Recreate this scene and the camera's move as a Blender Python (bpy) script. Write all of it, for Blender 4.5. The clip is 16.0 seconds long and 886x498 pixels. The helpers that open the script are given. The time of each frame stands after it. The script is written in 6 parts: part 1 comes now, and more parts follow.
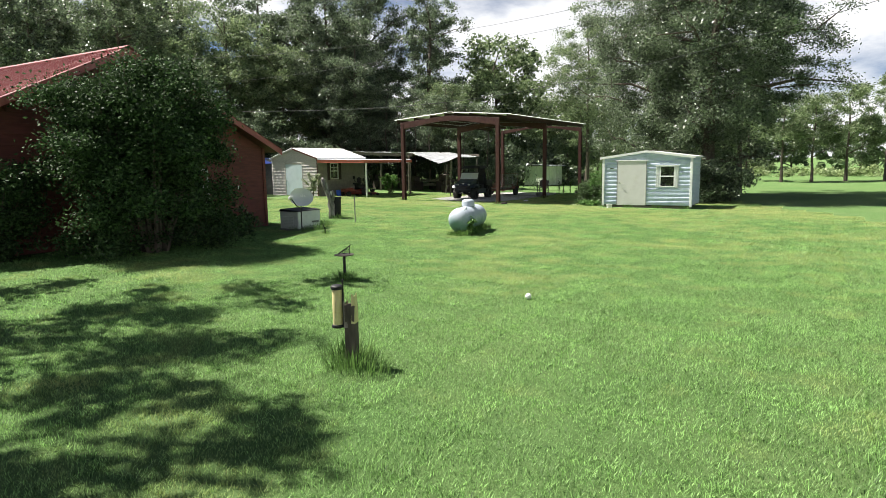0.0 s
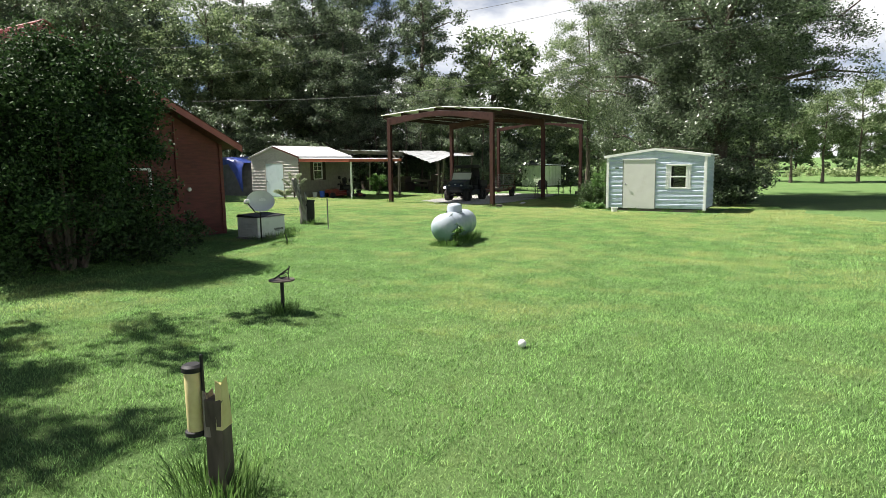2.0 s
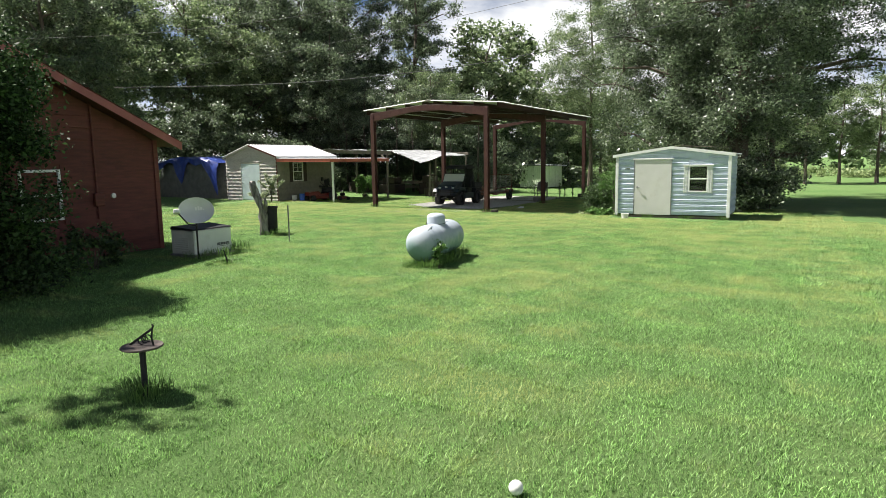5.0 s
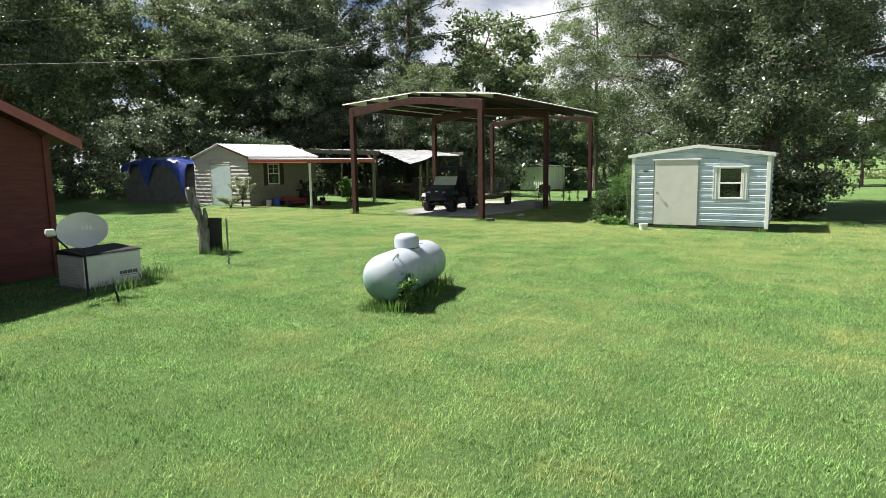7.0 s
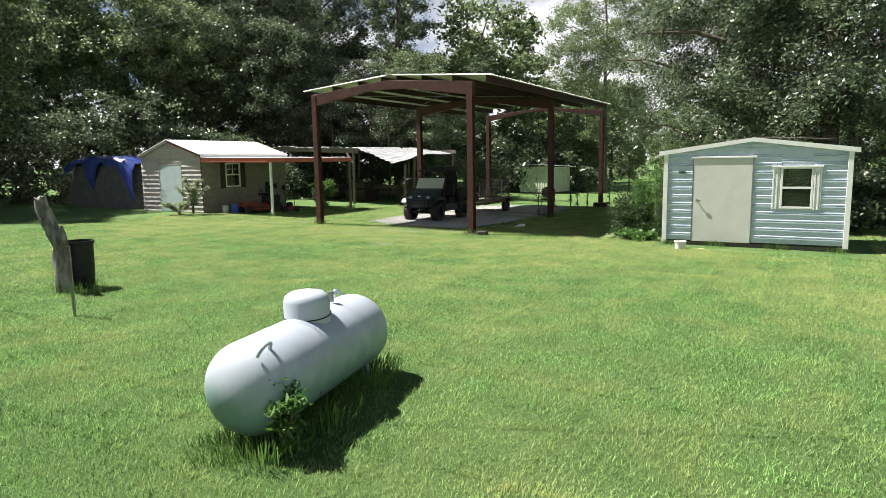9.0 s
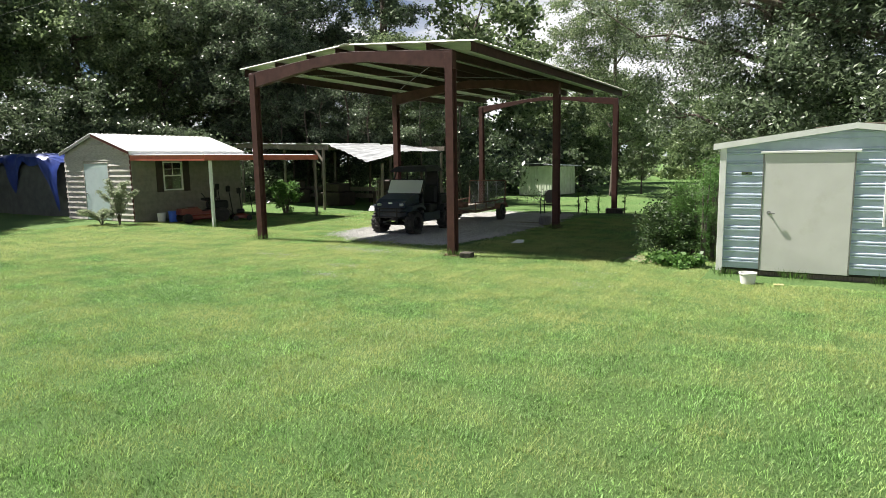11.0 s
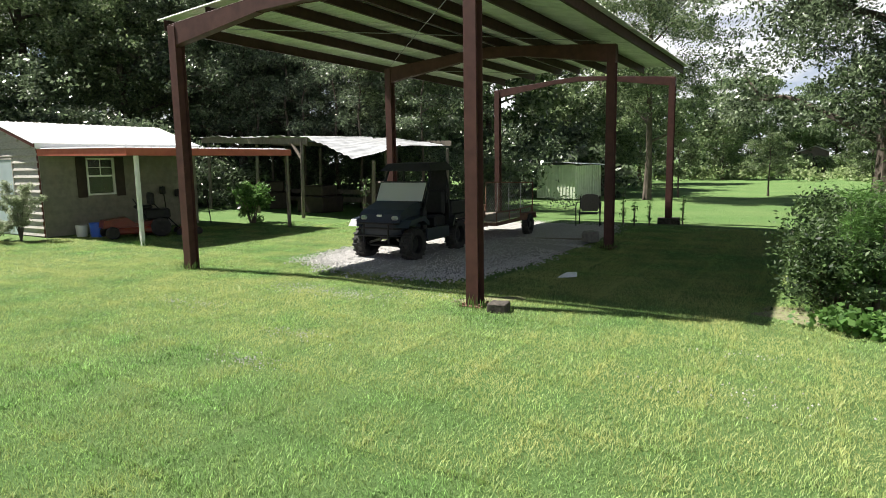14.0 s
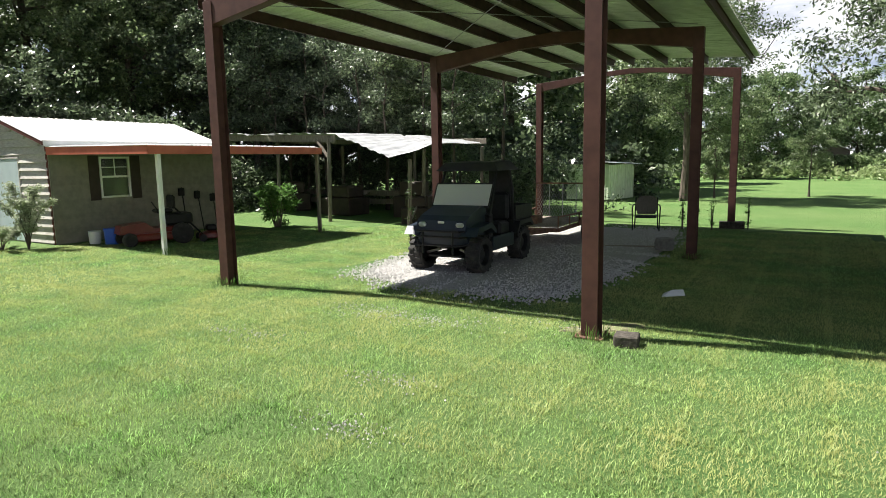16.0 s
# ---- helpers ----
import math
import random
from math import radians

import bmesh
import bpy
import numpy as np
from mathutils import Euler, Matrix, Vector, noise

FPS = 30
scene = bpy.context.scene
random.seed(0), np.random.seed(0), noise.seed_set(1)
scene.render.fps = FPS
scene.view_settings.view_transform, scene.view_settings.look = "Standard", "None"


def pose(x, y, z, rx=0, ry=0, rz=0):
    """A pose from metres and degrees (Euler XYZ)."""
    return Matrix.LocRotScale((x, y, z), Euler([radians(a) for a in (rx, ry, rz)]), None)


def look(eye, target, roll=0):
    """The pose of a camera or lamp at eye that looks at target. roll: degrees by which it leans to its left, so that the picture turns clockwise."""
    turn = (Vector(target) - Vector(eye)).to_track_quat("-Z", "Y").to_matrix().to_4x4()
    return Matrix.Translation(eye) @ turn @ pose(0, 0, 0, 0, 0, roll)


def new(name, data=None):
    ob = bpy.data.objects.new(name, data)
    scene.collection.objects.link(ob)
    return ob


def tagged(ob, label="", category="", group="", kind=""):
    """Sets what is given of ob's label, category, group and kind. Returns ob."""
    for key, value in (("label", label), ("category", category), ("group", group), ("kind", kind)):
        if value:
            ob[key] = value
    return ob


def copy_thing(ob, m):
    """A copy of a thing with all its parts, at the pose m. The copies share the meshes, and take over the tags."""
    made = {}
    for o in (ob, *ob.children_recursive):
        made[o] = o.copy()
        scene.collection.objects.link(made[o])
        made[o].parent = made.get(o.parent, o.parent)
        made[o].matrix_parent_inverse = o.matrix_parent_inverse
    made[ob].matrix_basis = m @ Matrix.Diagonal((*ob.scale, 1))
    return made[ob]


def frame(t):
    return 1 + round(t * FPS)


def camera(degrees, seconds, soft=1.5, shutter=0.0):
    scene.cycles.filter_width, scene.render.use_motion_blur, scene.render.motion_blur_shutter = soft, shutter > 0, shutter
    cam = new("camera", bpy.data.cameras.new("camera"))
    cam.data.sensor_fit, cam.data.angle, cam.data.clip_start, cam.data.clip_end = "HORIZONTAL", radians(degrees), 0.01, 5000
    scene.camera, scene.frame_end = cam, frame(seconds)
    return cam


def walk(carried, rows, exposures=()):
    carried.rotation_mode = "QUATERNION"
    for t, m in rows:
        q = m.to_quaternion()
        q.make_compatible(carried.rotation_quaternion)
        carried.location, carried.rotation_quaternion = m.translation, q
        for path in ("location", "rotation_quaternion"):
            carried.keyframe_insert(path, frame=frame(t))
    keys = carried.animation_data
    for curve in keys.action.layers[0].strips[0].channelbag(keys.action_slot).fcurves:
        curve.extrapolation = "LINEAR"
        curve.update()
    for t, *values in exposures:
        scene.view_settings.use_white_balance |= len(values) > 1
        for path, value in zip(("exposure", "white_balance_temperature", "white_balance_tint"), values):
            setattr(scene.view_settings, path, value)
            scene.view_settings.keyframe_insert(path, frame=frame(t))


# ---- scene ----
cam = camera(69.9, 16.0, 0.7)
METRES, EYE, TILT, LEAN, TURN = 27.78, 2.25, 0.8, 0.0, 30.7
ROWS = [
    (0.0, 0.0, 0.0, 0.0, -0.14, -8.59, 0.91),
    (0.5, 0.0042, 0.0301, -0.001, -0.19, -8.59, 0.9),
    (1.0, 0.0082, 0.0571, -0.0019, -0.24, -8.61, 0.88),
    (1.5, 0.0121, 0.0816, -0.0025, -0.28, -8.61, 0.88),
    (2.0, 0.0159, 0.1037, -0.0033, -0.31, -8.61, 0.87),
    (2.5, 0.0191, 0.1243, -0.004, -0.34, -8.61, 0.87),
    (3.0, 0.0219, 0.1434, -0.0045, -0.36, -8.61, 0.87),
    (3.5, 0.0242, 0.1611, -0.0046, -0.39, -8.63, 0.86),
    (4.0, 0.0269, 0.179, -0.0049, -0.4, -8.63, 0.85),
    (6.5, 0.0444, 0.3203, -0.0057, -0.44, -8.57, 0.92),
    (7.0, 0.0495, 0.3583, -0.0061, -0.45, -8.58, 0.92),
    (7.5, 0.0543, 0.3964, -0.0069, -0.44, -8.58, 0.92),
    (8.0, 0.0603, 0.4404, -0.0078, -0.42, -8.58, 0.92),
    (8.5, 0.0666, 0.486, -0.0088, -0.4, -8.59, 0.93),
    (9.0, 0.0733, 0.5335, -0.0101, -0.37, -8.59, 0.93),
    (11.5, 0.1038, 0.7517, -0.0163, -0.37, -8.62, 0.95),
    (12.0, 0.1091, 0.7908, -0.0178, -0.35, -8.63, 0.94),
    (12.5, 0.1128, 0.8272, -0.0189, -0.33, -8.62, 0.94),
    (13.0, 0.1117, 0.8596, -0.0197, -0.3, -8.63, 0.94),
    (13.5, 0.1037, 0.8877, -0.0206, -0.27, -8.62, 0.96),
    (14.0, 0.0918, 0.9127, -0.0215, -0.26, -8.59, 0.93),
    (14.5, 0.0773, 0.9342, -0.0218, -0.24, -8.59, 0.93),
    (15.0, 0.0622, 0.9533, -0.0215, -0.25, -8.66, 1.0),
    (15.5, 0.0503, 0.9682, -0.0217, -0.23, -8.66, 0.99),
    (16.0, 0.0467, 0.9731, -0.0218, -0.21, -8.66, 0.98),
]
walk(cam, [(t, pose(0, 0, EYE, TILT, LEAN, TURN) @ pose(METRES * x, METRES * y, METRES * z, 90 + pitch, roll, yaw)) for t, x, y, z, yaw, pitch, roll in ROWS], [(0.0, 1.4), (7.0, 1.34), (12.5, 1.34), (16.0, 1.5)])

# ---- world and sun ----
SUN = Vector((-0.643, -0.14, 1.0)).normalized()
world = bpy.data.worlds.new("sky")
scene.world = world
world.use_nodes = True
wn, wl = world.node_tree.nodes, world.node_tree.links
wn.clear()
sky = wn.new("ShaderNodeTexSky")
sky.sky_type, sky.sun_disc = "NISHITA", False
sky.sun_elevation, sky.sun_rotation = radians(56.5), math.atan2(SUN.x, SUN.y)
sky.altitude, sky.dust_density, sky.air_density = 50, 0.3, 0.5
coord, mapping = wn.new("ShaderNodeTexCoord"), wn.new("ShaderNodeMapping")
mapping.inputs["Scale"].default_value = (1.0, 1.0, 2.6)
cloud = wn.new("ShaderNodeTexNoise")
cloud.inputs["Scale"].default_value, cloud.inputs["Detail"].default_value, cloud.inputs["Roughness"].default_value = 2.3, 9, 0.55
ramp = wn.new("ShaderNodeValToRGB")
ramp.color_ramp.elements[0].position, ramp.color_ramp.elements[1].position = 0.45, 0.57
mix = wn.new("ShaderNodeMix")
mix.data_type = "RGBA"
mix.inputs["B"].default_value = (10.6, 10.7, 10.9, 1)
split, rise, pile = wn.new("ShaderNodeSeparateXYZ"), wn.new("ShaderNodeMapRange"), wn.new("ShaderNodeMath")
rise.inputs["From Min"].default_value, rise.inputs["From Max"].default_value = 0.0, 0.6
rise.inputs["To Min"].default_value, rise.inputs["To Max"].default_value = 0.14, -0.15
pile.operation = "ADD"
back = wn.new("ShaderNodeBackground")
back.inputs["Strength"].default_value = 0.04
wout = wn.new("ShaderNodeOutputWorld")
wl.new(coord.outputs["Generated"], mapping.inputs["Vector"])
wl.new(mapping.outputs["Vector"], cloud.inputs["Vector"])
wl.new(coord.outputs["Generated"], split.inputs["Vector"])
wl.new(split.outputs["Z"], rise.inputs["Value"])
wl.new(cloud.outputs["Fac"], pile.inputs[0])
wl.new(rise.outputs["Result"], pile.inputs[1])
wl.new(pile.outputs[0], ramp.inputs["Fac"])
wl.new(ramp.outputs["Color"], mix.inputs["Factor"])
wl.new(sky.outputs["Color"], mix.inputs["A"])
wl.new(mix.outputs["Result"], back.inputs["Color"])
wl.new(back.outputs["Background"], wout.inputs["Surface"])
sun = new("sun", bpy.data.lights.new("sun", "SUN"))
sun.data.energy, sun.data.angle, sun.data.color = 5.0, radians(0.6), (1.0, 0.95, 0.88)
sun.matrix_world = look(SUN * 60, (0, 0, 0))


# ---- materials ----
def material(name, c1, c2, scale=8.0, rough=0.7, metal=0.0, bump=0.0, bump_scale=60.0, wear=None, wear_scale=1.5, wear_amount=0.45, vary=0.0, coat=0.0, stretch=(1, 1, 1), spec=0.5):
    """Grain between c1 and c2, larger stains of the colour wear, fine relief, a little change from object to object."""
    m = bpy.data.materials.new(name)
    m.use_nodes = True
    n, l = m.node_tree.nodes, m.node_tree.links
    b = n["Principled BSDF"]
    tc, mp = n.new("ShaderNodeTexCoord"), n.new("ShaderNodeMapping")
    mp.inputs["Scale"].default_value = stretch
    l.new(tc.outputs["Object"], mp.inputs["Vector"])
    t = n.new("ShaderNodeTexNoise")
    t.inputs["Scale"].default_value, t.inputs["Detail"].default_value = scale, 6
    l.new(mp.outputs["Vector"], t.inputs["Vector"])
    r = n.new("ShaderNodeValToRGB")
    r.color_ramp.elements[0].position, r.color_ramp.elements[1].position = 0.3, 0.7
    r.color_ramp.elements[0].color, r.color_ramp.elements[1].color = (*c1, 1), (*c2, 1)
    l.new(t.outputs["Fac"], r.inputs["Fac"])
    colour = r.outputs["Color"]
    if wear:
        t2 = n.new("ShaderNodeTexNoise")
        t2.inputs["Scale"].default_value, t2.inputs["Detail"].default_value, t2.inputs["Roughness"].default_value = wear_scale, 8, 0.65
        l.new(tc.outputs["Object"], t2.inputs["Vector"])
        r2 = n.new("ShaderNodeValToRGB")
        r2.color_ramp.elements[0].position, r2.color_ramp.elements[1].position = 1 - wear_amount, min(1.0, 1.25 - wear_amount)
        l.new(t2.outputs["Fac"], r2.inputs["Fac"])
        x = n.new("ShaderNodeMix")
        x.data_type = "RGBA"
        x.inputs["B"].default_value = (*wear, 1)
        l.new(r2.outputs["Color"], x.inputs["Factor"])
        l.new(colour, x.inputs["A"])
        colour = x.outputs["Result"]
    if vary:
        info, hs, mr = n.new("ShaderNodeObjectInfo"), n.new("ShaderNodeHueSaturation"), n.new("ShaderNodeMapRange")
        mr.inputs["To Min"].default_value, mr.inputs["To Max"].default_value = 1 - vary, 1 + vary
        l.new(info.outputs["Random"], mr.inputs["Value"])
        l.new(mr.outputs["Result"], hs.inputs["Value"])
        l.new(colour, hs.inputs["Color"])
        colour = hs.outputs["Color"]
    l.new(colour, b.inputs["Base Color"])
    b.inputs["Roughness"].default_value, b.inputs["Metallic"].default_value = rough, metal
    b.inputs["Specular IOR Level"].default_value = spec
    b.inputs["Coat Weight"].default_value = coat
    if bump:
        t3, bp = n.new("ShaderNodeTexNoise"), n.new("ShaderNodeBump")
        t3.inputs["Scale"].default_value, t3.inputs["Detail"].default_value = bump_scale, 5
        bp.inputs["Strength"].default_value, bp.inputs["Distance"].default_value = bump, 0.02
        l.new(mp.outputs["Vector"], t3.inputs["Vector"])
        l.new(t3.outputs["Fac"], bp.inputs["Height"])
        l.new(bp.outputs["Normal"], b.inputs["Normal"])
    return m


def leaf_material(name, dark, light, through_light=0.4, rough=0.5, gloss=0.35, dry=None):
    """Leaves: each one its own tone between dark and light, and some light comes through."""
    m = bpy.data.materials.new(name)
    m.use_nodes = True
    n, l = m.node_tree.nodes, m.node_tree.links
    b, out = n["Principled BSDF"], n["Material Output"]
    g, r = n.new("ShaderNodeNewGeometry"), n.new("ShaderNodeValToRGB")
    r.color_ramp.elements[0].color, r.color_ramp.elements[1].color = (*dark, 1), (*light, 1)
    l.new(g.outputs["Random Per Island"], r.inputs["Fac"])
    tc, t = n.new("ShaderNodeTexCoord"), n.new("ShaderNodeTexNoise")
    t.inputs["Scale"].default_value, t.inputs["Detail"].default_value = 0.5, 3
    l.new(tc.outputs["Object"], t.inputs["Vector"])
    mr = n.new("ShaderNodeMapRange")
    mr.inputs["From Min"].default_value, mr.inputs["From Max"].default_value = 0.3, 0.7
    mr.inputs["To Min"].default_value, mr.inputs["To Max"].default_value = 0.75, 1.3
    l.new(t.outputs["Fac"], mr.inputs["Value"])
    hs = n.new("ShaderNodeHueSaturation")
    l.new(mr.outputs["Result"], hs.inputs["Value"])
    l.new(r.outputs["Color"], hs.inputs["Color"])
    colour = hs.outputs["Color"]
    if dry:
        d1, d2, dm, dx = n.new("ShaderNodeTexNoise"), n.new("ShaderNodeTexNoise"), n.new("ShaderNodeMath"), n.new("ShaderNodeMix")
        d1.inputs["Scale"].default_value, d1.inputs["Detail"].default_value = 0.22, 3
        d2.inputs["Scale"].default_value, d2.inputs["Detail"].default_value = 1.3, 6
        l.new(g.outputs["Position"], d1.inputs["Vector"])
        l.new(g.outputs["Position"], d2.inputs["Vector"])
        dm.operation = "ADD"
        l.new(d1.outputs["Fac"], dm.inputs[0])
        l.new(d2.outputs["Fac"], dm.inputs[1])
        dr = n.new("ShaderNodeMapRange")
        dr.inputs["From Min"].default_value, dr.inputs["From Max"].default_value, dr.inputs["To Max"].default_value = 0.95, 1.34, 0.85
        sp, ym, da = n.new("ShaderNodeSeparateXYZ"), n.new("ShaderNodeMapRange"), n.new("ShaderNodeMath")
        ym.inputs["From Min"].default_value, ym.inputs["From Max"].default_value, ym.inputs["To Min"].default_value, ym.inputs["To Max"].default_value = 8, 30, -0.1, 0.16
        l.new(g.outputs["Position"], sp.inputs["Vector"])
        l.new(sp.outputs["Y"], ym.inputs["Value"])
        l.new(dm.outputs[0], da.inputs[0])
        l.new(ym.outputs["Result"], da.inputs[1])
        l.new(da.outputs[0], dr.inputs["Value"])
        dx.data_type = "RGBA"
        dx.inputs["B"].default_value = (*dry, 1)
        l.new(dr.outputs["Result"], dx.inputs["Factor"])
        l.new(colour, dx.inputs["A"])
        colour = dx.outputs["Result"]
    l.new(colour, b.inputs["Base Color"])
    b.inputs["Roughness"].default_value, b.inputs["Specular IOR Level"].default_value = rough, gloss
    tr, mx, hs2 = n.new("ShaderNodeBsdfTranslucent"), n.new("ShaderNodeMixShader"), n.new("ShaderNodeHueSaturation")
    hs2.inputs["Value"].default_value, hs2.inputs["Saturation"].default_value = 1.3, 1.0
    l.new(colour, hs2.inputs["Color"])
    l.new(hs2.outputs["Color"], tr.inputs["Color"])
    mx.inputs["Fac"].default_value = through_light
    l.new(b.outputs["BSDF"], mx.inputs[1])
    l.new(tr.outputs["BSDF"], mx.inputs[2])
    l.new(mx.outputs["Shader"], out.inputs["Surface"])
    return m


def glass_material(name, tint=(0.9, 0.95, 0.95), rough=0.03):
    m = bpy.data.materials.new(name)
    m.use_nodes = True
    b = m.node_tree.nodes["Principled BSDF"]
    b.inputs["Base Color"].default_value = (*tint, 1)
    b.inputs["Roughness"].default_value, b.inputs["Transmission Weight"].default_value, b.inputs["IOR"].default_value = rough, 1.0, 1.45
    b.inputs["Specular IOR Level"].default_value = 0.2
    return m


def lawn_material():
    m = bpy.data.materials.new("lawn")
    m.use_nodes = True
    n, l = m.node_tree.nodes, m.node_tree.links
    b = n["Principled BSDF"]
    tc = n.new("ShaderNodeTexCoord")

    def tex(scale, detail=6, rough=0.6):
        t = n.new("ShaderNodeTexNoise")
        t.inputs["Scale"].default_value, t.inputs["Detail"].default_value, t.inputs["Roughness"].default_value = scale, detail, rough
        l.new(tc.outputs["Object"], t.inputs["Vector"])
        return t.outputs["Fac"]

    def band(fac, lo, hi, ca=(0, 0, 0), cb=(1, 1, 1)):
        r = n.new("ShaderNodeValToRGB")
        r.color_ramp.elements[0].position, r.color_ramp.elements[1].position = lo, hi
        r.color_ramp.elements[0].color, r.color_ramp.elements[1].color = (*ca, 1), (*cb, 1)
        l.new(fac, r.inputs["Fac"])
        return r.outputs["Color"]

    def blend(fac, a, c):
        x = n.new("ShaderNodeMix")
        x.data_type = "RGBA"
        l.new(fac, x.inputs["Factor"])
        l.new(a, x.inputs["A"])
        if isinstance(c, tuple):
            x.inputs["B"].default_value = (*c, 1)
        else:
            l.new(c, x.inputs["B"])
        return x.outputs["Result"]

    fine = band(tex(45, 8, 0.75), 0.32, 0.7, LAWN[0], LAWN[1])
    broad = band(tex(0.35, 4), 0.35, 0.68)
    col = blend(broad, fine, band(tex(38, 8, 0.75), 0.32, 0.7, LAWN[2], LAWN[3]))
    col = blend(band(tex(1.7, 7, 0.7), 0.62, 0.78), col, LAWN[4])
    l.new(col, b.inputs["Base Color"])
    b.inputs["Roughness"].default_value, b.inputs["Specular IOR Level"].default_value = 0.9, 0.1
    bp = n.new("ShaderNodeBump")
    bp.inputs["Strength"].default_value, bp.inputs["Distance"].default_value = 0.9, 0.05
    l.new(tex(60, 6, 0.7), bp.inputs["Height"])
    l.new(bp.outputs["Normal"], b.inputs["Normal"])
    return m


LAWN = [(0.036, 0.09, 0.02), (0.165, 0.275, 0.095), (0.058, 0.11, 0.032), (0.21, 0.3, 0.112), (0.21, 0.26, 0.115)]
M_LAWN = lawn_material()
M_BLADE = leaf_material("grass_blade", (0.016, 0.05, 0.006), (0.32, 0.55, 0.17), 0.35, 0.5, 0.3, dry=(0.42, 0.44, 0.165))
M_TUFT = leaf_material("long_grass", (0.015, 0.045, 0.01), (0.17, 0.29, 0.075), 0.3, 0.5, 0.3)
M_WEED = leaf_material("weed_leaf", (0.05, 0.12, 0.025), (0.13, 0.24, 0.06), 0.35)
M_PLUME = leaf_material("plume_leaf", (0.22, 0.27, 0.16), (0.4, 0.44, 0.3), 0.3)
M_LEAF = leaf_material("oak_leaf", (0.014, 0.026, 0.012), (0.19, 0.25, 0.14), 0.28, 0.36, 0.6)
M_LEAF_LIGHT = leaf_material("pale_leaf", (0.035, 0.065, 0.022), (0.25, 0.32, 0.155), 0.35, 0.4, 0.55)
M_LEAF_BUSH = leaf_material("bush_leaf", (0.014, 0.032, 0.01), (0.09, 0.145, 0.05), 0.28, 0.5, 0.35)
M_LEAF_CAMELLIA = leaf_material("camellia_leaf", (0.007, 0.016, 0.005), (0.072, 0.13, 0.045), 0.12, 0.6, 0.15)
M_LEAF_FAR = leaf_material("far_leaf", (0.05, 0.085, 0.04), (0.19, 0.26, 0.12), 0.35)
M_MEADOW = leaf_material("meadow_grass", (0.13, 0.19, 0.07), (0.3, 0.36, 0.17), 0.35)
M_BARK = material("bark", (0.05, 0.04, 0.03), (0.14, 0.115, 0.09), 9, 0.95, bump=0.9, bump_scale=14, stretch=(1, 1, 0.25))
M_DEADWOOD = material("dead_wood", (0.05, 0.045, 0.04), (0.34, 0.32, 0.29), 10, 0.95, bump=1.0, bump_scale=16, stretch=(1, 1, 0.2), wear=(0.04, 0.03, 0.025), wear_scale=4)
M_REDSTEEL = material("red_oxide_steel", (0.055, 0.024, 0.021), (0.09, 0.04, 0.034), 6, 0.55, bump=0.03, wear=(0.06, 0.03, 0.022), wear_scale=3, spec=0.25)
M_DARKSTEEL = material("dark_red_steel", (0.035, 0.018, 0.016), (0.06, 0.03, 0.026), 7, 0.65, bump=0.03, spec=0.2)
M_ROOFSHEET = material("galvanised_sheet", (0.55, 0.57, 0.52), (0.68, 0.7, 0.64), 4, 0.45, metal=0.25, bump=0.06, wear=(0.42, 0.42, 0.35), wear_scale=1.2, vary=0.06)
M_WHITESHEET = material("white_sheet", (0.58, 0.59, 0.6), (0.68, 0.69, 0.7), 3, 0.4, bump=0.05, wear=(0.55, 0.54, 0.5), wear_scale=1.3, vary=0.04)
M_RUSTSHEET = material("weathered_sheet", (0.3, 0.31, 0.32), (0.52, 0.53, 0.54), 3, 0.45, metal=0.3, bump=0.1, wear=(0.24, 0.16, 0.11), wear_scale=1.6, wear_amount=0.4, vary=0.12)
M_BLUESIDING = material("pale_blue_siding", (0.46, 0.535, 0.63), (0.53, 0.605, 0.7), 5, 0.4, bump=0.05, wear=(0.3, 0.4, 0.43), wear_scale=1.4, spec=0.5)
M_WHITETRIM = material("white_trim", (0.72, 0.72, 0.7), (0.81, 0.81, 0.79), 6, 0.5, bump=0.05, wear=(0.5, 0.48, 0.42), wear_scale=2.5, wear_amount=0.4)
M_DOORCREAM = material("cream_door", (0.58, 0.57, 0.54), (0.64, 0.63, 0.6), 2.5, 0.45, bump=0.03, wear=(0.5, 0.48, 0.42), wear_scale=1.5)
M_DOORBLUE = material("pale_blue_door", (0.46, 0.56, 0.58), (0.55, 0.64, 0.66), 2.5, 0.5, bump=0.05, wear=(0.4, 0.47, 0.48), wear_scale=2)
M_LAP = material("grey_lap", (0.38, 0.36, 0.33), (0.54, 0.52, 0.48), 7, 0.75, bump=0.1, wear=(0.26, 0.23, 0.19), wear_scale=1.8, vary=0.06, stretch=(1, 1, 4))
# beige side boards; the awning's shade is put into this darker colour
M_LAPBEIGE_SHADED = material("beige_lap_shaded", (0.2, 0.185, 0.15), (0.27, 0.25, 0.205), 7, 0.8, bump=0.1, wear=(0.24, 0.2, 0.15), wear_scale=1.8, vary=0.05)
M_REDLAP = material("red_lap", (0.09, 0.025, 0.02), (0.145, 0.038, 0.029), 9, 0.75, bump=0.2, wear=(0.07, 0.022, 0.018), wear_scale=2, vary=0.08, stretch=(1, 0.3, 2))
M_REDROOF = material("red_metal_roof", (0.25, 0.055, 0.05), (0.33, 0.09, 0.08), 3, 0.4, bump=0.06, wear=(0.36, 0.17, 0.15), wear_scale=1.5, vary=0.05)
M_REDTRIM = material("red_trim", (0.42, 0.1, 0.065), (0.52, 0.14, 0.09), 5, 0.55, bump=0.08, wear=(0.3, 0.08, 0.05), wear_scale=2)
M_GENERATOR = material("beige_enamel", (0.5, 0.52, 0.52), (0.58, 0.6, 0.59), 3, 0.45, bump=0.04, wear=(0.42, 0.42, 0.4), wear_scale=2)
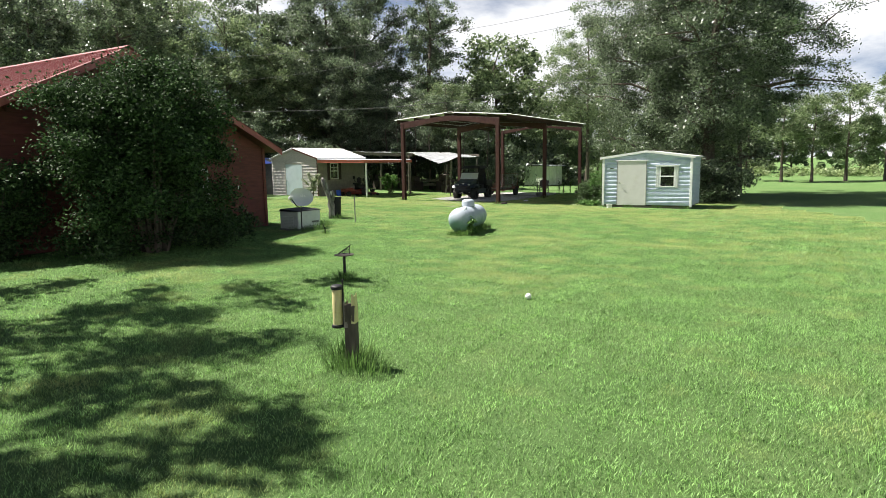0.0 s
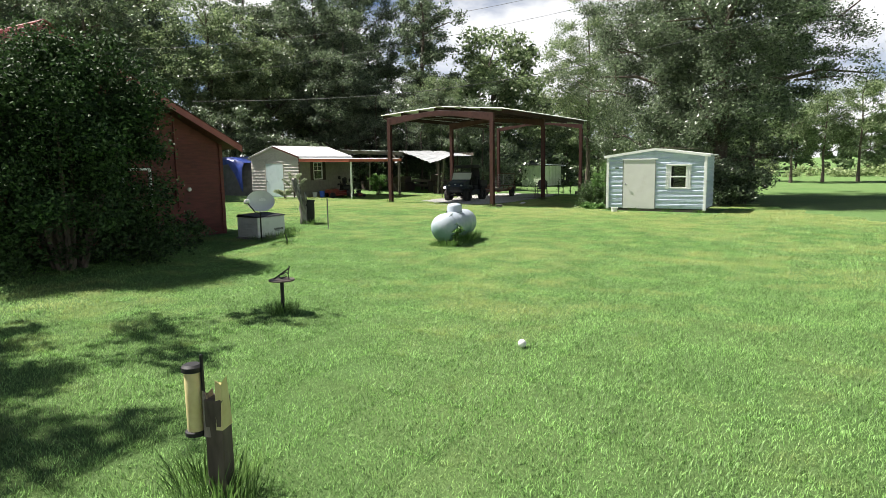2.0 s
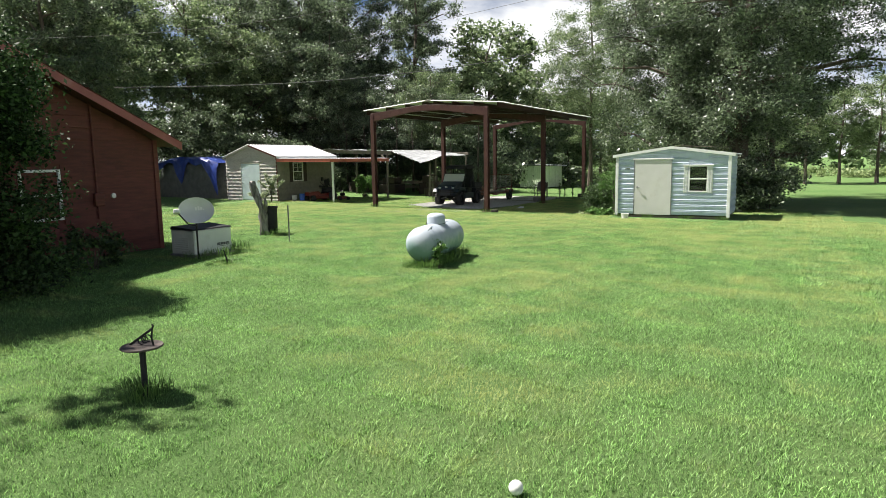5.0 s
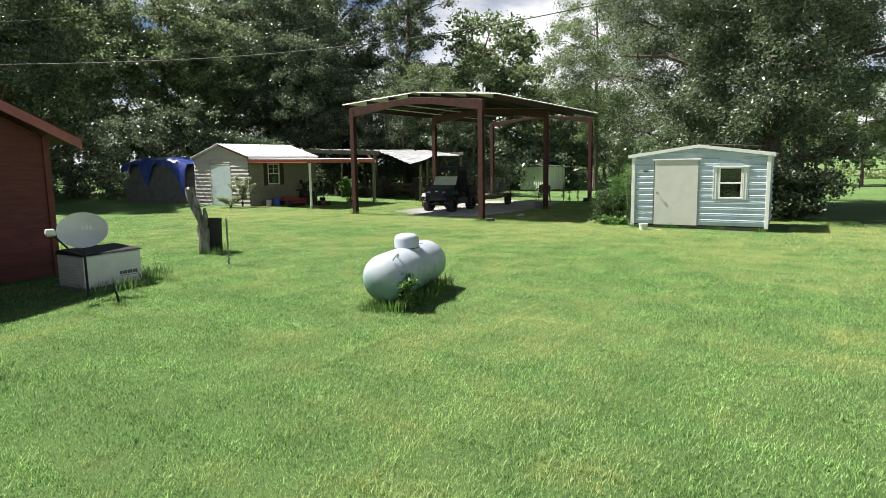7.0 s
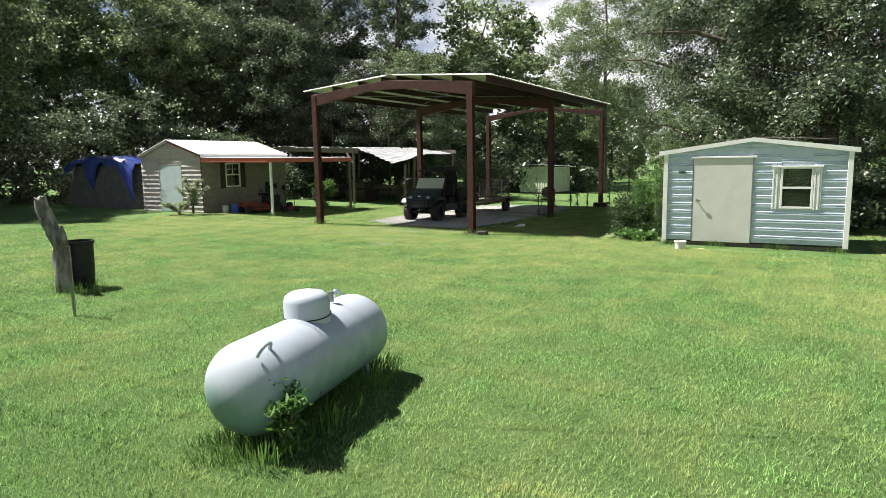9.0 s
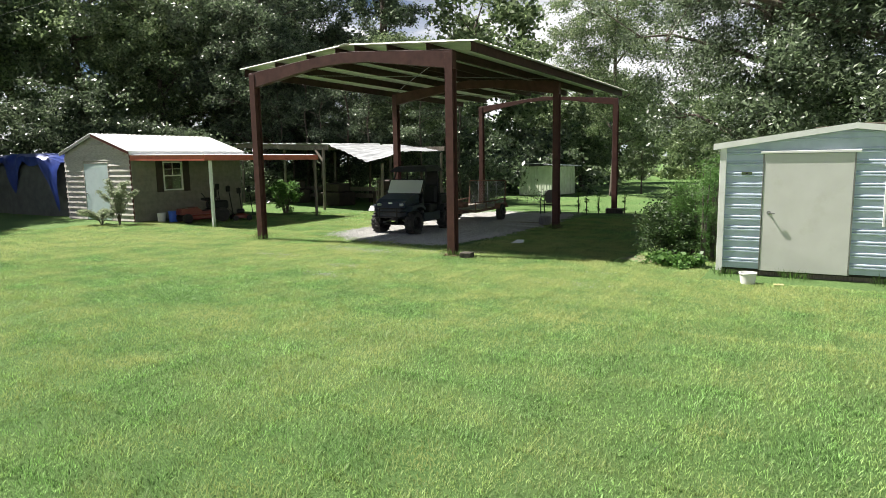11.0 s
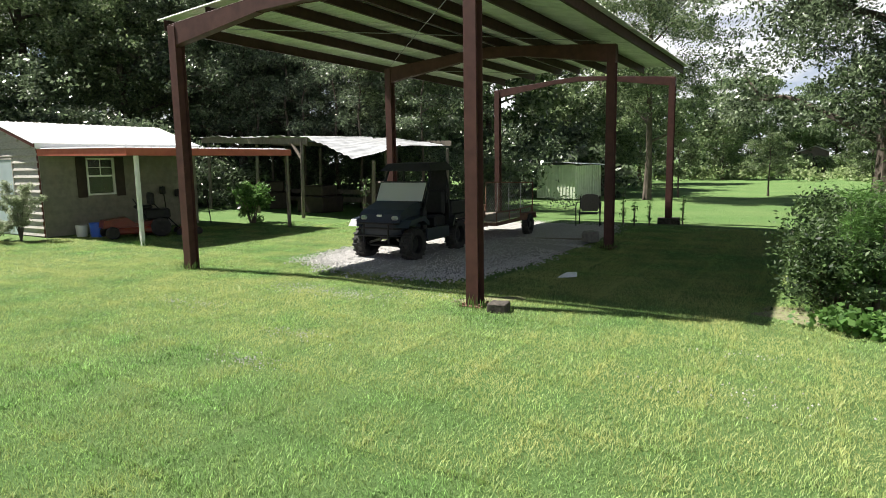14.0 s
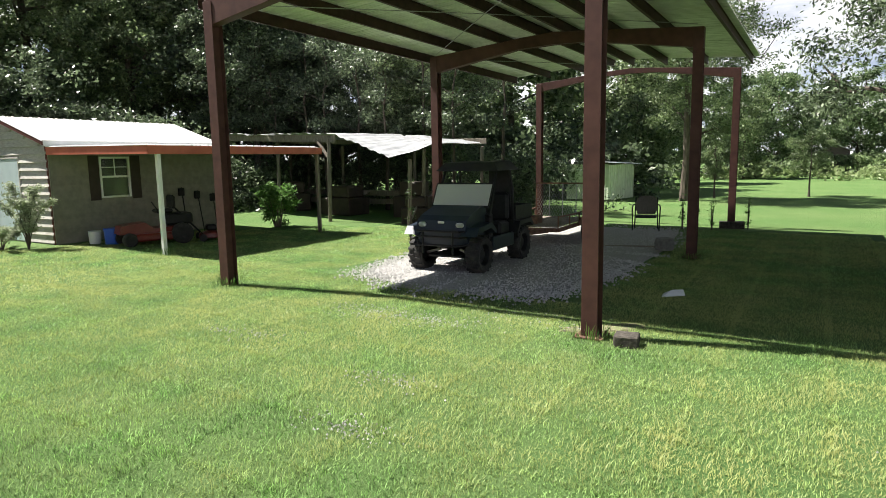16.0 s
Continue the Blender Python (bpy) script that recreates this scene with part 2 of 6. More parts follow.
M_IRON = material("weathered_iron", (0.045, 0.038, 0.034), (0.13, 0.1, 0.085), 14, 0.8, bump=0.3)
M_DISH = material("dish_grey", (0.56, 0.56, 0.57), (0.64, 0.64, 0.65), 4, 0.4, bump=0.03)
M_BLACK = material("black_plastic", (0.008, 0.008, 0.009), (0.018, 0.018, 0.019), 12, 0.6, bump=0.1, spec=0.3)
M_RUBBER = material("tyre_rubber", (0.012, 0.012, 0.012), (0.035, 0.033, 0.03), 10, 0.85, bump=0.3, wear=(0.07, 0.06, 0.05), wear_scale=5)
M_NAVY = material("navy_bodywork", (0.008, 0.014, 0.026), (0.014, 0.023, 0.038), 4, 0.45, bump=0.02, spec=0.35)
M_STEEL = material("grey_steel", (0.24, 0.24, 0.24), (0.36, 0.36, 0.36), 10, 0.4, metal=0.8, bump=0.1)
M_RUST = material("rusty_steel", (0.09, 0.045, 0.03), (0.19, 0.1, 0.065), 12, 0.85, bump=0.3, wear=(0.05, 0.03, 0.025), wear_scale=4)
M_WOODGREY = material("grey_timber", (0.12, 0.1, 0.08), (0.26, 0.225, 0.19), 12, 0.9, bump=0.5, bump_scale=30, stretch=(4, 4, 0.4), vary=0.15)
M_GRAVELBED = material("gravel_bed", (0.16, 0.155, 0.15), (0.44, 0.43, 0.41), 60, 0.95, bump=1.0, bump_scale=55, wear=(0.14, 0.15, 0.07), wear_scale=1.2, wear_amount=0.36)
M_STONE = material("gravel_stone", (0.3, 0.295, 0.285), (0.55, 0.54, 0.52), 20, 0.9, bump=0.3)
M_CONCRETE = material("concrete", (0.14, 0.135, 0.13), (0.24, 0.23, 0.22), 14, 0.95, bump=0.5)
M_TARPBLUE = material("blue_tarp", (0.014, 0.03, 0.17), (0.025, 0.055, 0.27), 3, 0.4, bump=0.35, bump_scale=7)
M_TARPGREY = material("grey_tarp", (0.06, 0.068, 0.062), (0.11, 0.12, 0.11), 3, 0.6, bump=0.4, bump_scale=6, wear=(0.07, 0.08, 0.06), wear_scale=1.2)
M_GREENSHED = material("pale_green_sheet", (0.5, 0.55, 0.44), (0.62, 0.67, 0.55), 4, 0.5, bump=0.06, wear=(0.4, 0.44, 0.33), wear_scale=1.4)
M_RED = material("red_mower_paint", (0.13, 0.018, 0.012), (0.19, 0.025, 0.016), 4, 0.35, bump=0.03)
M_BLUEPLASTIC = material("blue_plastic", (0.02, 0.08, 0.5), (0.03, 0.11, 0.58), 5, 0.4)
M_WHITEPLASTIC = material("white_plastic", (0.66, 0.66, 0.63), (0.74, 0.74, 0.71), 5, 0.45, wear=(0.5, 0.48, 0.42), wear_scale=6)
M_YELLOW = material("yellowed_plastic", (0.52, 0.44, 0.2), (0.64, 0.56, 0.3), 12, 0.5)
M_CABLE = material("cable", (0.05, 0.05, 0.05), (0.1, 0.1, 0.1), 10, 0.7)
# near-black for shade behind windows and under the blue shed's floor
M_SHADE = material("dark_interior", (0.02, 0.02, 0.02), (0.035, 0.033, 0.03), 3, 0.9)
M_SHUTTER = material("brown_shutter", (0.03, 0.02, 0.015), (0.05, 0.033, 0.025), 6, 0.7, bump=0.1)
M_LETTER = material("dark_grey_letter", (0.05, 0.05, 0.055), (0.08, 0.08, 0.085), 6, 0.6)
M_SIL = material("pale_mark", (0.75, 0.74, 0.72), (0.82, 0.81, 0.8), 6, 0.5)
M_FABRIC = material("dark_sling_fabric", (0.07, 0.065, 0.06), (0.13, 0.12, 0.11), 40, 0.85, bump=0.3)
M_GLASS = glass_material("window_glass")
M_SCREEN = glass_material("windscreen", (0.7, 0.74, 0.7), 0.35)
M_SCREEN.node_tree.nodes["Principled BSDF"].inputs["Transmission Weight"].default_value = 0.55


# ---- geometry helpers ----
class Geo:
    """Vertices and faces of one mesh."""

    def __init__(self):
        self.v, self.f, self.smooth = [], [], False

    def add(self, verts, faces):
        k = len(self.v)
        self.v += [tuple(p) for p in verts]
        self.f += [tuple(i + k for i in face) for face in faces]
        return self

    def box(self, x0, x1, y0, y1, z0, z1, b=0.0, m=None):
        """A box with edges cut off by b, turned by m if given."""
        c = Vector(((x0 + x1) / 2, (y0 + y1) / 2, (z0 + z1) / 2))
        h = [abs(x1 - x0) / 2, abs(y1 - y0) / 2, abs(z1 - z0) / 2]
        b = min(b, 0.45 * min(h) * 2)
        verts, faces = [], []
        if b <= 0:
            verts = [Vector((sx * h[0], sy * h[1], sz * h[2])) for sx in (-1, 1) for sy in (-1, 1) for sz in (-1, 1)]
            faces = [(0, 1, 3, 2), (4, 6, 7, 5), (0, 4, 5, 1), (2, 3, 7, 6), (0, 2, 6, 4), (1, 5, 7, 3)]
        else:
            idx = {}
            for s in ((a, d, e) for a in (-1, 1) for d in (-1, 1) for e in (-1, 1)):
                for ax in range(3):
                    p = [s[i] * (h[i] - (0 if i == ax else b)) for i in range(3)]
                    idx[(s, ax)] = len(verts)
                    verts.append(Vector(p))
            S = (-1, 1)
            for ax in range(3):
                i, j = [(1, 2), (2, 0), (0, 1)][ax]
                for s in S:
                    ring = []
                    for a, d in ((-1, -1), (1, -1), (1, 1), (-1, 1)):
                        k = [0, 0, 0]
                        k[ax], k[i], k[j] = s, a, d
                        ring.append(idx[(tuple(k), ax)])
                    faces.append(tuple(ring if s > 0 else ring[::-1]))
            for ax in range(3):
                i, j = [(1, 2), (2, 0), (0, 1)][ax]
                for a in S:
                    for d in S:
                        k0, k1 = [0, 0, 0], [0, 0, 0]
                        k0[ax], k1[ax] = -1, 1
                        k0[i] = k1[i] = a
                        k0[j] = k1[j] = d
                        q = [idx[(tuple(k0), i)], idx[(tuple(k1), i)], idx[(tuple(k1), j)], idx[(tuple(k0), j)]]
                        faces.append(tuple(q if a * d > 0 else q[::-1]))
            for s in ((a, d, e) for a in S for d in S for e in S):
                q = [idx[(s, 0)], idx[(s, 1)], idx[(s, 2)]]
                faces.append(tuple(q if s[0] * s[1] * s[2] > 0 else q[::-1]))
        verts = [(m @ (p + c)) if m else p + c for p in verts]
        return self.add(verts, faces)

    def beam(self, a, c, w, d, b=0.004):
        """A bar from a to c, w wide across and d deep."""
        a, c = Vector(a), Vector(c)
        ln = (c - a).length
        z = (c - a).normalized()
        side = Vector((0, 0, 1)).cross(z)
        side = side.normalized() if side.length > 1e-4 else Vector((1, 0, 0))
        up = z.cross(side)
        m = Matrix((side, up, z)).transposed().to_4x4()
        m.translation = a
        return self.box(-w / 2, w / 2, -d / 2, d / 2, 0, ln, b, m)

    def tube(self, pts, radii, n=8, caps=True):
        """A round bar through points."""
        pts = [Vector(p) for p in pts]
        if not isinstance(radii, (list, tuple)):
            radii = [radii] * len(pts)
        rings, prev = [], None
        for i, p in enumerate(pts):
            d = (pts[min(i + 1, len(pts) - 1)] - pts[max(i - 1, 0)]).normalized()
            if prev is None:
                prev = d.orthogonal().normalized()
            s = (prev - d * prev.dot(d)).normalized()
            prev, u = s, d.cross(s)
            rings.append([p + radii[i] * (math.cos(2 * math.pi * k / n) * s + math.sin(2 * math.pi * k / n) * u) for k in range(n)])
        verts = [q for r in rings for q in r]
        faces = [(i * n + k, i * n + (k + 1) % n, (i + 1) * n + (k + 1) % n, (i + 1) * n + k) for i in range(len(pts) - 1) for k in range(n)]
        if caps:
            faces += [tuple(range(n))[::-1], tuple((len(pts) - 1) * n + k for k in range(n))]
        return self.add(verts, faces)

    def lathe(self, profile, n=24, m=None):
        """A body turned round z: profile of (radius, z)."""
        verts = [Vector((r * math.cos(2 * math.pi * k / n), r * math.sin(2 * math.pi * k / n), z)) for r, z in profile for k in range(n)]
        faces = [(i * n + k, i * n + (k + 1) % n, (i + 1) * n + (k + 1) % n, (i + 1) * n + k) for i in range(len(profile) - 1) for k in range(n)]
        faces += [tuple(range(n))[::-1], tuple((len(profile) - 1) * n + k for k in range(n))]
        return self.add([m @ p if m else p for p in verts], faces)

    def prism(self, outline, axis, lo, hi):
        """An outline (u, v) drawn out along axis x, y or z from lo to hi."""
        n = len(outline)
        put = {"x": lambda u, v, w: (w, u, v), "y": lambda u, v, w: (u, w, v), "z": lambda u, v, w: (u, v, w)}[axis]
        verts = [put(u, v, lo) for u, v in outline] + [put(u, v, hi) for u, v in outline]
        faces = [(k, (k + 1) % n, n + (k + 1) % n, n + k) for k in range(n)] + [tuple(range(n))[::-1], tuple(range(n, 2 * n))]
        return self.add(verts, faces)

    def sheet(self, profile, a, c, thick=0.002):
        """A ribbed sheet: a list of points across, drawn out by the vector c from a, with thickness along z of the profile."""
        a, c = Vector(a), Vector(c)
        n = len(profile)
        verts = [a + Vector(p) for p in profile] + [a + c + Vector(p) for p in profile]
        faces = [(k, k + 1, n + k + 1, n + k) for k in range(n - 1)]
        return self.add(verts, faces)


def recalc(me):
    bm = bmesh.new()
    bm.from_mesh(me)
    bmesh.ops.recalc_face_normals(bm, faces=bm.faces)
    bm.to_mesh(me)
    bm.free()


def mesh_of(name, g, mat, smooth=False):
    me = bpy.data.meshes.new(name)
    me.from_pydata(g.v, [], g.f)
    recalc(me)
    me.materials.append(mat)
    if smooth:
        me.shade_smooth()
        me.set_sharp_from_angle(angle=radians(38))
    return me


def part(name, g, mat, parent, label="", smooth=False, at=None):
    """One mesh under a thing or a part; g is a Geo or a finished mesh."""
    me = g if isinstance(g, bpy.types.Mesh) else mesh_of(name, g, mat, smooth)
    ob = new(name, me)
    ob.parent = parent
    if at is not None:
        ob.matrix_basis = at
    if label:
        ob["label"] = label
    return ob


def ground_z(x, y):
    lat = 0.86 * x + 0.51 * y
    z = 0.015 - 0.17 * math.tanh(lat / 12)
    near = math.exp(-((x + 10) ** 2 + (y - 18) ** 2) / 5000)
    return z + near * 0.05 * noise.noise((x * 0.22, y * 0.22, 3.1))


def thing(name, x, y, rz, label, category, group="", z=None, kind=""):
    ob = new(name)
    ob.empty_display_size = 0.3
    ob.matrix_basis = pose(x, y, ground_z(x, y) if z is None else z, 0, 0, rz)
    return tagged(ob, label, category, group, kind)


def single(name, g, mat, x, y, rz, label, category, group="", z=None, smooth=False, kind=""):
    ob = new(name, mesh_of(name, g, mat, smooth))
    ob.matrix_basis = pose(x, y, ground_z(x, y) if z is None else z, 0, 0, rz)
    return tagged(ob, label, category, group, kind)


def quads_mesh(name, verts, mat):
    """A mesh of loose four-cornered leaves from an array (n, 4, 3)."""
    n = len(verts)
    me = bpy.data.meshes.new(name)
    me.vertices.add(n * 4)
    me.vertices.foreach_set("co", verts.reshape(-1).astype(np.float32))
    me.loops.add(n * 4)
    me.loops.foreach_set("vertex_index", np.arange(n * 4, dtype=np.int32))
    me.polygons.add(n)
    me.polygons.foreach_set("loop_start", np.arange(0, n * 4, 4, dtype=np.int32))
    me.update(calc_edges=True)
    me.validate()
    me.materials.append(mat)
    return me


def leaves(centres, size, rng, droop=0.3, narrow=0.5):
    """Leaf blades round the centres: lozenges with a random lie, drooping a little."""
    n = len(centres)
    d = rng.normal(size=(n, 3))
    d[:, 2] = d[:, 2] * 0.7 - droop
    d /= np.linalg.norm(d, axis=1)[:, None]
    s = np.cross(d, rng.normal(size=(n, 3)))
    s /= np.linalg.norm(s, axis=1)[:, None]
    up = np.cross(d, s)
    ln = size * rng.uniform(0.6, 1.35, n)[:, None]
    w = ln * narrow * 0.5
    bend = up * ln * 0.12
    return np.stack([centres - d * ln * 0.5, centres + s * w + bend, centres + d * ln * 0.5, centres - s * w + bend], axis=1)


def crown_points(rng, clumps, per, spread=0.46, flat=0.6):
    pts = []
    for c, r in clumps:
        k = max(3, int(per * rng.uniform(0.6, 1.3)))
        p = rng.normal(size=(k, 3)) * r * spread
        p[:, 2] *= flat
        pts.append(p + np.array(c))
    return np.concatenate(pts)


def tree_parts(parent, seed, height, radius, base, trunk_r, clump_n, per, leaf, mat, clump_r=0.9, limbs=11, lean=0.0, shell=0.35, narrow=0.5, droop=0.3, squash=1.0):
    """A tapered trunk with limbs and a crown of loose leaves with gaps."""
    rng = np.random.default_rng(seed)
    g = Geo()
    top = height * 0.9
    trunk = [Vector((lean * (k / 7) ** 1.5 * height + rng.normal() * 0.02 * k, rng.normal() * 0.02 * k * 1.5, top * k / 7 - 0.05)) for k in range(8)]
    g.tube(trunk, [trunk_r * (1.35 if k == 0 else 1 - 0.8 * k / 7) for k in range(8)], 9)
    mid = (height + base) / 2
    half = (height - base) / 2
    clumps = []
    for i in range(limbs):
        t = (i + rng.uniform(0.2, 0.8)) / limbs
        zs = base + (top - base) * t * 0.92
        p0 = trunk[min(6, int(zs / top * 7))].lerp(trunk[min(7, int(zs / top * 7) + 1)], (zs / top * 7) % 1)
        a = i * 2.4 + rng.uniform(-0.4, 0.4)
        ze = min(height * 0.97, zs + rng.uniform(0.05, 0.3) * half)
        prof = math.sqrt(max(0.08, 1 - ((ze - mid) / half) ** 2))
        rr = radius * prof * rng.uniform(0.75, 1.05)
        end = Vector((p0.x + rr * math.cos(a), p0.y + rr * math.sin(a) * squash, ze))
        way = [p0, p0.lerp(end, 0.35) + Vector((0, 0, 0.05 * rr)), p0.lerp(end, 0.7) + Vector((0, 0, 0.08 * rr)), end]
        rb = trunk_r * (1 - 0.75 * zs / top) * 0.55
        g.tube(way, [rb, rb * 0.7, rb * 0.45, rb * 0.15], 6)
        for k in range(3):
            q = way[1].lerp(end, rng.uniform(0.2, 0.9))
            tip = q + Vector((rng.normal() * 0.2 * rr, rng.normal() * 0.2 * rr, rng.uniform(-0.05, 0.3) * rr))
            g.tube([q, q.lerp(tip, 0.5), tip], [rb * 0.35, rb * 0.25, rb * 0.08], 5)
            clumps.append((tip, clump_r))
        clumps.append((end, clump_r))
    while len(clumps) < clump_n:
        u = rng.normal(size=3)
        u /= np.linalg.norm(u)
        r = rng.uniform(shell, 1.0) ** 0.6
        wob = 0.78 + 0.5 * noise.noise((u[0] * 1.9 + seed, u[1] * 1.9, u[2] * 1.9))
        z = mid + half * u[2] * r * min(1.05, wob + 0.15)
        clumps.append(((u[0] * radius * r * wob + lean * z, u[1] * radius * r * wob * squash, z), clump_r * rng.uniform(0.6, 1.2)))
    pts = crown_points(rng, clumps, per)
    part("trunk", g, M_BARK, parent, smooth=True)
    part("crown", quads_mesh("crown", leaves(pts, leaf, rng, droop, narrow), mat), mat, parent)


def tree(name, x, y, label, category="tree", group="", rz=0, **kw):
    ob = thing(name, x, y, rz, label, category, group)
    tree_parts(ob, **kw)
    return ob


def tuft(name, x, y, n, height, spread, label, seed, mat=M_TUFT, category="grass", width=0.0045, lean=0.5, z=None):
    """A clump of long grass blades."""
    rng = np.random.default_rng(seed)
    a = rng.uniform(0, 2 * np.pi, n)
    r = spread * np.sqrt(rng.uniform(0, 1, n))
    root = np.stack([r * np.cos(a), r * np.sin(a), np.full(n, -0.01)], 1)
    h = height * rng.uniform(0.5, 1.1, n)
    out = np.stack([np.cos(a), np.sin(a), np.zeros(n)], 1) * (lean * h * rng.uniform(0.2, 1.1, n))[:, None] + rng.normal(size=(n, 3)) * 0.03
    side = np.stack([-np.sin(a), np.cos(a), np.zeros(n)], 1) * width
    tip = root + out + np.stack([np.zeros(n), np.zeros(n), h], 1)
    midp = root + out * 0.35 + np.stack([np.zeros(n), np.zeros(n), h * 0.62], 1)
    q = np.stack([root, midp - side, tip, midp + side], 1)
    ob = new(name, quads_mesh(name, q, mat))
    ob.matrix_basis = pose(x, y, ground_z(x, y) if z is None else z)
    return tagged(ob, label, category, kind="stuff")


def shrub(name, x, y, label, seed, rx, ry, h, clump_n, per, leaf, mat, stems=7, clump_r=0.25, low=0.1, narrow=0.5, rz=0, category="shrub", droop=0.2, foot=0.0, core=0):
    """Stems from the ground and leaf clumps to an uneven outline."""
    ob = thing(name, x, y, rz, label, category)
    rng = np.random.default_rng(seed)
    g, clumps = Geo(), []
    for i in range(stems):
        a, q = i * 2.4 + rng.uniform(-0.3, 0.3), rng.uniform(0.35, 0.85)
        end = Vector((rx * q * math.cos(a), ry * q * math.sin(a), h * rng.uniform(0.6, 0.95)))
        st = Vector((end.x * 0.15, end.y * 0.15, -0.05))
        r0 = 0.006 + 0.012 * h
        g.tube([st, st.lerp(end, 0.5) + Vector((0, 0, 0.08 * h)), end], [r0, r0 * 0.6, r0 * 0.2], 5)
        clumps.append((end, clump_r))
    while len(clumps) < clump_n:
        u = rng.normal(size=3)
        u /= np.linalg.norm(u)
        r = rng.uniform(0.25, 1) ** 0.5
        wob = 0.8 + 0.5 * noise.noise((u[0] * 2.1 + seed, u[1] * 2.1, u[2] * 2.1))
        clumps.append(((u[0] * rx * r * wob, u[1] * ry * r * wob, max(low, (h + foot) * 0.5 + u[2] * (h - foot) * 0.5 * r * min(1.1, wob + 0.12))), clump_r * rng.uniform(0.6, 1.2)))
    for _ in range(core):
        a, q = rng.uniform(0, 6.28), rng.uniform(0.2, 0.95)
        clumps.append(((rx * q * math.cos(a), ry * q * math.sin(a), rng.uniform(0.1, foot + 1.0)), clump_r))
    part("stalk", g, M_BARK, ob, smooth=True)
    part("foliage", quads_mesh("foliage", leaves(crown_points(rng, clumps, per), leaf, rng, droop, narrow), mat), mat, ob)
    return ob


# ---- ground ----
def steps(lo, hi, dense_lo, dense_hi, fine, coarse):
    a, x = [], lo
    while x < hi:
        a.append(x)
        if dense_lo <= x <= dense_hi:
            x += fine
        else:
            gap = min(abs(x - dense_lo), abs(x - dense_hi))
            x += min(coarse, fine + gap * 0.25)
    return a + [hi]


gx, gy = steps(-900, 900, -45, 15, 1.5, 90), steps(-700, 1500, -8, 60, 1.5, 90)
gg = Geo()
gg.v = [(x, y, ground_z(x, y)) for y in gy for x in gx]
gg.f = [(j * len(gx) + i, j * len(gx) + i + 1, (j + 1) * len(gx) + i + 1, (j + 1) * len(gx) + i) for j in range(len(gy) - 1) for i in range(len(gx) - 1)]
ground = tagged(new("ground", mesh_of("ground", gg, M_LAWN, True)), "mown green lawn and open field", "ground", kind="structure")

# ---- trees: the wood behind, left of the yard and past the sheds ----
wood = dict(height=19, radius=5.2, base=3.0, trunk_r=0.36, clump_n=250, per=210, leaf=0.23, mat=M_LEAF, clump_r=0.95)
oak_a = tree("oak_tree", -41, 48, "tall dark green broadleaf tree at the wood's edge", group="trees of the wood", seed=11, **wood)
oak_b = tree("oak_tree", -47, 52, "tall dark green broadleaf tree at the wood's edge", group="trees of the wood", seed=12, **{**wood, "height": 21, "radius": 4.6, "base": 3.5})
oak_c = tree("oak_tree", -48, 42, "tall pale green broadleaf tree at the wood's edge", group="trees of the wood", seed=13, **{**wood, "mat": M_LEAF_LIGHT, "height": 17, "radius": 5.6})
oak_d = tree("oak_tree", -34.6, 56, "slender open tree with sky between its leaves", group="trees of the wood", seed=14, **{**wood, "height": 20, "radius": 3.8, "base": 5.5, "clump_n": 105, "per": 160, "clump_r": 0.75})
for k, (src, x, y, rz, s) in enumerate([
    (oak_b, -55, 38, 40, 1.0), (oak_a, -57, 30, 100, 1.05), (oak_b, -61, 22, 200, 0.95), (oak_c, -66, 33, 20, 1.15), (oak_a, -52, 50, 300, 1.1),
    (oak_b, -42.5, 56, 150, 1.1), (oak_c, -43.5, 29.5, 250, 0.9), (oak_a, -46.5, 24, 10, 0.85), (oak_b, -40, 26.3, 70, 0.7), (oak_a, -65, 12, 60, 1.1), (oak_b, -62, 45, 10, 1.15),
    (oak_a, -36.5, 46.5, 220, 0.72), (oak_c, -44, 45, 130, 0.8), (oak_b, -70, 3, 80, 1.1), (oak_c, -68, -8, 190, 1.1),
    (oak_d, -37.5, 61, 200, 1.0), (oak_c, -28, 48.3, 165, 0.55), (oak_a, -33, 48.5, 40, 0.5), (oak_c, -30, 51, 200, 0.48), (oak_b, -37.5, 50, 310, 0.5), (oak_a, -29, 47.5, 120, 0.36)]):
    t = copy_thing(src, pose(x, y, ground_z(x, y), 0, 0, rz) @ Matrix.Scale(s, 4))
mid = dict(height=9.5, radius=3.6, base=1.0, trunk_r=0.16, clump_n=100, per=150, leaf=0.27, mat=M_LEAF_LIGHT, clump_r=0.85, limbs=9)
maple_a = tree("young_tree", -24, 68, "mid-sized pale green tree past the carport", group="mid-sized trees", seed=21, **mid)
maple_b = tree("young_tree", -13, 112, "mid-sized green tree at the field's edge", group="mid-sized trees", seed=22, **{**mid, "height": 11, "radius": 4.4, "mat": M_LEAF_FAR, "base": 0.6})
for x, y, rz, s in [(-29.5, 61, 30, 1.6), (-24, 79, 30, 1.1), (-29, 72, 130, 1.1), (-36, 70, 230, 1.0), (-19, 92, 330, 0.9), (-22, 62, 60, 0.62)]:
    copy_thing(maple_a, pose(x, y, ground_z(x, y), 0, 0, rz) @ Matrix.Scale(s, 4))
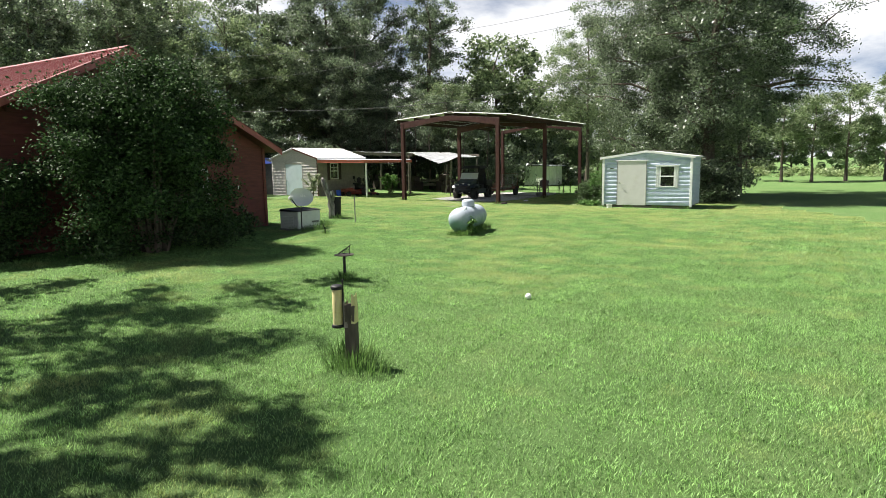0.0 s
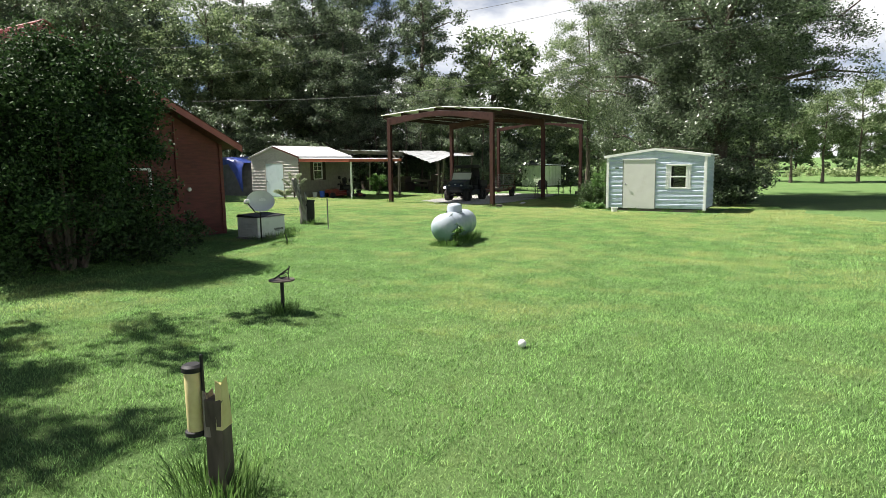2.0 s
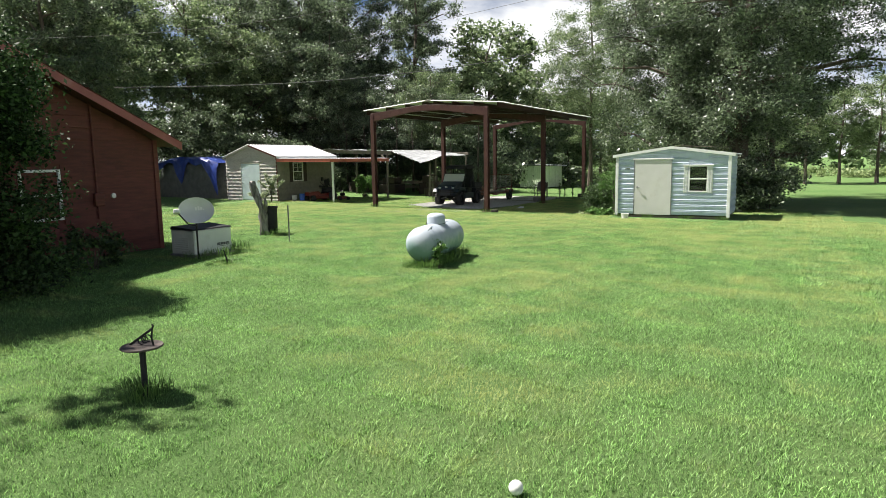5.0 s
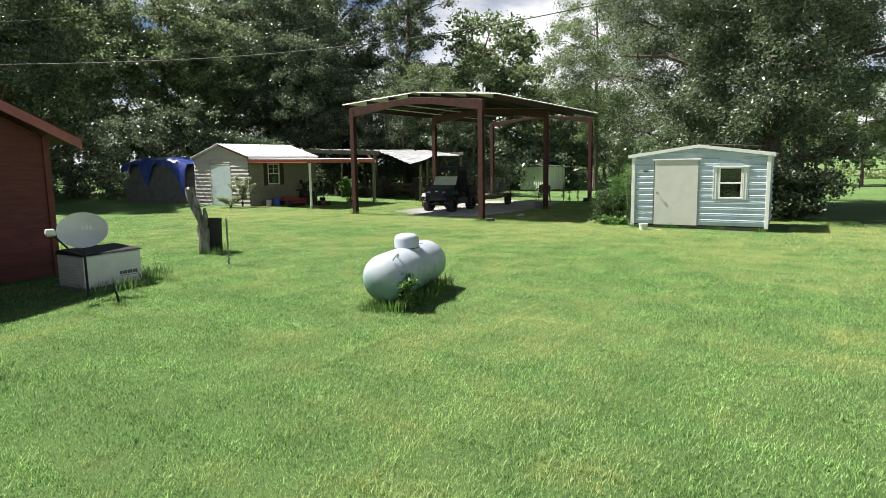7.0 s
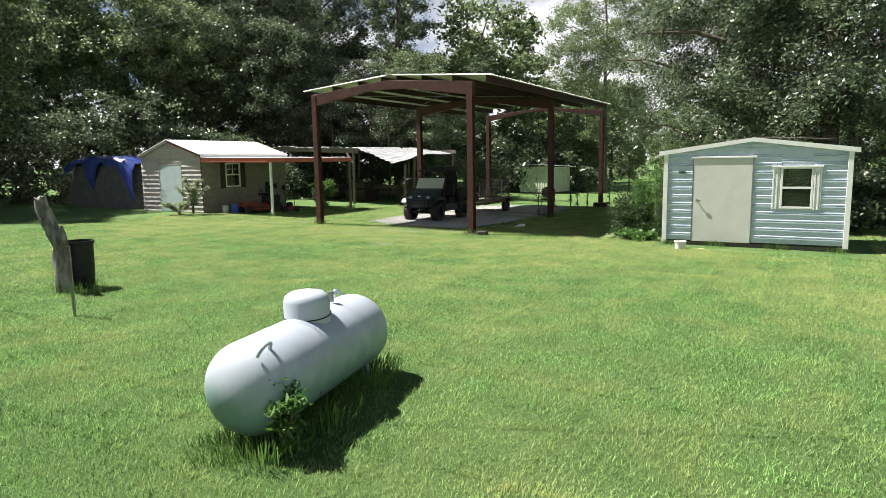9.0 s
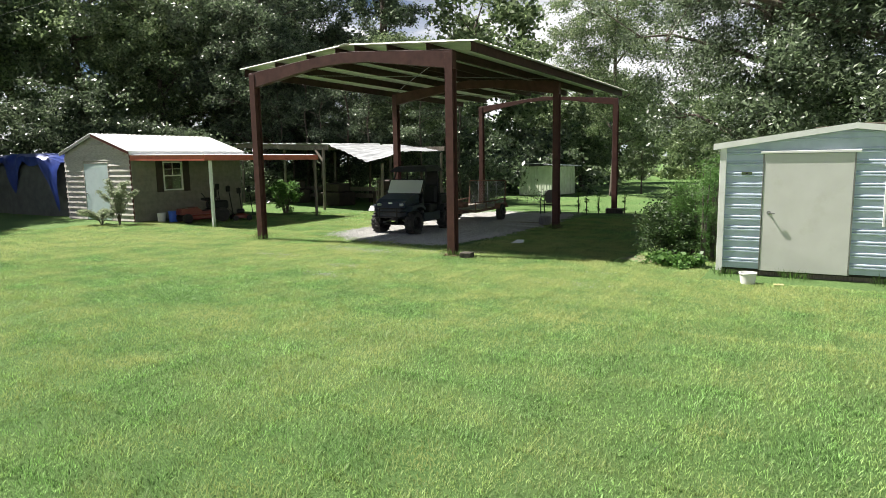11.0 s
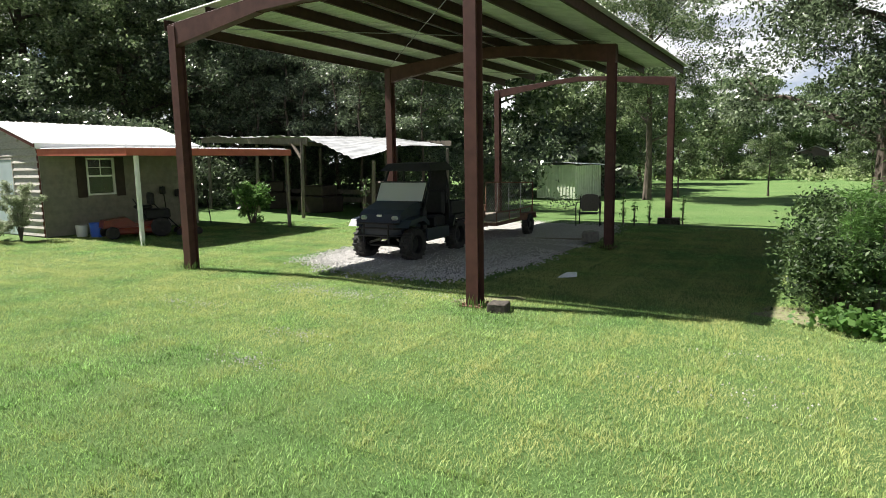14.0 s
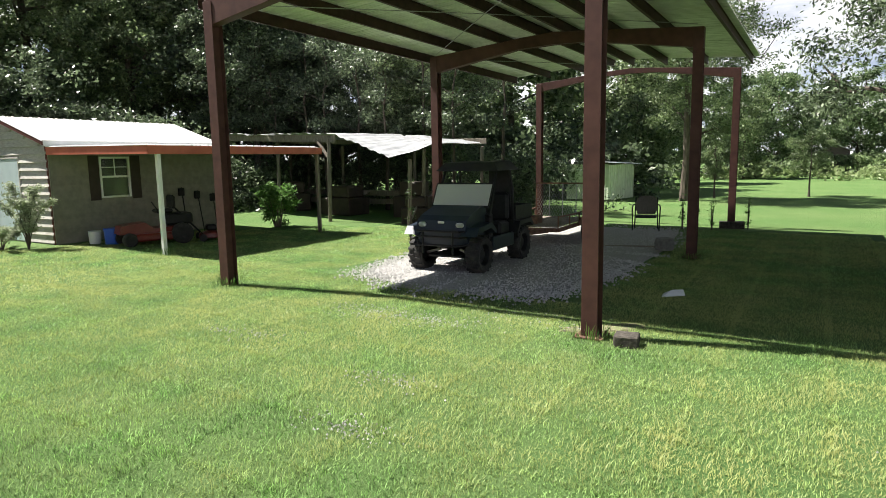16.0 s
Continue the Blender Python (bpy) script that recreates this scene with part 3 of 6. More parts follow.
for x, y, rz, s in [(-22, 110, 20, 1.2), (-30, 108, 80, 1.2), (-40, 106, 140, 1.2), (-4, 114, 200, 1.0), (5, 110, 260, 0.8), (-9, 112, 310, 1.2), (14, 118, 50, 1.2), (-17, 108, 70, 1.2),
                    (24, 112, 20, 1.1), (36, 108, 120, 1.0), (46, 104, 220, 1.1), (58, 100, 320, 1.0), (72, 98, 20, 1.1)]:
    copy_thing(maple_b, pose(x, y, ground_z(x, y), 0, 0, rz) @ Matrix.Scale(s, 4))

# the big tree behind the pale blue shed, and a second crown beside it
tree("water_oak", -5.6, 39.2, "large broad oak with low hanging branches behind the shed", group="trees by the shed", seed=31, height=16, radius=6.8, base=1.7, trunk_r=0.42, clump_n=480, per=330, leaf=0.15, mat=M_LEAF,
     clump_r=0.85, limbs=16, narrow=0.4)
tree("water_oak", -9.3, 42.3, "tall green oak reaching over the carport roof", group="trees by the shed", seed=32, height=15, radius=4.9, base=1.4, trunk_r=0.28, clump_n=300, per=330, leaf=0.13, mat=M_LEAF,
     clump_r=0.75, limbs=13, narrow=0.4, droop=0.6)
tree("water_oak", -4.6, 46.0, "broad green oak at the edge of the open field", group="trees by the shed", seed=33, height=15, radius=5.4, base=4.6, trunk_r=0.18, clump_n=160, per=270, leaf=0.15, mat=M_LEAF, clump_r=0.8, limbs=12)
tree("water_oak", -18.4, 57.0, "tall pale green tree rising past the carport roof", group="trees by the shed", seed=34, height=16.5, radius=4.4, base=2.6, trunk_r=0.18, clump_n=230, per=230, leaf=0.16, mat=M_LEAF_LIGHT, clump_r=0.8, limbs=12, narrow=0.4, droop=0.5)
slim_a = tree("slim_tree", -35.5, 46.0, "thin dark young tree behind the pole shed", group="slim trees", seed=36, height=8.5, radius=1.5, base=3.0, trunk_r=0.085, clump_n=34, per=120, leaf=0.13, mat=M_LEAF, clump_r=0.5, limbs=7)
for x, y, rz, k in [(-33.2, 46.4, 60, 1.1), (-31.6, 45.8, 150, 0.9), (-30.1, 46.3, 220, 1.05), (-28.4, 45.9, 20, 0.95), (-26.9, 46.5, 300, 1.1), (-25.2, 46.0, 110, 0.9), (-23.4, 46.8, 250, 1.0), (-34.4, 45.6, 330, 0.8)]:
    copy_thing(slim_a, pose(x, y, ground_z(x, y), 0, 0, rz) @ Matrix.Scale(k, 4))
barn = thing("farm_building", -11.29, 110, 8, "far low farm building with a white roof", "building")
part("wall", Geo().prism([(-1.5, 0), (1.5, 0), (1.5, 2.7), (0, 3.3), (-1.5, 2.7)], "y", 0, 6), M_WOODGREY, barn)
for s in (-1, 1):
    part("roof", Geo().prism([(0, 3.32), (s * 1.8, 2.58), (s * 1.8, 2.66), (0, 3.4)], "y", -0.3, 6.3), M_WHITESHEET, barn)
part("door", Geo().box(-0.9, 0.9, -0.06, -0.005, 0, 2.1, 0.01), M_SHUTTER, barn)
# small trees in the field
pine = dict(height=8.6, radius=2.6, base=2.0, trunk_r=0.13, clump_n=70, per=150, leaf=0.22, mat=M_LEAF_LIGHT, clump_r=0.6, limbs=9, narrow=0.3)
field_a = tree("field_tree", -3.2, 69, "young tree with a bare trunk standing in the field", group="field trees", seed=41, **pine)
field_b = tree("field_tree", -0.7, 70.4, "young tree with a bare trunk standing in the field", group="field trees", seed=42, **{**pine, "radius": 3.0, "height": 9.2})
for src, x, y, rz, s in [(field_b, 2.1, 72, 30, 1.1), (field_a, 5.4, 74, 80, 1.25), (field_b, 9.0, 76, 150, 1.05), (field_a, 12.5, 74, 200, 1.2), (field_a, -17.4, 60, 130, 0.42), (field_b, -13.1, 62.5, 40, 0.42), (field_a, -8.5, 60, 260, 0.5), (field_b, 16, 78, 300, 1.1), (field_b, -6.5, 72, 10, 0.8)]:
    copy_thing(src, pose(x, y, ground_z(x, y), 0, 0, rz) @ Matrix.Scale(s, 4))
# unseen tree, its crown set where the dappled shade on the lawn falls from
tree("pecan_tree", -12.0, 0.2, "unseen tall open tree added to shade the red house yard", seed=53, height=13, radius=3.6, base=7.0, trunk_r=0.2, clump_n=55, per=75, leaf=0.28, mat=M_LEAF, clump_r=0.6, limbs=8)
# unseen tree added out of view to block western sky from the house
tree("pecan_tree", -25, -2.5, "unseen tall open tree added to shade the red house yard", seed=52, height=15, radius=6, base=3, trunk_r=0.3, clump_n=150, per=90, leaf=0.32, mat=M_LEAF, clump_r=0.9, limbs=10)
# the tree beside the house whose shadow falls on the lawn
tree("pecan_tree", -16.2, 2.4, "tall open tree beside the red house", seed=51, height=13.5, radius=4.6, base=6.2, trunk_r=0.26, clump_n=88, per=75, leaf=0.28, mat=M_LEAF, clump_r=0.62, limbs=9)


def thicket(name, boxes, seed, mat, label, leaf=0.35, per=70):
    """Undergrowth that nobody could count: leaf clumps in long low heaps."""
    rng = np.random.default_rng(seed)
    clumps = []
    for (x0, y0), (x1, y1), wide, high, count in boxes:
        for _ in range(count):
            u = rng.uniform()
            x, y = x0 + (x1 - x0) * u + rng.normal() * wide, y0 + (y1 - y0) * u + rng.normal() * wide
            top = high * (0.55 + 0.75 * noise.noise((x * 0.17, y * 0.17, seed)) + 0.35)
            clumps.append(((x, y, ground_z(x, y) + rng.uniform(0.0, 1) ** 0.8 * max(0.5, top)), 0.8 * rng.uniform(0.6, 1.3)))
    ob = new(name, quads_mesh(name, leaves(crown_points(rng, clumps, per), leaf, rng), mat))
    return tagged(ob, label, "undergrowth", kind="stuff")


thicket("undergrowth", [((-62, 12), (-51, 40), 1.8, 6.5, 380), ((-50, 40), (-38, 50), 1.6, 5.5, 300), ((-38, 50), (-22, 60), 1.6, 4.2, 240)], 61, M_LEAF, "dark undergrowth along the foot of the wood")
thicket("undergrowth", [((-50, 18), (-43.5, 37), 1.1, 5.5, 330), ((-44, 37.5), (-34, 44), 0.9, 4.2, 170)], 66, M_LEAF, "dark undergrowth beside the covered heap", leaf=0.2, per=130)
thicket("undergrowth", [((-15.3, 107), (-6.3, 107), 0.8, 2.1, 60), ((-30, 80), (-12, 104), 1.6, 2.2, 90), ((-46, 60), (-22, 72), 2, 4, 140)], 62, M_LEAF_LIGHT, "pale green scrub past the carport")
thicket("undergrowth", [((-37, 46.6), (-21.5, 48.0), 0.7, 2.6, 120)], 65, M_LEAF, "dark brush behind the pole shed", leaf=0.12, per=260)
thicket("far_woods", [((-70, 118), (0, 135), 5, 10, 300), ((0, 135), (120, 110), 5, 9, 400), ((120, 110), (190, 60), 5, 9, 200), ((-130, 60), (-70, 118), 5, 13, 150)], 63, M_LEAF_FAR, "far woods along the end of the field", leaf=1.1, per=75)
thicket("tall_grass", [((-30, 92), (60, 92), 2.5, 0.9, 260), ((60, 92), (110, 80), 2.5, 0.9, 80)], 64, M_MEADOW, "uncut grass along the end of the field", leaf=0.4, per=80)


# ---- carport ----
def h_post(h, w=0.19, d=0.2, t=0.012):
    g = Geo()
    g.box(-w / 2, w / 2, -d / 2, -d / 2 + t, 0, h, 0.002)
    g.box(-w / 2, w / 2, d / 2 - t, d / 2, 0, h, 0.002)
    g.box(-0.02, 0.02, -d / 2 + t, d / 2 - t, 0, h)
    return g


CX, CY0, CY1, CY2 = 3.04, 0.0, 6.7, 13.5
carport = thing("carport", -17.91, 30.95, 0, "tall open steel carport with dark red posts and a metal roof", "carport", z=0.0)
post_mesh = mesh_of("post", h_post(4.6), M_REDSTEEL)
for y in (CY0, CY1, CY2):
    for s in (-1, 1):
        p = part("post", post_mesh, M_REDSTEEL, carport, at=pose(s * CX, y, -0.08))
        g = Geo().box(-0.17, 0.17, -0.17, 0.17, 0.0, 0.02, 0.003)
        for bx in (-0.13, 0.13):
            for by in (-0.13, 0.13):
                g.tube([(bx, by, 0.02), (bx, by, 0.05)], 0.014, 6)
        part("base_plate", g, M_RUST, p, at=pose(0, 0, 0.06))


def rafter(y, deep=0.29):
    """A bent beam from post to post with its bottom edge rising to the middle."""
    g = Geo()
    for y0, y1, grow in ((y - 0.085, y - 0.073, 0.0), (y + 0.073, y + 0.085, 0.0), (y - 0.073, y + 0.073, -0.03)):
        top = [(-CX - 0.1, 4.53), (-0.75, 4.73), (0.0, 4.78), (0.75, 4.73), (CX + 0.1, 4.53)]
        bot = [(CX + 0.1, 4.45 - deep), (0.9, 4.79 - deep), (0.0, 4.82 - deep), (-0.9, 4.79 - deep), (-CX - 0.1, 4.45 - deep)]
        if grow:
            top = [(u, v - 0.01) for u, v in top]
            bot = [(u, v + 0.01) for u, v in bot]
        g.prism(top + bot, "y", y0, y1)
    for s in (-1, 1):
        g.beam((s * (CX + 0.1), y, 4.54), (s * 0.75, y, 4.74), 0.17, 0.014)
        g.beam((s * (CX + 0.1), y, 4.445 - deep), (s * 0.9, y, 4.785 - deep), 0.17, 0.014)
        g.beam((s * 0.75, y, 4.742), (0, y, 4.79), 0.17, 0.014)
    return g


for y in (CY0 + 0.0, CY1, CY2):
    part("rafter", rafter(y, 0.18 if y == CY2 else 0.29), M_REDSTEEL, carport)
ROOF0, ROOF1 = 0.1, 12.75
EDGE = 3.66


def roof_z(u):
    return 4.99 - 0.075 * abs(u)


for u in (-3.5, -2.35, -1.25, -0.3, 0.3, 1.25, 2.35, 3.5):
    z = roof_z(u) - 0.012
    g = Geo()
    g.box(u - 0.03, u + 0.03, ROOF0 + 0.02, ROOF1 - 0.1, z - 0.2, z - 0.192)
    g.box(u - 0.03, u + 0.03, ROOF0 + 0.02, ROOF1 - 0.1, z - 0.008, z)
    g.box(u - 0.005, u + 0.003, ROOF0 + 0.02, ROOF1 - 0.1, z - 0.192, z - 0.008)
    part("purlin", g, M_DARKSTEEL, carport)


def ribbed(width, rib=0.228, high=0.022, minor=True):
    """Points across a ribbed roof sheet: (u, rise)."""
    pts, u = [], 0.0
    while u < width - 1e-6:
        pts += [(u, 0), (u + 0.012, high), (u + 0.035, high), (u + 0.047, 0)]
        if minor:
            pts += [(u + 0.12, 0), (u + 0.128, high * 0.25), (u + 0.145, high * 0.25), (u + 0.153, 0)]
        u += rib
    return [p for p in pts if p[0] < width] + [(width, 0)]


def slope_sheet(width, run, drop, sign):
    """A sheet with ribs that run down a slope along x."""
    prof = [(0, u, h) for u, h in ribbed(width)]
    g = Geo()
    g.sheet(prof, (0, 0, 0), (sign * run, 0, -drop))
    g.sheet([(x, y, z - 0.004) for x, y, z in prof], (0, 0, 0), (sign * run, 0, -drop))
    n = len(prof)
    k = 2 * n
    g.f += [(i, i + 1, k + i + 1, k + i) for i in range(n - 1)] + [(n + i, n + i + 1, k + n + i + 1, k + n + i) for i in range(n - 1)]
    return g


SHEET = 0.973
for sgn in (-1, 1):
    me = mesh_of("roof_sheet", slope_sheet(SHEET + 0.025, EDGE, 0.075 * EDGE, sgn), M_ROOFSHEET)
    for k in range(13):
        part("roof_sheet", me, M_ROOFSHEET, carport, at=pose(sgn * 0.01, ROOF0 + k * SHEET, 4.994 + 0.003 * (k % 2)))
part("ridge_cap", Geo().prism([(-0.16, 4.995), (0, 5.025), (0.16, 4.995), (0.16, 5.005), (0, 5.037), (-0.16, 5.005)], "y", ROOF0 - 0.01, ROOF1), M_ROOFSHEET, carport)
g = Geo()
for a, c in [((-3.0, 0, 4.5), (3.0, 6.7, 4.62)), ((3.0, 0, 4.5), (-3.0, 6.7, 4.62)), ((-3.0, 6.7, 4.5), (0, 12, 4.7))]:
    g.tube([a, Vector(a).lerp(Vector(c), 0.5) + Vector((0, 0, 0.02)), c], 0.008, 5)
part("brace_cable", g, M_STEEL, carport)
M_BLOCK = material("rotten_timber", (0.022, 0.019, 0.015), (0.085, 0.075, 0.06), 14, 0.95, bump=0.8, bump_scale=30)
for x, y, w in [(-14.85, 44.45, 0.34), (-14.42, 30.78, 0.13)]:
    single("timber_block", Geo().box(-w, w, -0.2 if w > 0.3 else -0.13, 0.2 if w > 0.3 else 0.13, -0.03, 0.2 if w > 0.3 else 0.13, 0.012), M_BLOCK, x, y, 8, "dark weathered timber block at a carport post", "block")


# ---- pale blue metal shed ----
shed = thing("storage_shed", -7.2, 31.35, 0.4, "pale blue ribbed metal shed with white trim", "shed", z=-0.03)
SW, SD, SE, SA = 2.05, 2.6, 2.36, 2.64


def siding_profile(z0, z1, pitch=0.2, deep=0.026):
    pts, z = [(0, z0)], z0
    while z + pitch < z1:
        pts += [(0, z + 0.1), (deep, z + 0.112), (deep, z + 0.132), (0.001, z + 0.146), (deep, z + 0.16), (deep, z + 0.18), (0, z + pitch)]
        z += pitch
    return pts + [(0, z1)]


def gable(x):
    return SE + (SA - SE) * (1 - abs(x) / SW) - 0.03


def front_siding(x0, x1, z0, z1, y):
    g = Geo()
    prof = siding_profile(z0, z1)
    v = [(x0, y - d, z) for d, z in prof] + [(x1, y - d, z) for d, z in prof]
    n = len(prof)
    g.add(v, [(i, n + i, n + i + 1, i + 1) for i in range(n - 1)])
    return g


DX0, DX1, WX0, WX1, WZ0, WZ1 = -1.37, 0.01, 0.66, 1.3, 0.98, 1.93
part("frame_wall", Geo().prism([(-SW + 0.02, 0.06), (SW - 0.02, 0.06), (SW - 0.02, SE - 0.05), (0, SA - 0.06), (-SW + 0.02, SE - 0.05)], "y", SD - 0.08, SD - 0.02), M_BLUESIDING, shed)
g = Geo()
for x0, x1, z0, z1 in [(-SW, DX0 - 0.02, 0.08, SE - 0.02), (DX1 + 0.02, WX0 - 0.02, 0.08, SE - 0.02), (WX1 + 0.02, SW, 0.08, SE - 0.02), (WX0 - 0.02, WX1 + 0.02, 0.08, WZ0 - 0.03), (WX0 - 0.02, WX1 + 0.02, WZ1 + 0.03, SE - 0.02), (DX0 - 0.02, DX1 + 0.02, 2.24, SE - 0.02)]:
    part("siding_panel", front_siding(x0, x1, z0, z1, 0.0), M_BLUESIDING, shed)
part("gable_panel", Geo().prism([(-SW + 0.01, SE - 0.02), (SW - 0.01, SE - 0.02), (0, SA - 0.03)], "y", -0.004, 0.03), M_BLUESIDING, shed)
for zz, wdt in ((SE + 0.06, 1.4), (SE + 0.15, 0.75)):
    part("gable_rib", Geo().box(-wdt, wdt, -0.024, -0.003, zz, zz + 0.03, 0.008), M_BLUESIDING, shed)
for s in (-1, 1):
    prof = siding_profile(0.08, SE - 0.02)
    n = len(prof)
    g = Geo().add([(s * (SW + d), 0.0, z) for d, z in prof] + [(s * (SW + d), SD, z) for d, z in prof], [(i, n + i, n + i + 1, i + 1) for i in range(n - 1)])
    g.box(s * (SW - 0.05), s * (SW - 0.03), 0.05, SD - 0.1, 0.08, SE - 0.05)
    part("side_siding", g, M_BLUESIDING, shed)
    g = Geo().box(s * SW - 0.05, s * SW + 0.05, -0.05, -0.026, 0.02, SE, 0.006)
    g.box(s * (SW + 0.05) - 0.012, s * (SW + 0.05) + 0.012, -0.05, 0.06, 0.02, SE, 0.004)
    part("corner_trim", g, M_WHITETRIM, shed)
    part("roof_side", Geo().prism([(0, SA), (s * (SW + 0.16), SE - 0.02), (s * (SW + 0.16), SE + 0.02), (0, SA + 0.04)], "y", -0.056, SD + 0.1), M_WHITESHEET, shed)
    g = Geo().prism([(0, SA - 0.05), (s * (SW + 0.18), SE - 0.08), (s * (SW + 0.18), SE + 0.03), (0, SA + 0.05)], "y", -0.078, -0.058)
    part("fascia", g, M_WHITETRIM, shed)
part("skid", Geo().box(-SW, SW, 0.1, 0.22, -0.1, 0.08, 0.01), M_WOODGREY, shed)
# dark slab that stands in for the shade below the floor
part("skid", Geo().box(-SW, SW, 0.05, SD - 0.3, 0.03, 0.075, 0.01), M_SHADE, shed)
door = part("door", Geo().box(DX0, DX1, -0.035, 0.01, 0.06, 2.19, 0.006), M_DOORCREAM, shed, "plain cream door with a chrome lever")
g = Geo().box(DX0 - 0.06, DX1 + 0.09, -0.06, -0.036, 2.195, 2.24, 0.005)
part("door_header", g, M_WHITETRIM, shed)
for x in (DX0 - 0.022, DX1 + 0.004):
    part("door_jamb", Geo().box(x, x + 0.018, -0.042, 0.0, 0.06, 2.19, 0.003), M_STEEL, shed)
g = Geo().tube([(DX0 + 0.11, -0.036, 1.13), (DX0 + 0.11, -0.09, 1.13)], 0.014, 8)
g.tube([(DX0 + 0.11, -0.036, 1.13), (DX0 + 0.11, -0.042, 1.13)], 0.035, 12)
g.tube([(DX0 + 0.1, -0.09, 1.13), (DX0 + 0.16, -0.09, 1.125), (DX0 + 0.21, -0.085, 1.12)], 0.011, 8)
part("door_handle", g, M_STEEL, door, "chrome lever handle")
win = part("window", Geo().box(WX0, WX1, 0.03, 0.05, WZ0, WZ1), M_SHADE, shed, "small sash window in a white frame with white shutters")
g = Geo()
for x0, x1, z0, z1 in [(WX0 - 0.03, WX0 + 0.02, WZ0 - 0.03, WZ1 + 0.03), (WX1 - 0.02, WX1 + 0.03, WZ0 - 0.03, WZ1 + 0.03), (WX0 + 0.02, WX1 - 0.02, WZ1 - 0.02, WZ1 + 0.03), (WX0 + 0.02, WX1 - 0.02, WZ0 - 0.03, WZ0 + 0.02), (WX0 + 0.02, WX1 - 0.02, 1.43, 1.48)]:
    g.box(x0, x1, -0.04, 0.02, z0, z1, 0.004)
part("window_frame", g, M_WHITETRIM, win)
for z0, z1 in ((WZ0 + 0.02, 1.43), (1.48, WZ1 - 0.02)):
    part("pane", Geo().box(WX0 + 0.02, WX1 - 0.02, -0.004, 0.001, z0, z1), M_GLASS, win)
for x0 in (WX0 - 0.2, WX1 + 0.04):
    g = Geo()
    for k in range(4):
        g.box(x0 + k * 0.04, x0 + k * 0.04 + 0.034, -0.042 + 0.008 * (k % 2), -0.024, WZ0 - 0.05, WZ1 + 0.01, 0.004)
    part("shutter", g, M_WHITETRIM, win)
part("window_head", Geo().box(WX0 - 0.22, WX1 + 0.22, -0.065, -0.02, WZ1 + 0.015, WZ1 + 0.055, 0.005), M_WHITETRIM, win)
g = Geo().box(-1.74, -1.56, -0.032, -0.024, 1.82, 1.87, 0.003)
plate = part("name_plate", g, M_LEAF_LIGHT, shed, "small green plate with a dark knob")
part("plate_mark", Geo().box(-1.67, -1.63, -0.04, -0.033, 1.83, 1.86, 0.003), M_BLACK, plate)
single("bucket", Geo().lathe([(0.09, 0.0), (0.115, 0.005), (0.135, 0.175), (0.148, 0.18), (0.148, 0.205), (0.135, 0.205), (0.13, 0.17)], 20), M_WHITEPLASTIC, -8.68, 30.4, 0, "white plastic bucket with a dark rim beside the shed", "bucket", smooth=True)
single("yellow_scrap", Geo().box(-0.08, 0.08, -0.03, 0.03, 0, 0.03, 0.008), M_YELLOW, -8.2, 30.45, 20, "small yellow plastic scrap on the grass", "litter")
single("roof_debris", Geo().tube([(-1.2, 0, 0.03), (-0.4, 0.3, 0.1), (0.5, 0.2, 0.05), (1.3, 0.5, 0.0)], [0.015, 0.012, 0.01, 0.004], 5), M_BARK, -6.6, 31.9, 0, "thin fallen branch lying on the shed roof", "branch", z=2.58)


# ---- grey lap-sided shed with its lean-to ----
lap = thing("workshop_shed", -31.03, 32.5, 0, "grey lap-sided shed with a white metal roof", "shed", z=0.05)
LW, LD, LE, LA = 2.08, 5.0, 2.62, 3.28
LDX0, LDX1 = -0.78, 0.72
z = 0.12
while z < LA - 0.1:
    z1 = min(z + 0.2, LA - 0.04)
    edge = LW if z1 <= LE else LW * (LA - z1) / (LA - LE)
    spans = [(-edge, LDX0 - 0.05), (LDX1 + 0.05, edge)] if z < 2.2 else [(-edge, edge)]
    for x0, x1 in spans:
        if x1 - x0 > 0.1:
            g = Geo().add([(x0, 0.0, z), (x1, 0.0, z), (x1, -0.062, z), (x0, -0.062, z), (x0, -0.006, z1 + 0.006), (x1, -0.006, z1 + 0.006), (x1, 0.0, z1 + 0.006), (x0, 0, z1 + 0.006)],
                          [(0, 1, 2, 3), (3, 2, 5, 4), (4, 5, 6, 7), (0, 3, 4, 7), (1, 6, 5, 2), (0, 7, 6, 1)])
            part("lap_board", g, M_LAP, lap)
    z += 0.2
part("front_wall", Geo().prism([(-LW, 0), (LW, 0), (LW, LE), (0, LA), (-LW, LE)], "y", 0.002, 0.08), M_LAP, lap)
part("back_wall", Geo().prism([(-LW, 0), (LW, 0), (LW, LE), (0, LA), (-LW, LE)], "y", LD - 0.1, LD), M_LAP, lap)
part("side_wall", Geo().box(-LW, -LW + 0.1, 0.08, LD - 0.1, 0, LE), M_LAP, lap)
z = 0.1
while z < LE - 0.05:
    z1 = z + 0.12
    spans = [(0.0, LD)] if (z1 < 1.15 or z > 2.25) else [(0.0, 1.2), (2.15, LD)]
    for y0, y1 in spans:
        g = Geo().add([(LW, y0, z), (LW, y1, z), (LW + 0.025, y1, z), (LW + 0.025, y0, z), (LW + 0.006, y0, z1), (LW + 0.006, y1, z1), (LW, y1, z1), (LW, y0, z1)],
                      [(0, 1, 2, 3), (3, 2, 5, 4), (4, 5, 6, 7), (0, 3, 4, 7), (1, 6, 5, 2), (0, 7, 6, 1)])
        part("lap_board", g, M_LAPBEIGE_SHADED, lap)
    z += 0.12
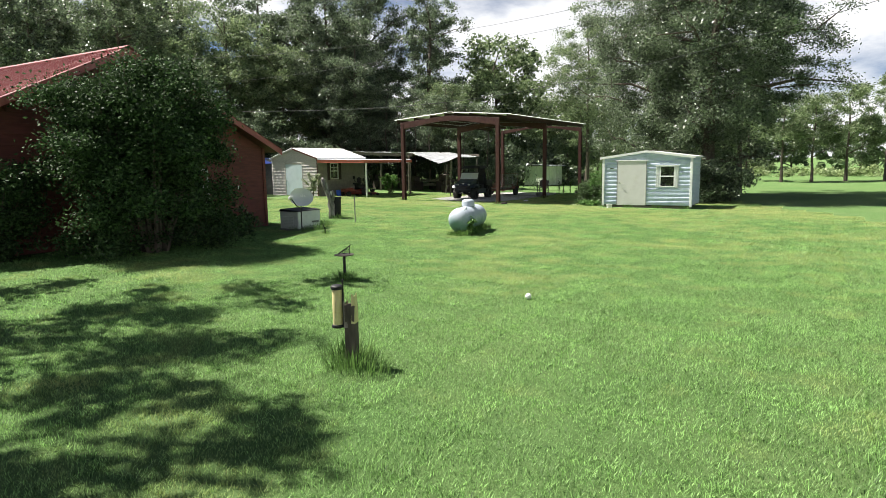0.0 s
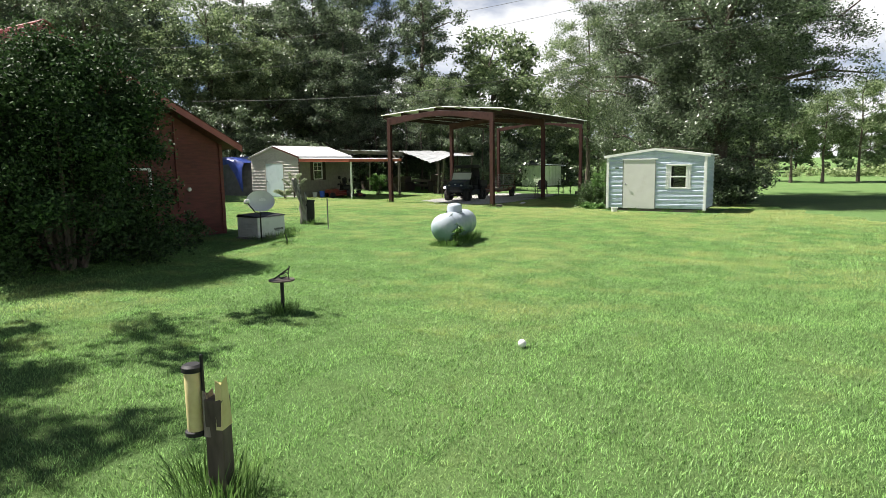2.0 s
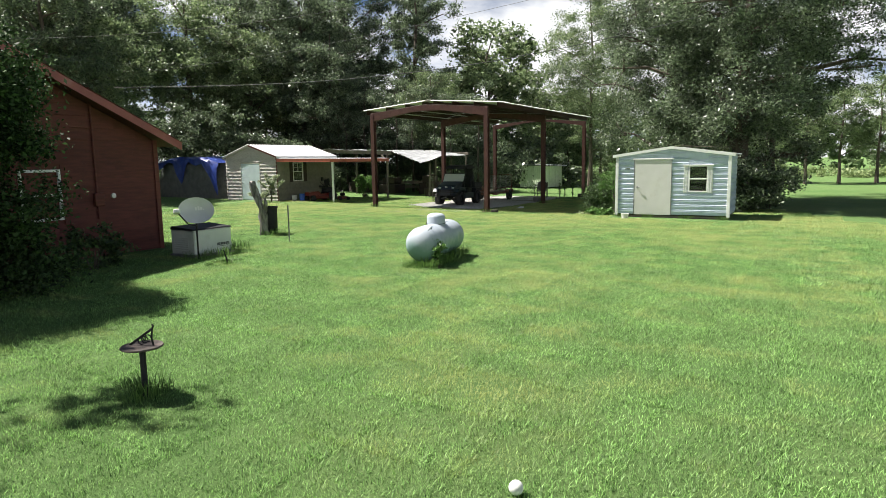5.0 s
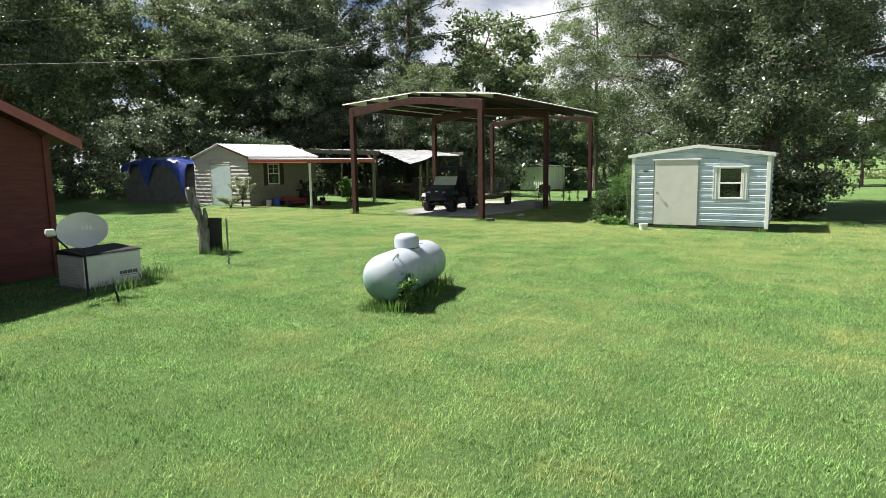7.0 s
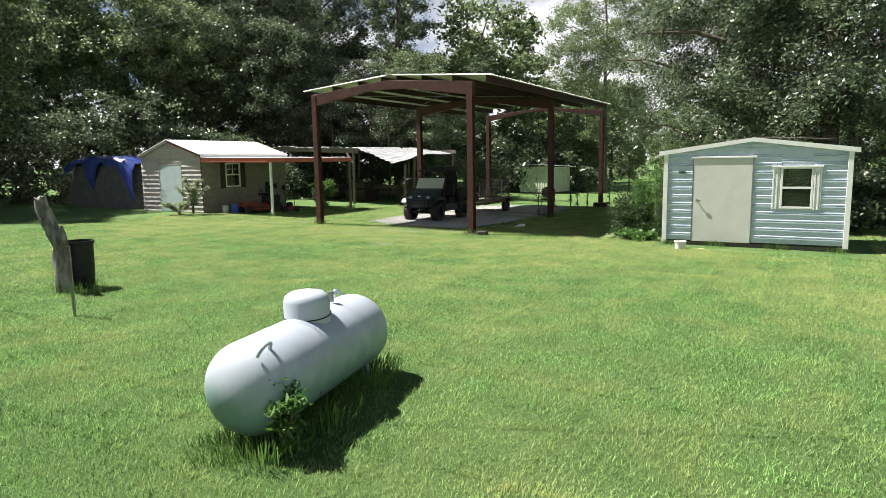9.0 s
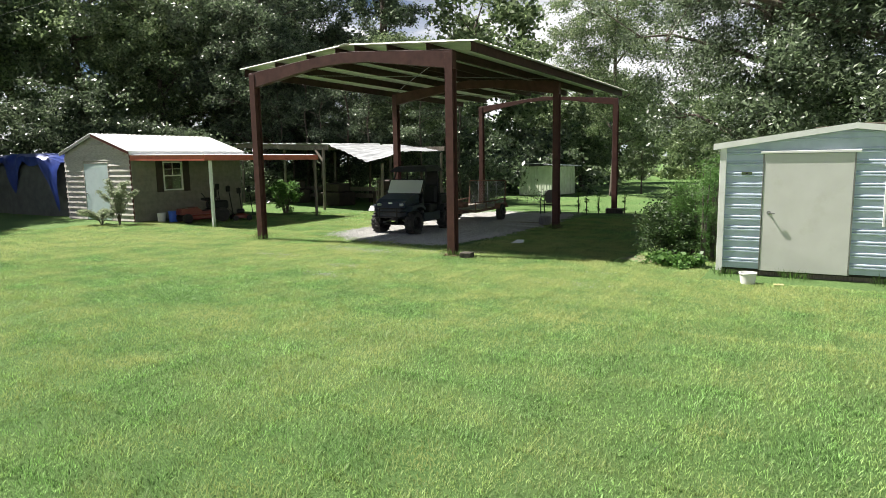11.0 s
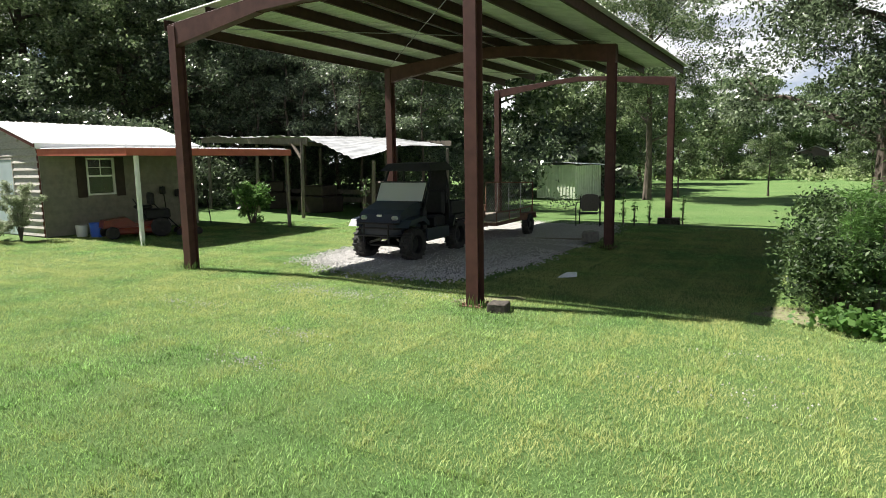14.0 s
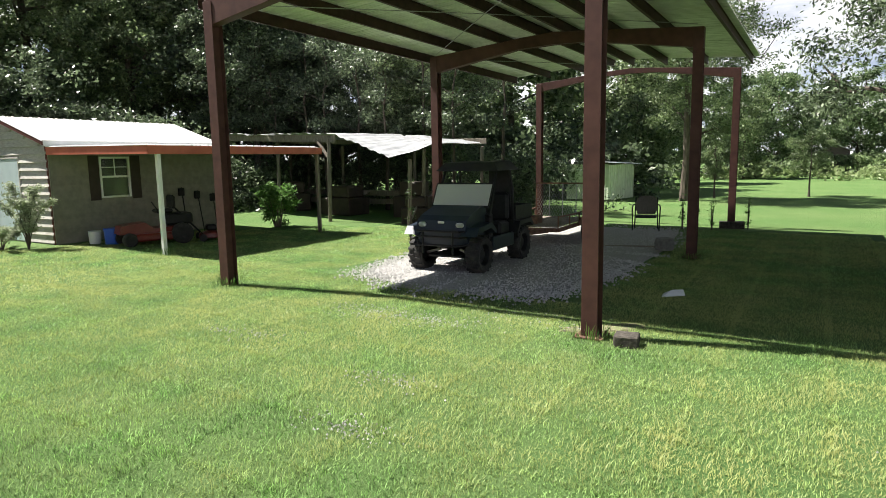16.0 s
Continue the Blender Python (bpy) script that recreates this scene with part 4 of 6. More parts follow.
for y0, y1, z0, z1 in [(0.08, 1.25, 0, LE), (2.1, LD - 0.1, 0, LE), (1.25, 2.1, 0, 1.17), (1.25, 2.1, 2.25, LE)]:
    part("side_wall", Geo().box(LW - 0.1, LW - 0.001, y0, y1, z0, z1), M_LAPBEIGE_SHADED, lap)
part("corner_board", Geo().box(LW - 0.05, LW + 0.035, -0.045, -0.032, 0.05, LE, 0.004), M_REDLAP, lap)
d2 = part("door", Geo().box(LDX0, LDX1, -0.05, 0.0, 0.12, 2.22, 0.008), M_DOORBLUE, lap, "pale blue flush door")
part("door_handle", Geo().tube([(LDX0 + 0.1, -0.05, 1.1), (LDX0 + 0.1, -0.1, 1.1)], [0.03, 0.025], 10), M_STEEL, d2)
g = Geo()
for x0, x1, z0, z1 in [(LDX0 - 0.045, LDX0 - 0.002, 0.1, 2.26), (LDX1 + 0.002, LDX1 + 0.045, 0.1, 2.26), (LDX0 - 0.002, LDX1 + 0.002, 2.222, 2.26)]:
    g.box(x0, x1, -0.06, -0.002, z0, z1, 0.004)
part("door_frame", g, M_LAP, lap)
part("door_sill", Geo().box(LDX0 - 0.2, LDX1 + 0.3, -0.5, -0.06, -0.12, 0.08, 0.02), M_WOODGREY, lap)
for s in (-1, 1):
    me = mesh_of("roof_sheet", slope_sheet(0.912, LW + 0.12, (LA - LE) / LW * (LW + 0.12), s), M_WHITESHEET)
    for k in range(6):
        part("roof_sheet", me, M_WHITESHEET, lap, at=pose(0, -0.18 + k * 0.896, LA + 0.045 + 0.003 * (k % 2)))
    part("rake_board", Geo().prism([(0, LA - 0.06), (s * (LW + 0.1), LE - 0.09), (s * (LW + 0.1), LE + 0.02), (0, LA + 0.04)], "y", -0.17, -0.145), M_LAP if s < 0 else M_REDLAP, lap)
w2 = part("window", Geo().box(LW - 0.06, LW - 0.05, 1.25, 2.1, 1.17, 2.25), M_SHADE, lap, "sash window with glazing bars and brown shutters")
g = Geo()
for y0, y1, z0, z1 in [(1.25, 1.3, 1.17, 2.25), (2.05, 2.1, 1.17, 2.25), (1.3, 2.05, 1.17, 1.22), (1.3, 2.05, 2.2, 2.25), (1.3, 2.05, 1.7, 1.75)]:
    g.box(LW - 0.03, LW + 0.04, y0, y1, z0, z1, 0.004)
g.box(LW, LW + 0.02, 1.665, 1.685, 1.75, 2.2)
g.box(LW, LW + 0.02, 1.3, 2.05, 1.965, 1.985)
part("window_frame", g, M_WHITETRIM, w2)
for z0, z1 in ((1.22, 1.7), (1.75, 2.2)):
    part("pane", Geo().box(LW - 0.012, LW - 0.008, 1.3, 2.05, z0, z1), M_GLASS, w2)
for y0 in (0.95, 2.12):
    part("shutter", Geo().box(LW + 0.027, LW + 0.05, y0, y0 + 0.28, 1.12, 2.28, 0.006), M_SHUTTER, w2)
# lean-to awning, fixed to the shed
AX = 6.02
for k in range(6):
    me = mesh_of("awning_sheet", slope_sheet(0.912, AX - LW - 0.05, 0.06, 1), M_WHITESHEET)
    part("awning_sheet", me, M_WHITESHEET, lap, at=pose(LW + 0.06, -0.08 + k * 0.916, 2.49 + 0.003 * (k % 2)))
part("fascia", Geo().add([(LW + 0.04, -0.06, 2.3), (AX, -0.06, 2.24), (AX, -0.06, 2.42), (LW + 0.04, -0.06, 2.48), (LW + 0.04, -0.02, 2.3), (AX, -0.02, 2.24), (AX, -0.02, 2.42), (LW + 0.04, -0.02, 2.48)],
                         [(0, 1, 2, 3), (4, 7, 6, 5), (0, 4, 5, 1), (1, 5, 6, 2), (2, 6, 7, 3), (3, 7, 4, 0)]), M_REDTRIM, lap, "faded red board")
part("fascia", Geo().box(AX, AX + 0.035, -0.06, 5.46, 2.24, 2.42, 0.004), M_REDTRIM, lap, "faded red board")
part("eave_board", Geo().box(LW + 0.13, LW + 0.15, -0.15, LD + 0.1, 2.5, LE + 0.03, 0.003), M_WHITETRIM, lap)
for y in (1.2, 2.6, 4.0, 5.2):
    part("joist", Geo().beam((LW + 0.05, y, 2.37), (AX, y, 2.32), 0.045, 0.14), M_WOODGREY, lap)
for y in (0.25, 5.35):
    part("awning_post", Geo().box(AX - 0.12, AX - 0.03, y - 0.045, y + 0.045, -0.1, 2.27, 0.006), M_WHITETRIM if y < 1 else M_WOODGREY, lap)


# ---- red house ----
house = thing("house", -16.91, 11.0, 0, "red lap-sided house with a red metal roof", "house", z=0.1)
HY, HE, HA = 5.15, 2.75, 5.25
HX = -15.0
z = 0.02
win_y = (1.95, 2.7, 1.0, 2.0)
while z < HA - 0.15:
    z1 = min(z + 0.27, HA - 0.08)
    edge = HY if z1 <= HE else HY * (HA - z1) / (HA - HE)
    spans = [(-edge, edge)]
    if z1 > win_y[2] and z < win_y[3]:
        spans = [(-edge, win_y[0] - 0.08), (win_y[1] + 0.08, edge)]
    for y0, y1 in spans:
        if y1 - y0 > 0.15:
            g = Geo().add([(0, y0, z), (0, y1, z), (0.045, y1, z), (0.045, y0, z), (0.006, y0, z1), (0.006, y1, z1), (0, y1, z1), (0, y0, z1)],
                          [(0, 1, 2, 3), (3, 2, 5, 4), (4, 5, 6, 7), (0, 3, 4, 7), (1, 6, 5, 2), (0, 7, 6, 1)])
            part("lap_board", g, M_REDLAP, house)
    z += 0.27
part("wall", Geo().prism([(-HY, -0.1), (HY, -0.1), (HY, HE), (0, HA), (-HY, HE)], "x", -0.15, -0.002), M_REDLAP, house)
part("wall", Geo().prism([(-HY, -0.1), (HY, -0.1), (HY, HE), (0, HA), (-HY, HE)], "x", HX, HX + 0.15), M_REDLAP, house)
for s in (-1, 1):
    part("wall", Geo().box(HX + 0.15, -0.15, s * HY, s * (HY - 0.15), -0.1, HE), M_REDLAP, house)
    part("corner_board", Geo().box(0.046, 0.065, s * HY - 0.06, s * HY + 0.06, 0, HE, 0.004), M_REDLAP, house)
    part("soffit", Geo().prism([(0, HA + 0.02), (s * (HY + 0.42), HE - 0.16), (s * (HY + 0.42), HE - 0.1), (0, HA + 0.08)], "x", HX - 0.4, 0.5), M_REDLAP, house)
    part("rake_board", Geo().prism([(0, HA - 0.06), (s * (HY + 0.44), HE - 0.26), (s * (HY + 0.44), HE - 0.07), (0, HA + 0.13)], "x", 0.502, 0.53), M_REDROOF, house)
    drop = HA - HE + 0.21
    prof = [(u, 0, h) for u, h in ribbed(0.912)]
    g = Geo()
    run = HY + 0.46
    g.sheet(prof, (0, 0, 0), (0, s * run, -drop))
    g.sheet([(a, b, c - 0.005) for a, b, c in prof], (0, 0, 0), (0, s * run, -drop))
    me = mesh_of("roof_sheet", g, M_REDROOF)
    for k in range(17):
        part("roof_sheet", me, M_REDROOF, house, at=pose(0.56 - (k + 1) * 0.916, 0, HA + 0.145 + 0.003 * (k % 2)))
part("ridge_cap", Geo().prism([(-0.16, HA + 0.09), (0, HA + 0.165), (0.16, HA + 0.09), (0.16, HA + 0.11), (0, HA + 0.19), (-0.16, HA + 0.11)], "x", HX - 0.4, 0.57), M_REDROOF, house)
w = part("window", Geo().box(-0.14, -0.12, win_y[0], win_y[1], win_y[2], win_y[3]), M_SHADE, house, "small window in a white frame")
g = Geo()
for y0, y1, z0, z1 in [(win_y[0] - 0.06, win_y[0], 0.94, 2.06), (win_y[1], win_y[1] + 0.06, 0.94, 2.06), (win_y[0], win_y[1], 0.94, 1.0), (win_y[0], win_y[1], 2.0, 2.06), (win_y[0], win_y[1], 1.48, 1.53)]:
    g.box(-0.02, 0.05, y0, y1, z0, z1, 0.004)
part("window_frame", g, M_WHITETRIM, w)
part("pane", Geo().box(-0.012, -0.008, win_y[0], win_y[1], 1.0, 2.0), M_GLASS, w)
g = Geo().tube([(0.06, 3.55, 0.9), (0.06, 3.55, 2.9), (0.06, 3.55, 3.9)], 0.025, 8)
part("conduit", g, M_REDLAP, house)
g = Geo().box(0.03, 0.14, 3.45, 3.68, 1.2, 1.5, 0.01)
part("meter_box", g, M_REDLAP, house)
part("meter_dial", Geo().lathe([(0.06, 0), (0.06, 0.03), (0.05, 0.04)], 14, pose(0.04, 3.95, 1.42, 0, 90, 0)), M_WHITEPLASTIC, house, smooth=True)
part("foundation", Geo().box(HX + 0.02, 0.0, -HY + 0.02, HY - 0.02, -0.2, 0.05, 0.0), M_CONCRETE, house)

# the shrub against the gable, dense and dark
shrub("camellia_bush", -14.5, 10.05, "huge dense dark green shrub beside the red house", 71, 1.9, 2.5, 4.7, 330, 330, 0.085, M_LEAF_CAMELLIA, stems=14, clump_r=0.5, narrow=0.5, foot=1.4, core=130)
shrub("low_shrub", -15.3, 13.4, "low dark shrub with pale flowers at the house wall", 73, 0.5, 0.9, 0.9, 26, 60, 0.1, M_LEAF_BUSH, clump_r=0.2)

shrub("low_shrub", -15.95, 7.0, "dark shrub at the foot of the house wall", 74, 0.75, 1.7, 2.3, 120, 160, 0.08, M_LEAF_CAMELLIA, clump_r=0.4)

# ---- propane tank ----
TR, TL = 0.375, 2.3
tank = thing("propane_tank", -9.69, 17.95, 12, "white propane tank stained green below, lying on the lawn", "tank")
prof = []
for k in range(9):
    a = math.pi / 2 * k / 8
    prof.append((max(0.001, TR * math.sin(a)), -TL / 2 + 0.27 * (1 - math.cos(a))))
prof += [(TR, -0.45), (TR + 0.002, -0.44), (TR, -0.43), (TR, 0.43), (TR + 0.002, 0.44), (TR, 0.45)]
prof += [(r, -q) for r, q in prof[8::-1]]


def tank_material():
    """White enamel with algae: green under a wavering waterline."""
    m = material("tank_enamel", (0.345, 0.39, 0.44), (0.415, 0.46, 0.515), 3, 0.5, bump=0.04, wear=(0.36, 0.37, 0.38), wear_scale=3.0, wear_amount=0.33)
    n, l = m.node_tree.nodes, m.node_tree.links
    b = n["Principled BSDF"]
    src = b.inputs["Base Color"].links[0].from_socket
    tc, sep, t = n.new("ShaderNodeTexCoord"), n.new("ShaderNodeSeparateXYZ"), n.new("ShaderNodeTexNoise")
    t.inputs["Scale"].default_value, t.inputs["Detail"].default_value = 5, 6
    l.new(tc.outputs["Object"], sep.inputs["Vector"])
    l.new(tc.outputs["Object"], t.inputs["Vector"])
    add, mul = n.new("ShaderNodeMath"), n.new("ShaderNodeMath")
    mul.operation, mul.inputs[1].default_value = "MULTIPLY", 0.35
    l.new(t.outputs["Fac"], mul.inputs[0])
    l.new(sep.outputs["Z"], add.inputs[0])
    l.new(mul.outputs[0], add.inputs[1])
    mr = n.new("ShaderNodeMapRange")
    mr.inputs["From Min"].default_value, mr.inputs["From Max"].default_value, mr.inputs["To Min"].default_value, mr.inputs["To Max"].default_value = 0.55, 0.8, 0.9, 0.0
    l.new(add.outputs[0], mr.inputs["Value"])
    x = n.new("ShaderNodeMix")
    x.data_type = "RGBA"
    x.inputs["B"].default_value = (0.13, 0.24, 0.21, 1)
    l.new(mr.outputs["Result"], x.inputs["Factor"])
    l.new(src, x.inputs["A"])
    l.new(x.outputs["Result"], b.inputs["Base Color"])
    return m


M_TANK = tank_material()
TZ = 0.475
part("shell", Geo().lathe(prof, 40, pose(0, 0, TZ, -90, 0, 0)), M_TANK, tank, smooth=True)
part("dome", Geo().lathe([(0.205, TZ + 0.3), (0.21, TZ + 0.34), (0.205, TZ + 0.36), (0.205, TZ + 0.5), (0.19, TZ + 0.545), (0.15, TZ + 0.575), (0.08, TZ + 0.592), (0.001, TZ + 0.597)], 30), M_TANK, tank, "white domed lid", smooth=True)
part("dome_strap", Geo().tube([(0.212 * math.cos(a), 0.212 * math.sin(a), TZ + 0.37 + 0.015 * math.sin(a)) for a in [k * math.pi / 9 for k in range(19)]], 0.006, 6), M_BLACK, tank)
part("relief_valve", Geo().lathe([(0.02, TZ + 0.36), (0.02, TZ + 0.43), (0.03, TZ + 0.435), (0.03, TZ + 0.46), (0.012, TZ + 0.465)], 12, pose(0, 0.46, 0.03)), M_STEEL, tank, smooth=True)
for s in (-1, 1):
    q = []
    for k in range(9):
        a = math.pi * k / 8
        q.append((-s * 0.5 * (0.35 + 0.1 * math.sin(a)), s * 0.95 - 0.075 * math.cos(a), TZ + 0.866 * (0.35 + 0.1 * math.sin(a))))
    part("lifting_lug", Geo().tube([p for k, p in enumerate(q)], 0.016, 8), M_TANK, tank)
    g = Geo().prism([(-0.26, 0.0), (0.26, 0.0), (0.22, TZ - 0.26), (0, TZ - 0.36), (-0.22, TZ - 0.26)], "y", s * 0.72 - 0.03, s * 0.72 + 0.03)
    part("leg", g, M_TANK, tank)
part("gas_line", Geo().tube([(-0.1, 0.05, TZ + 0.4), (-0.3, 0.2, TZ + 0.36), (-0.42, 0.3, TZ), (-0.45, 0.35, -0.1)], 0.009, 6), M_BLACK, tank)
tuft("tall_grass", -9.35, 17.0, 420, 0.26, 0.36, "uncut grass under the propane tank", 81)
tuft("tall_grass", -9.4, 17.8, 520, 0.3, 0.45, "uncut grass under the propane tank", 82)
tuft("tall_grass", -9.6, 18.7, 420, 0.28, 0.35, "uncut grass under the propane tank", 83)
tuft("tall_grass", -9.6, 16.85, 300, 0.12, 0.26, "uncut grass under the propane tank", 84)
shrub("weed", -9.1, 17.05, "leafy green weed growing against the tank", 85, 0.12, 0.12, 0.6, 14, 40, 0.085, M_WEED, stems=5, clump_r=0.1, narrow=0.32, category="weed", droop=-0.5)

# ---- generator and satellite dish by the house ----
gen = thing("generator", -15.06, 15.95, 0, "pale grey standby generator in a steel cabinet", "generator")
GX, GY, GH = 0.41, 0.54, 0.66
part("cabinet", Geo().box(-GX, GX, -GY, GY, 0.06, GH - 0.03, 0.02), M_GENERATOR, gen)
part("lid", Geo().add([(-GX - 0.02, -GY - 0.02, GH - 0.028), (GX + 0.02, -GY - 0.02, GH - 0.028), (GX + 0.02, GY + 0.02, GH - 0.028), (-GX - 0.02, GY + 0.02, GH - 0.028), (-GX + 0.05, -GY, GH + 0.05), (GX - 0.01, -GY, GH + 0.0), (GX - 0.01, GY, GH + 0.0), (-GX + 0.05, GY, GH + 0.05)],
                      [(0, 3, 2, 1), (0, 1, 5, 4), (1, 2, 6, 5), (2, 3, 7, 6), (3, 0, 4, 7), (4, 5, 6, 7)]), M_BLACK, gen, "dark sloping lid")
part("base", Geo().box(-GX - 0.04, GX + 0.04, -GY - 0.04, GY + 0.04, -0.04, 0.058, 0.01), M_CONCRETE, gen)
for k in range(7):
    part("louvre", Geo().box(-0.3, 0.22, -GY - 0.022, -GY - 0.001, 0.14 + k * 0.05, 0.165 + k * 0.05, 0.006), M_GENERATOR, gen)
for k, (y0, y1) in enumerate([(0.1, 0.14), (0.15, 0.19), (0.2, 0.24), (0.25, 0.29), (0.3, 0.34), (0.35, 0.39), (0.4, 0.44)]):
    part("brand_bar", Geo().box(GX + 0.001, GX + 0.004, y0, y1, 0.225, 0.285), M_LETTER, gen)
part("brand_bar", Geo().box(GX + 0.001, GX + 0.004, 0.12, 0.42, 0.195, 0.205), M_LETTER, gen)
tuft("tall_grass", -14.5, 16.0, 240, 0.26, 0.45, "long grass along the generator", 86)
tuft("tall_grass", -14.7, 16.75, 240, 0.32, 0.4, "long grass beside the generator", 87)
tuft("tall_grass", -14.45, 15.3, 150, 0.22, 0.35, "long grass at the dish pole", 88)

dish = thing("satellite_dish", -14.4, 15.3, 0, "grey oval satellite dish on a thin pole", "satellite dish")
part("pole", Geo().tube([(0, 0, -0.1), (0, 0, 0.9), (0, 0, 0.98)], 0.02, 10), M_BLACK, dish)
g = Geo()
rings, seg = 9, 36
aim = Matrix.Translation((0.02, 0.0, 1.1)) @ Vector((0.8, -0.55, 0.32)).to_track_quat("Z", "Y").to_matrix().to_4x4()
vs = []
for back_side in (0, 1):
    for i in range(rings):
        for k in range(seg):
            r = i / (rings - 1)
            a = 2 * math.pi * k / seg
            vs.append(aim @ Vector((0.38 * r * math.cos(a), 0.3 * r * math.sin(a), 0.1 * r * r - 0.012 * back_side)))
fs = []
for o in (0, rings * seg):
    fs += [(o + i * seg + k, o + i * seg + (k + 1) % seg, o + (i + 1) * seg + (k + 1) % seg, o + (i + 1) * seg + k) for i in range(rings - 1) for k in range(seg)]
e0, e1 = (rings - 1) * seg, (2 * rings - 1) * seg
fs += [(e0 + k, e0 + (k + 1) % seg, e1 + (k + 1) % seg, e1 + k) for k in range(seg)]
part("reflector", g.add(vs, fs), M_DISH, dish, smooth=True)
p0, p1 = aim @ Vector((0.05, -0.33, 0.05)), aim @ Vector((-0.42, -0.1, 0.42))
part("feed_arm", Geo().tube([aim @ Vector((0, -0.34, 0.0)), aim @ Vector((-0.2, -0.34, 0.22)), p1], 0.016, 8), M_BLACK, dish)
part("feed_horn", Geo().box(-0.07, 0.07, -0.05, 0.05, -0.06, 0.08, 0.02, Matrix.Translation(p1) @ aim.to_3x3().to_4x4()), M_WHITEPLASTIC, dish)
part("bracket", Geo().box(-0.07, 0.07, -0.06, 0.06, -0.1, -0.015, 0.01, aim), M_STEEL, dish)
for k in range(4):
    part("brand_bar", Geo().box(-0.02 + k * 0.055, 0.02 + k * 0.055, 0.02, 0.09 + 0.02 * (k % 2), 0.016, 0.02, 0, aim), M_SIL, dish)

# ---- dead stump, barrel, stake ----
g = Geo()
n, rows = 12, 9
vs = []
for i in range(rows):
    t = i / (rows - 1)
    for k in range(n):
        a = 2 * math.pi * k / n
        r = (0.125 - 0.035 * t + 0.1 * noise.noise((math.cos(a) * 1.3, math.sin(a) * 1.3, t * 5 + 2))) * (1.25 if i == 0 else 1)
        top = 0.12 * noise.noise((math.cos(a) * 2, math.sin(a) * 2, 9)) if i == rows - 1 else 0
        vs.append((-0.33 * t * t + r * math.cos(a), -0.12 * t + r * math.sin(a), -0.08 + 1.72 * t + top))
fs = [(i * n + k, i * n + (k + 1) % n, (i + 1) * n + (k + 1) % n, (i + 1) * n + k) for i in range(rows - 1) for k in range(n)] + [tuple((rows - 1) * n + k for k in range(n))]
stump = thing("tree_stump", -16.93, 19.8, 0, "leaning grey dead tree stump with cracked wood", "stump")
part("trunk", g.add(vs, fs), M_DEADWOOD, stump, smooth=True)
part("broken_limb", Geo().tube([(0.0, 0, 0.75), (0.12, -0.05, 0.98), (0.1, -0.06, 1.15)], [0.09, 0.06, 0.03], 7), M_DEADWOOD, stump)
barrel = thing("barrel", -17.05, 20.12, 0, "black plastic barrel behind the dead stump", "barrel")
part("body", Geo().lathe([(0.21, 0), (0.22, 0.02), (0.235, 0.4), (0.24, 0.78), (0.258, 0.79), (0.258, 0.85), (0.24, 0.85), (0.235, 0.78), (0.21, 0.5)], 24), M_BLACK, barrel, smooth=True)
tuft("tall_grass", -16.7, 19.85, 200, 0.24, 0.45, "long grass round the dead stump", 89)
g = Geo().box(-0.02, 0.02, -0.004, 0.004, -0.1, 1.03, 0.001)
g.box(-0.004, 0.004, 0.004, 0.04, -0.1, 1.03, 0.001)
single("fence_stake", g, M_STEEL, -15.0, 18.82, 25, "thin grey steel fence stake in the lawn", "stake")

single("garden_stake", Geo().tube([(0, 0, -0.05), (-0.03, -0.01, 0.15), (-0.1, -0.02, 0.32)], [0.02, 0.018, 0.01], 7), M_BLACK, -13.2, 15.09, 0, "short dark leaning stake in the lawn", "stake", smooth=True)
tuft("tall_grass", -13.2, 15.09, 90, 0.16, 0.12, "long grass round the short stake", 93)

# ---- sundial, feeder post, ball ----
sd = thing("sundial", -7.76, 9.36, 0, "weathered iron sundial on a thin post", "sundial")
part("post", Geo().lathe([(0.035, -0.05), (0.035, 0.05), (0.028, 0.06), (0.028, 0.46), (0.06, 0.48)], 12), M_BLACK, sd, smooth=True)
part("plate", Geo().lathe([(0.02, 0.48), (0.185, 0.482), (0.19, 0.49), (0.185, 0.5), (0.02, 0.5)], 30), M_IRON, sd, smooth=True)
g = Geo().beam((-0.11, -0.05, 0.5), (0.1, 0.05, 0.66), 0.012, 0.022)
g.tube([(0.1, 0.05, 0.66), (0.115, 0.055, 0.69), (0.1, 0.05, 0.7)], 0.009, 6)
for k in range(3):
    q = [(0.03 * k - 0.0 + 0.03 * math.cos(a), 0.015 * k + 0.012 * math.cos(a), 0.54 + 0.015 * k + 0.032 * math.sin(a)) for a in [j * 0.75 for j in range(8)]]
    g.tube(q, 0.006, 5)
g.tube([(0.1, 0.05, 0.5), (0.09, 0.045, 0.58), (0.1, 0.05, 0.66)], 0.008, 6)
part("gnomon", g, M_BLACK, sd, "black scrolled pointer")
tuft("tall_grass", -7.76, 9.36, 300, 0.2, 0.26, "long grass round the sundial post", 90)

fp = thing("feeder_post", -4.36, 5.34, 20, "short square weathered post with a broken top", "post")
part("post", Geo().box(-0.062, 0.062, -0.062, 0.062, -0.1, 0.7, 0.008), M_BARK, fp)
g = Geo().add([(0.02, -0.063, 0.5), (0.065, -0.063, 0.5), (0.065, 0.06, 0.5), (0.02, 0.06, 0.5), (0.028, -0.06, 0.83), (0.06, -0.05, 0.8), (0.06, 0.03, 0.84), (0.03, 0.03, 0.78)],
              [(0, 1, 2, 3), (4, 7, 6, 5), (0, 4, 5, 1), (1, 5, 6, 2), (2, 6, 7, 3), (3, 7, 4, 0)])
part("splinter", g, M_YELLOW, fp, "pale split wood")
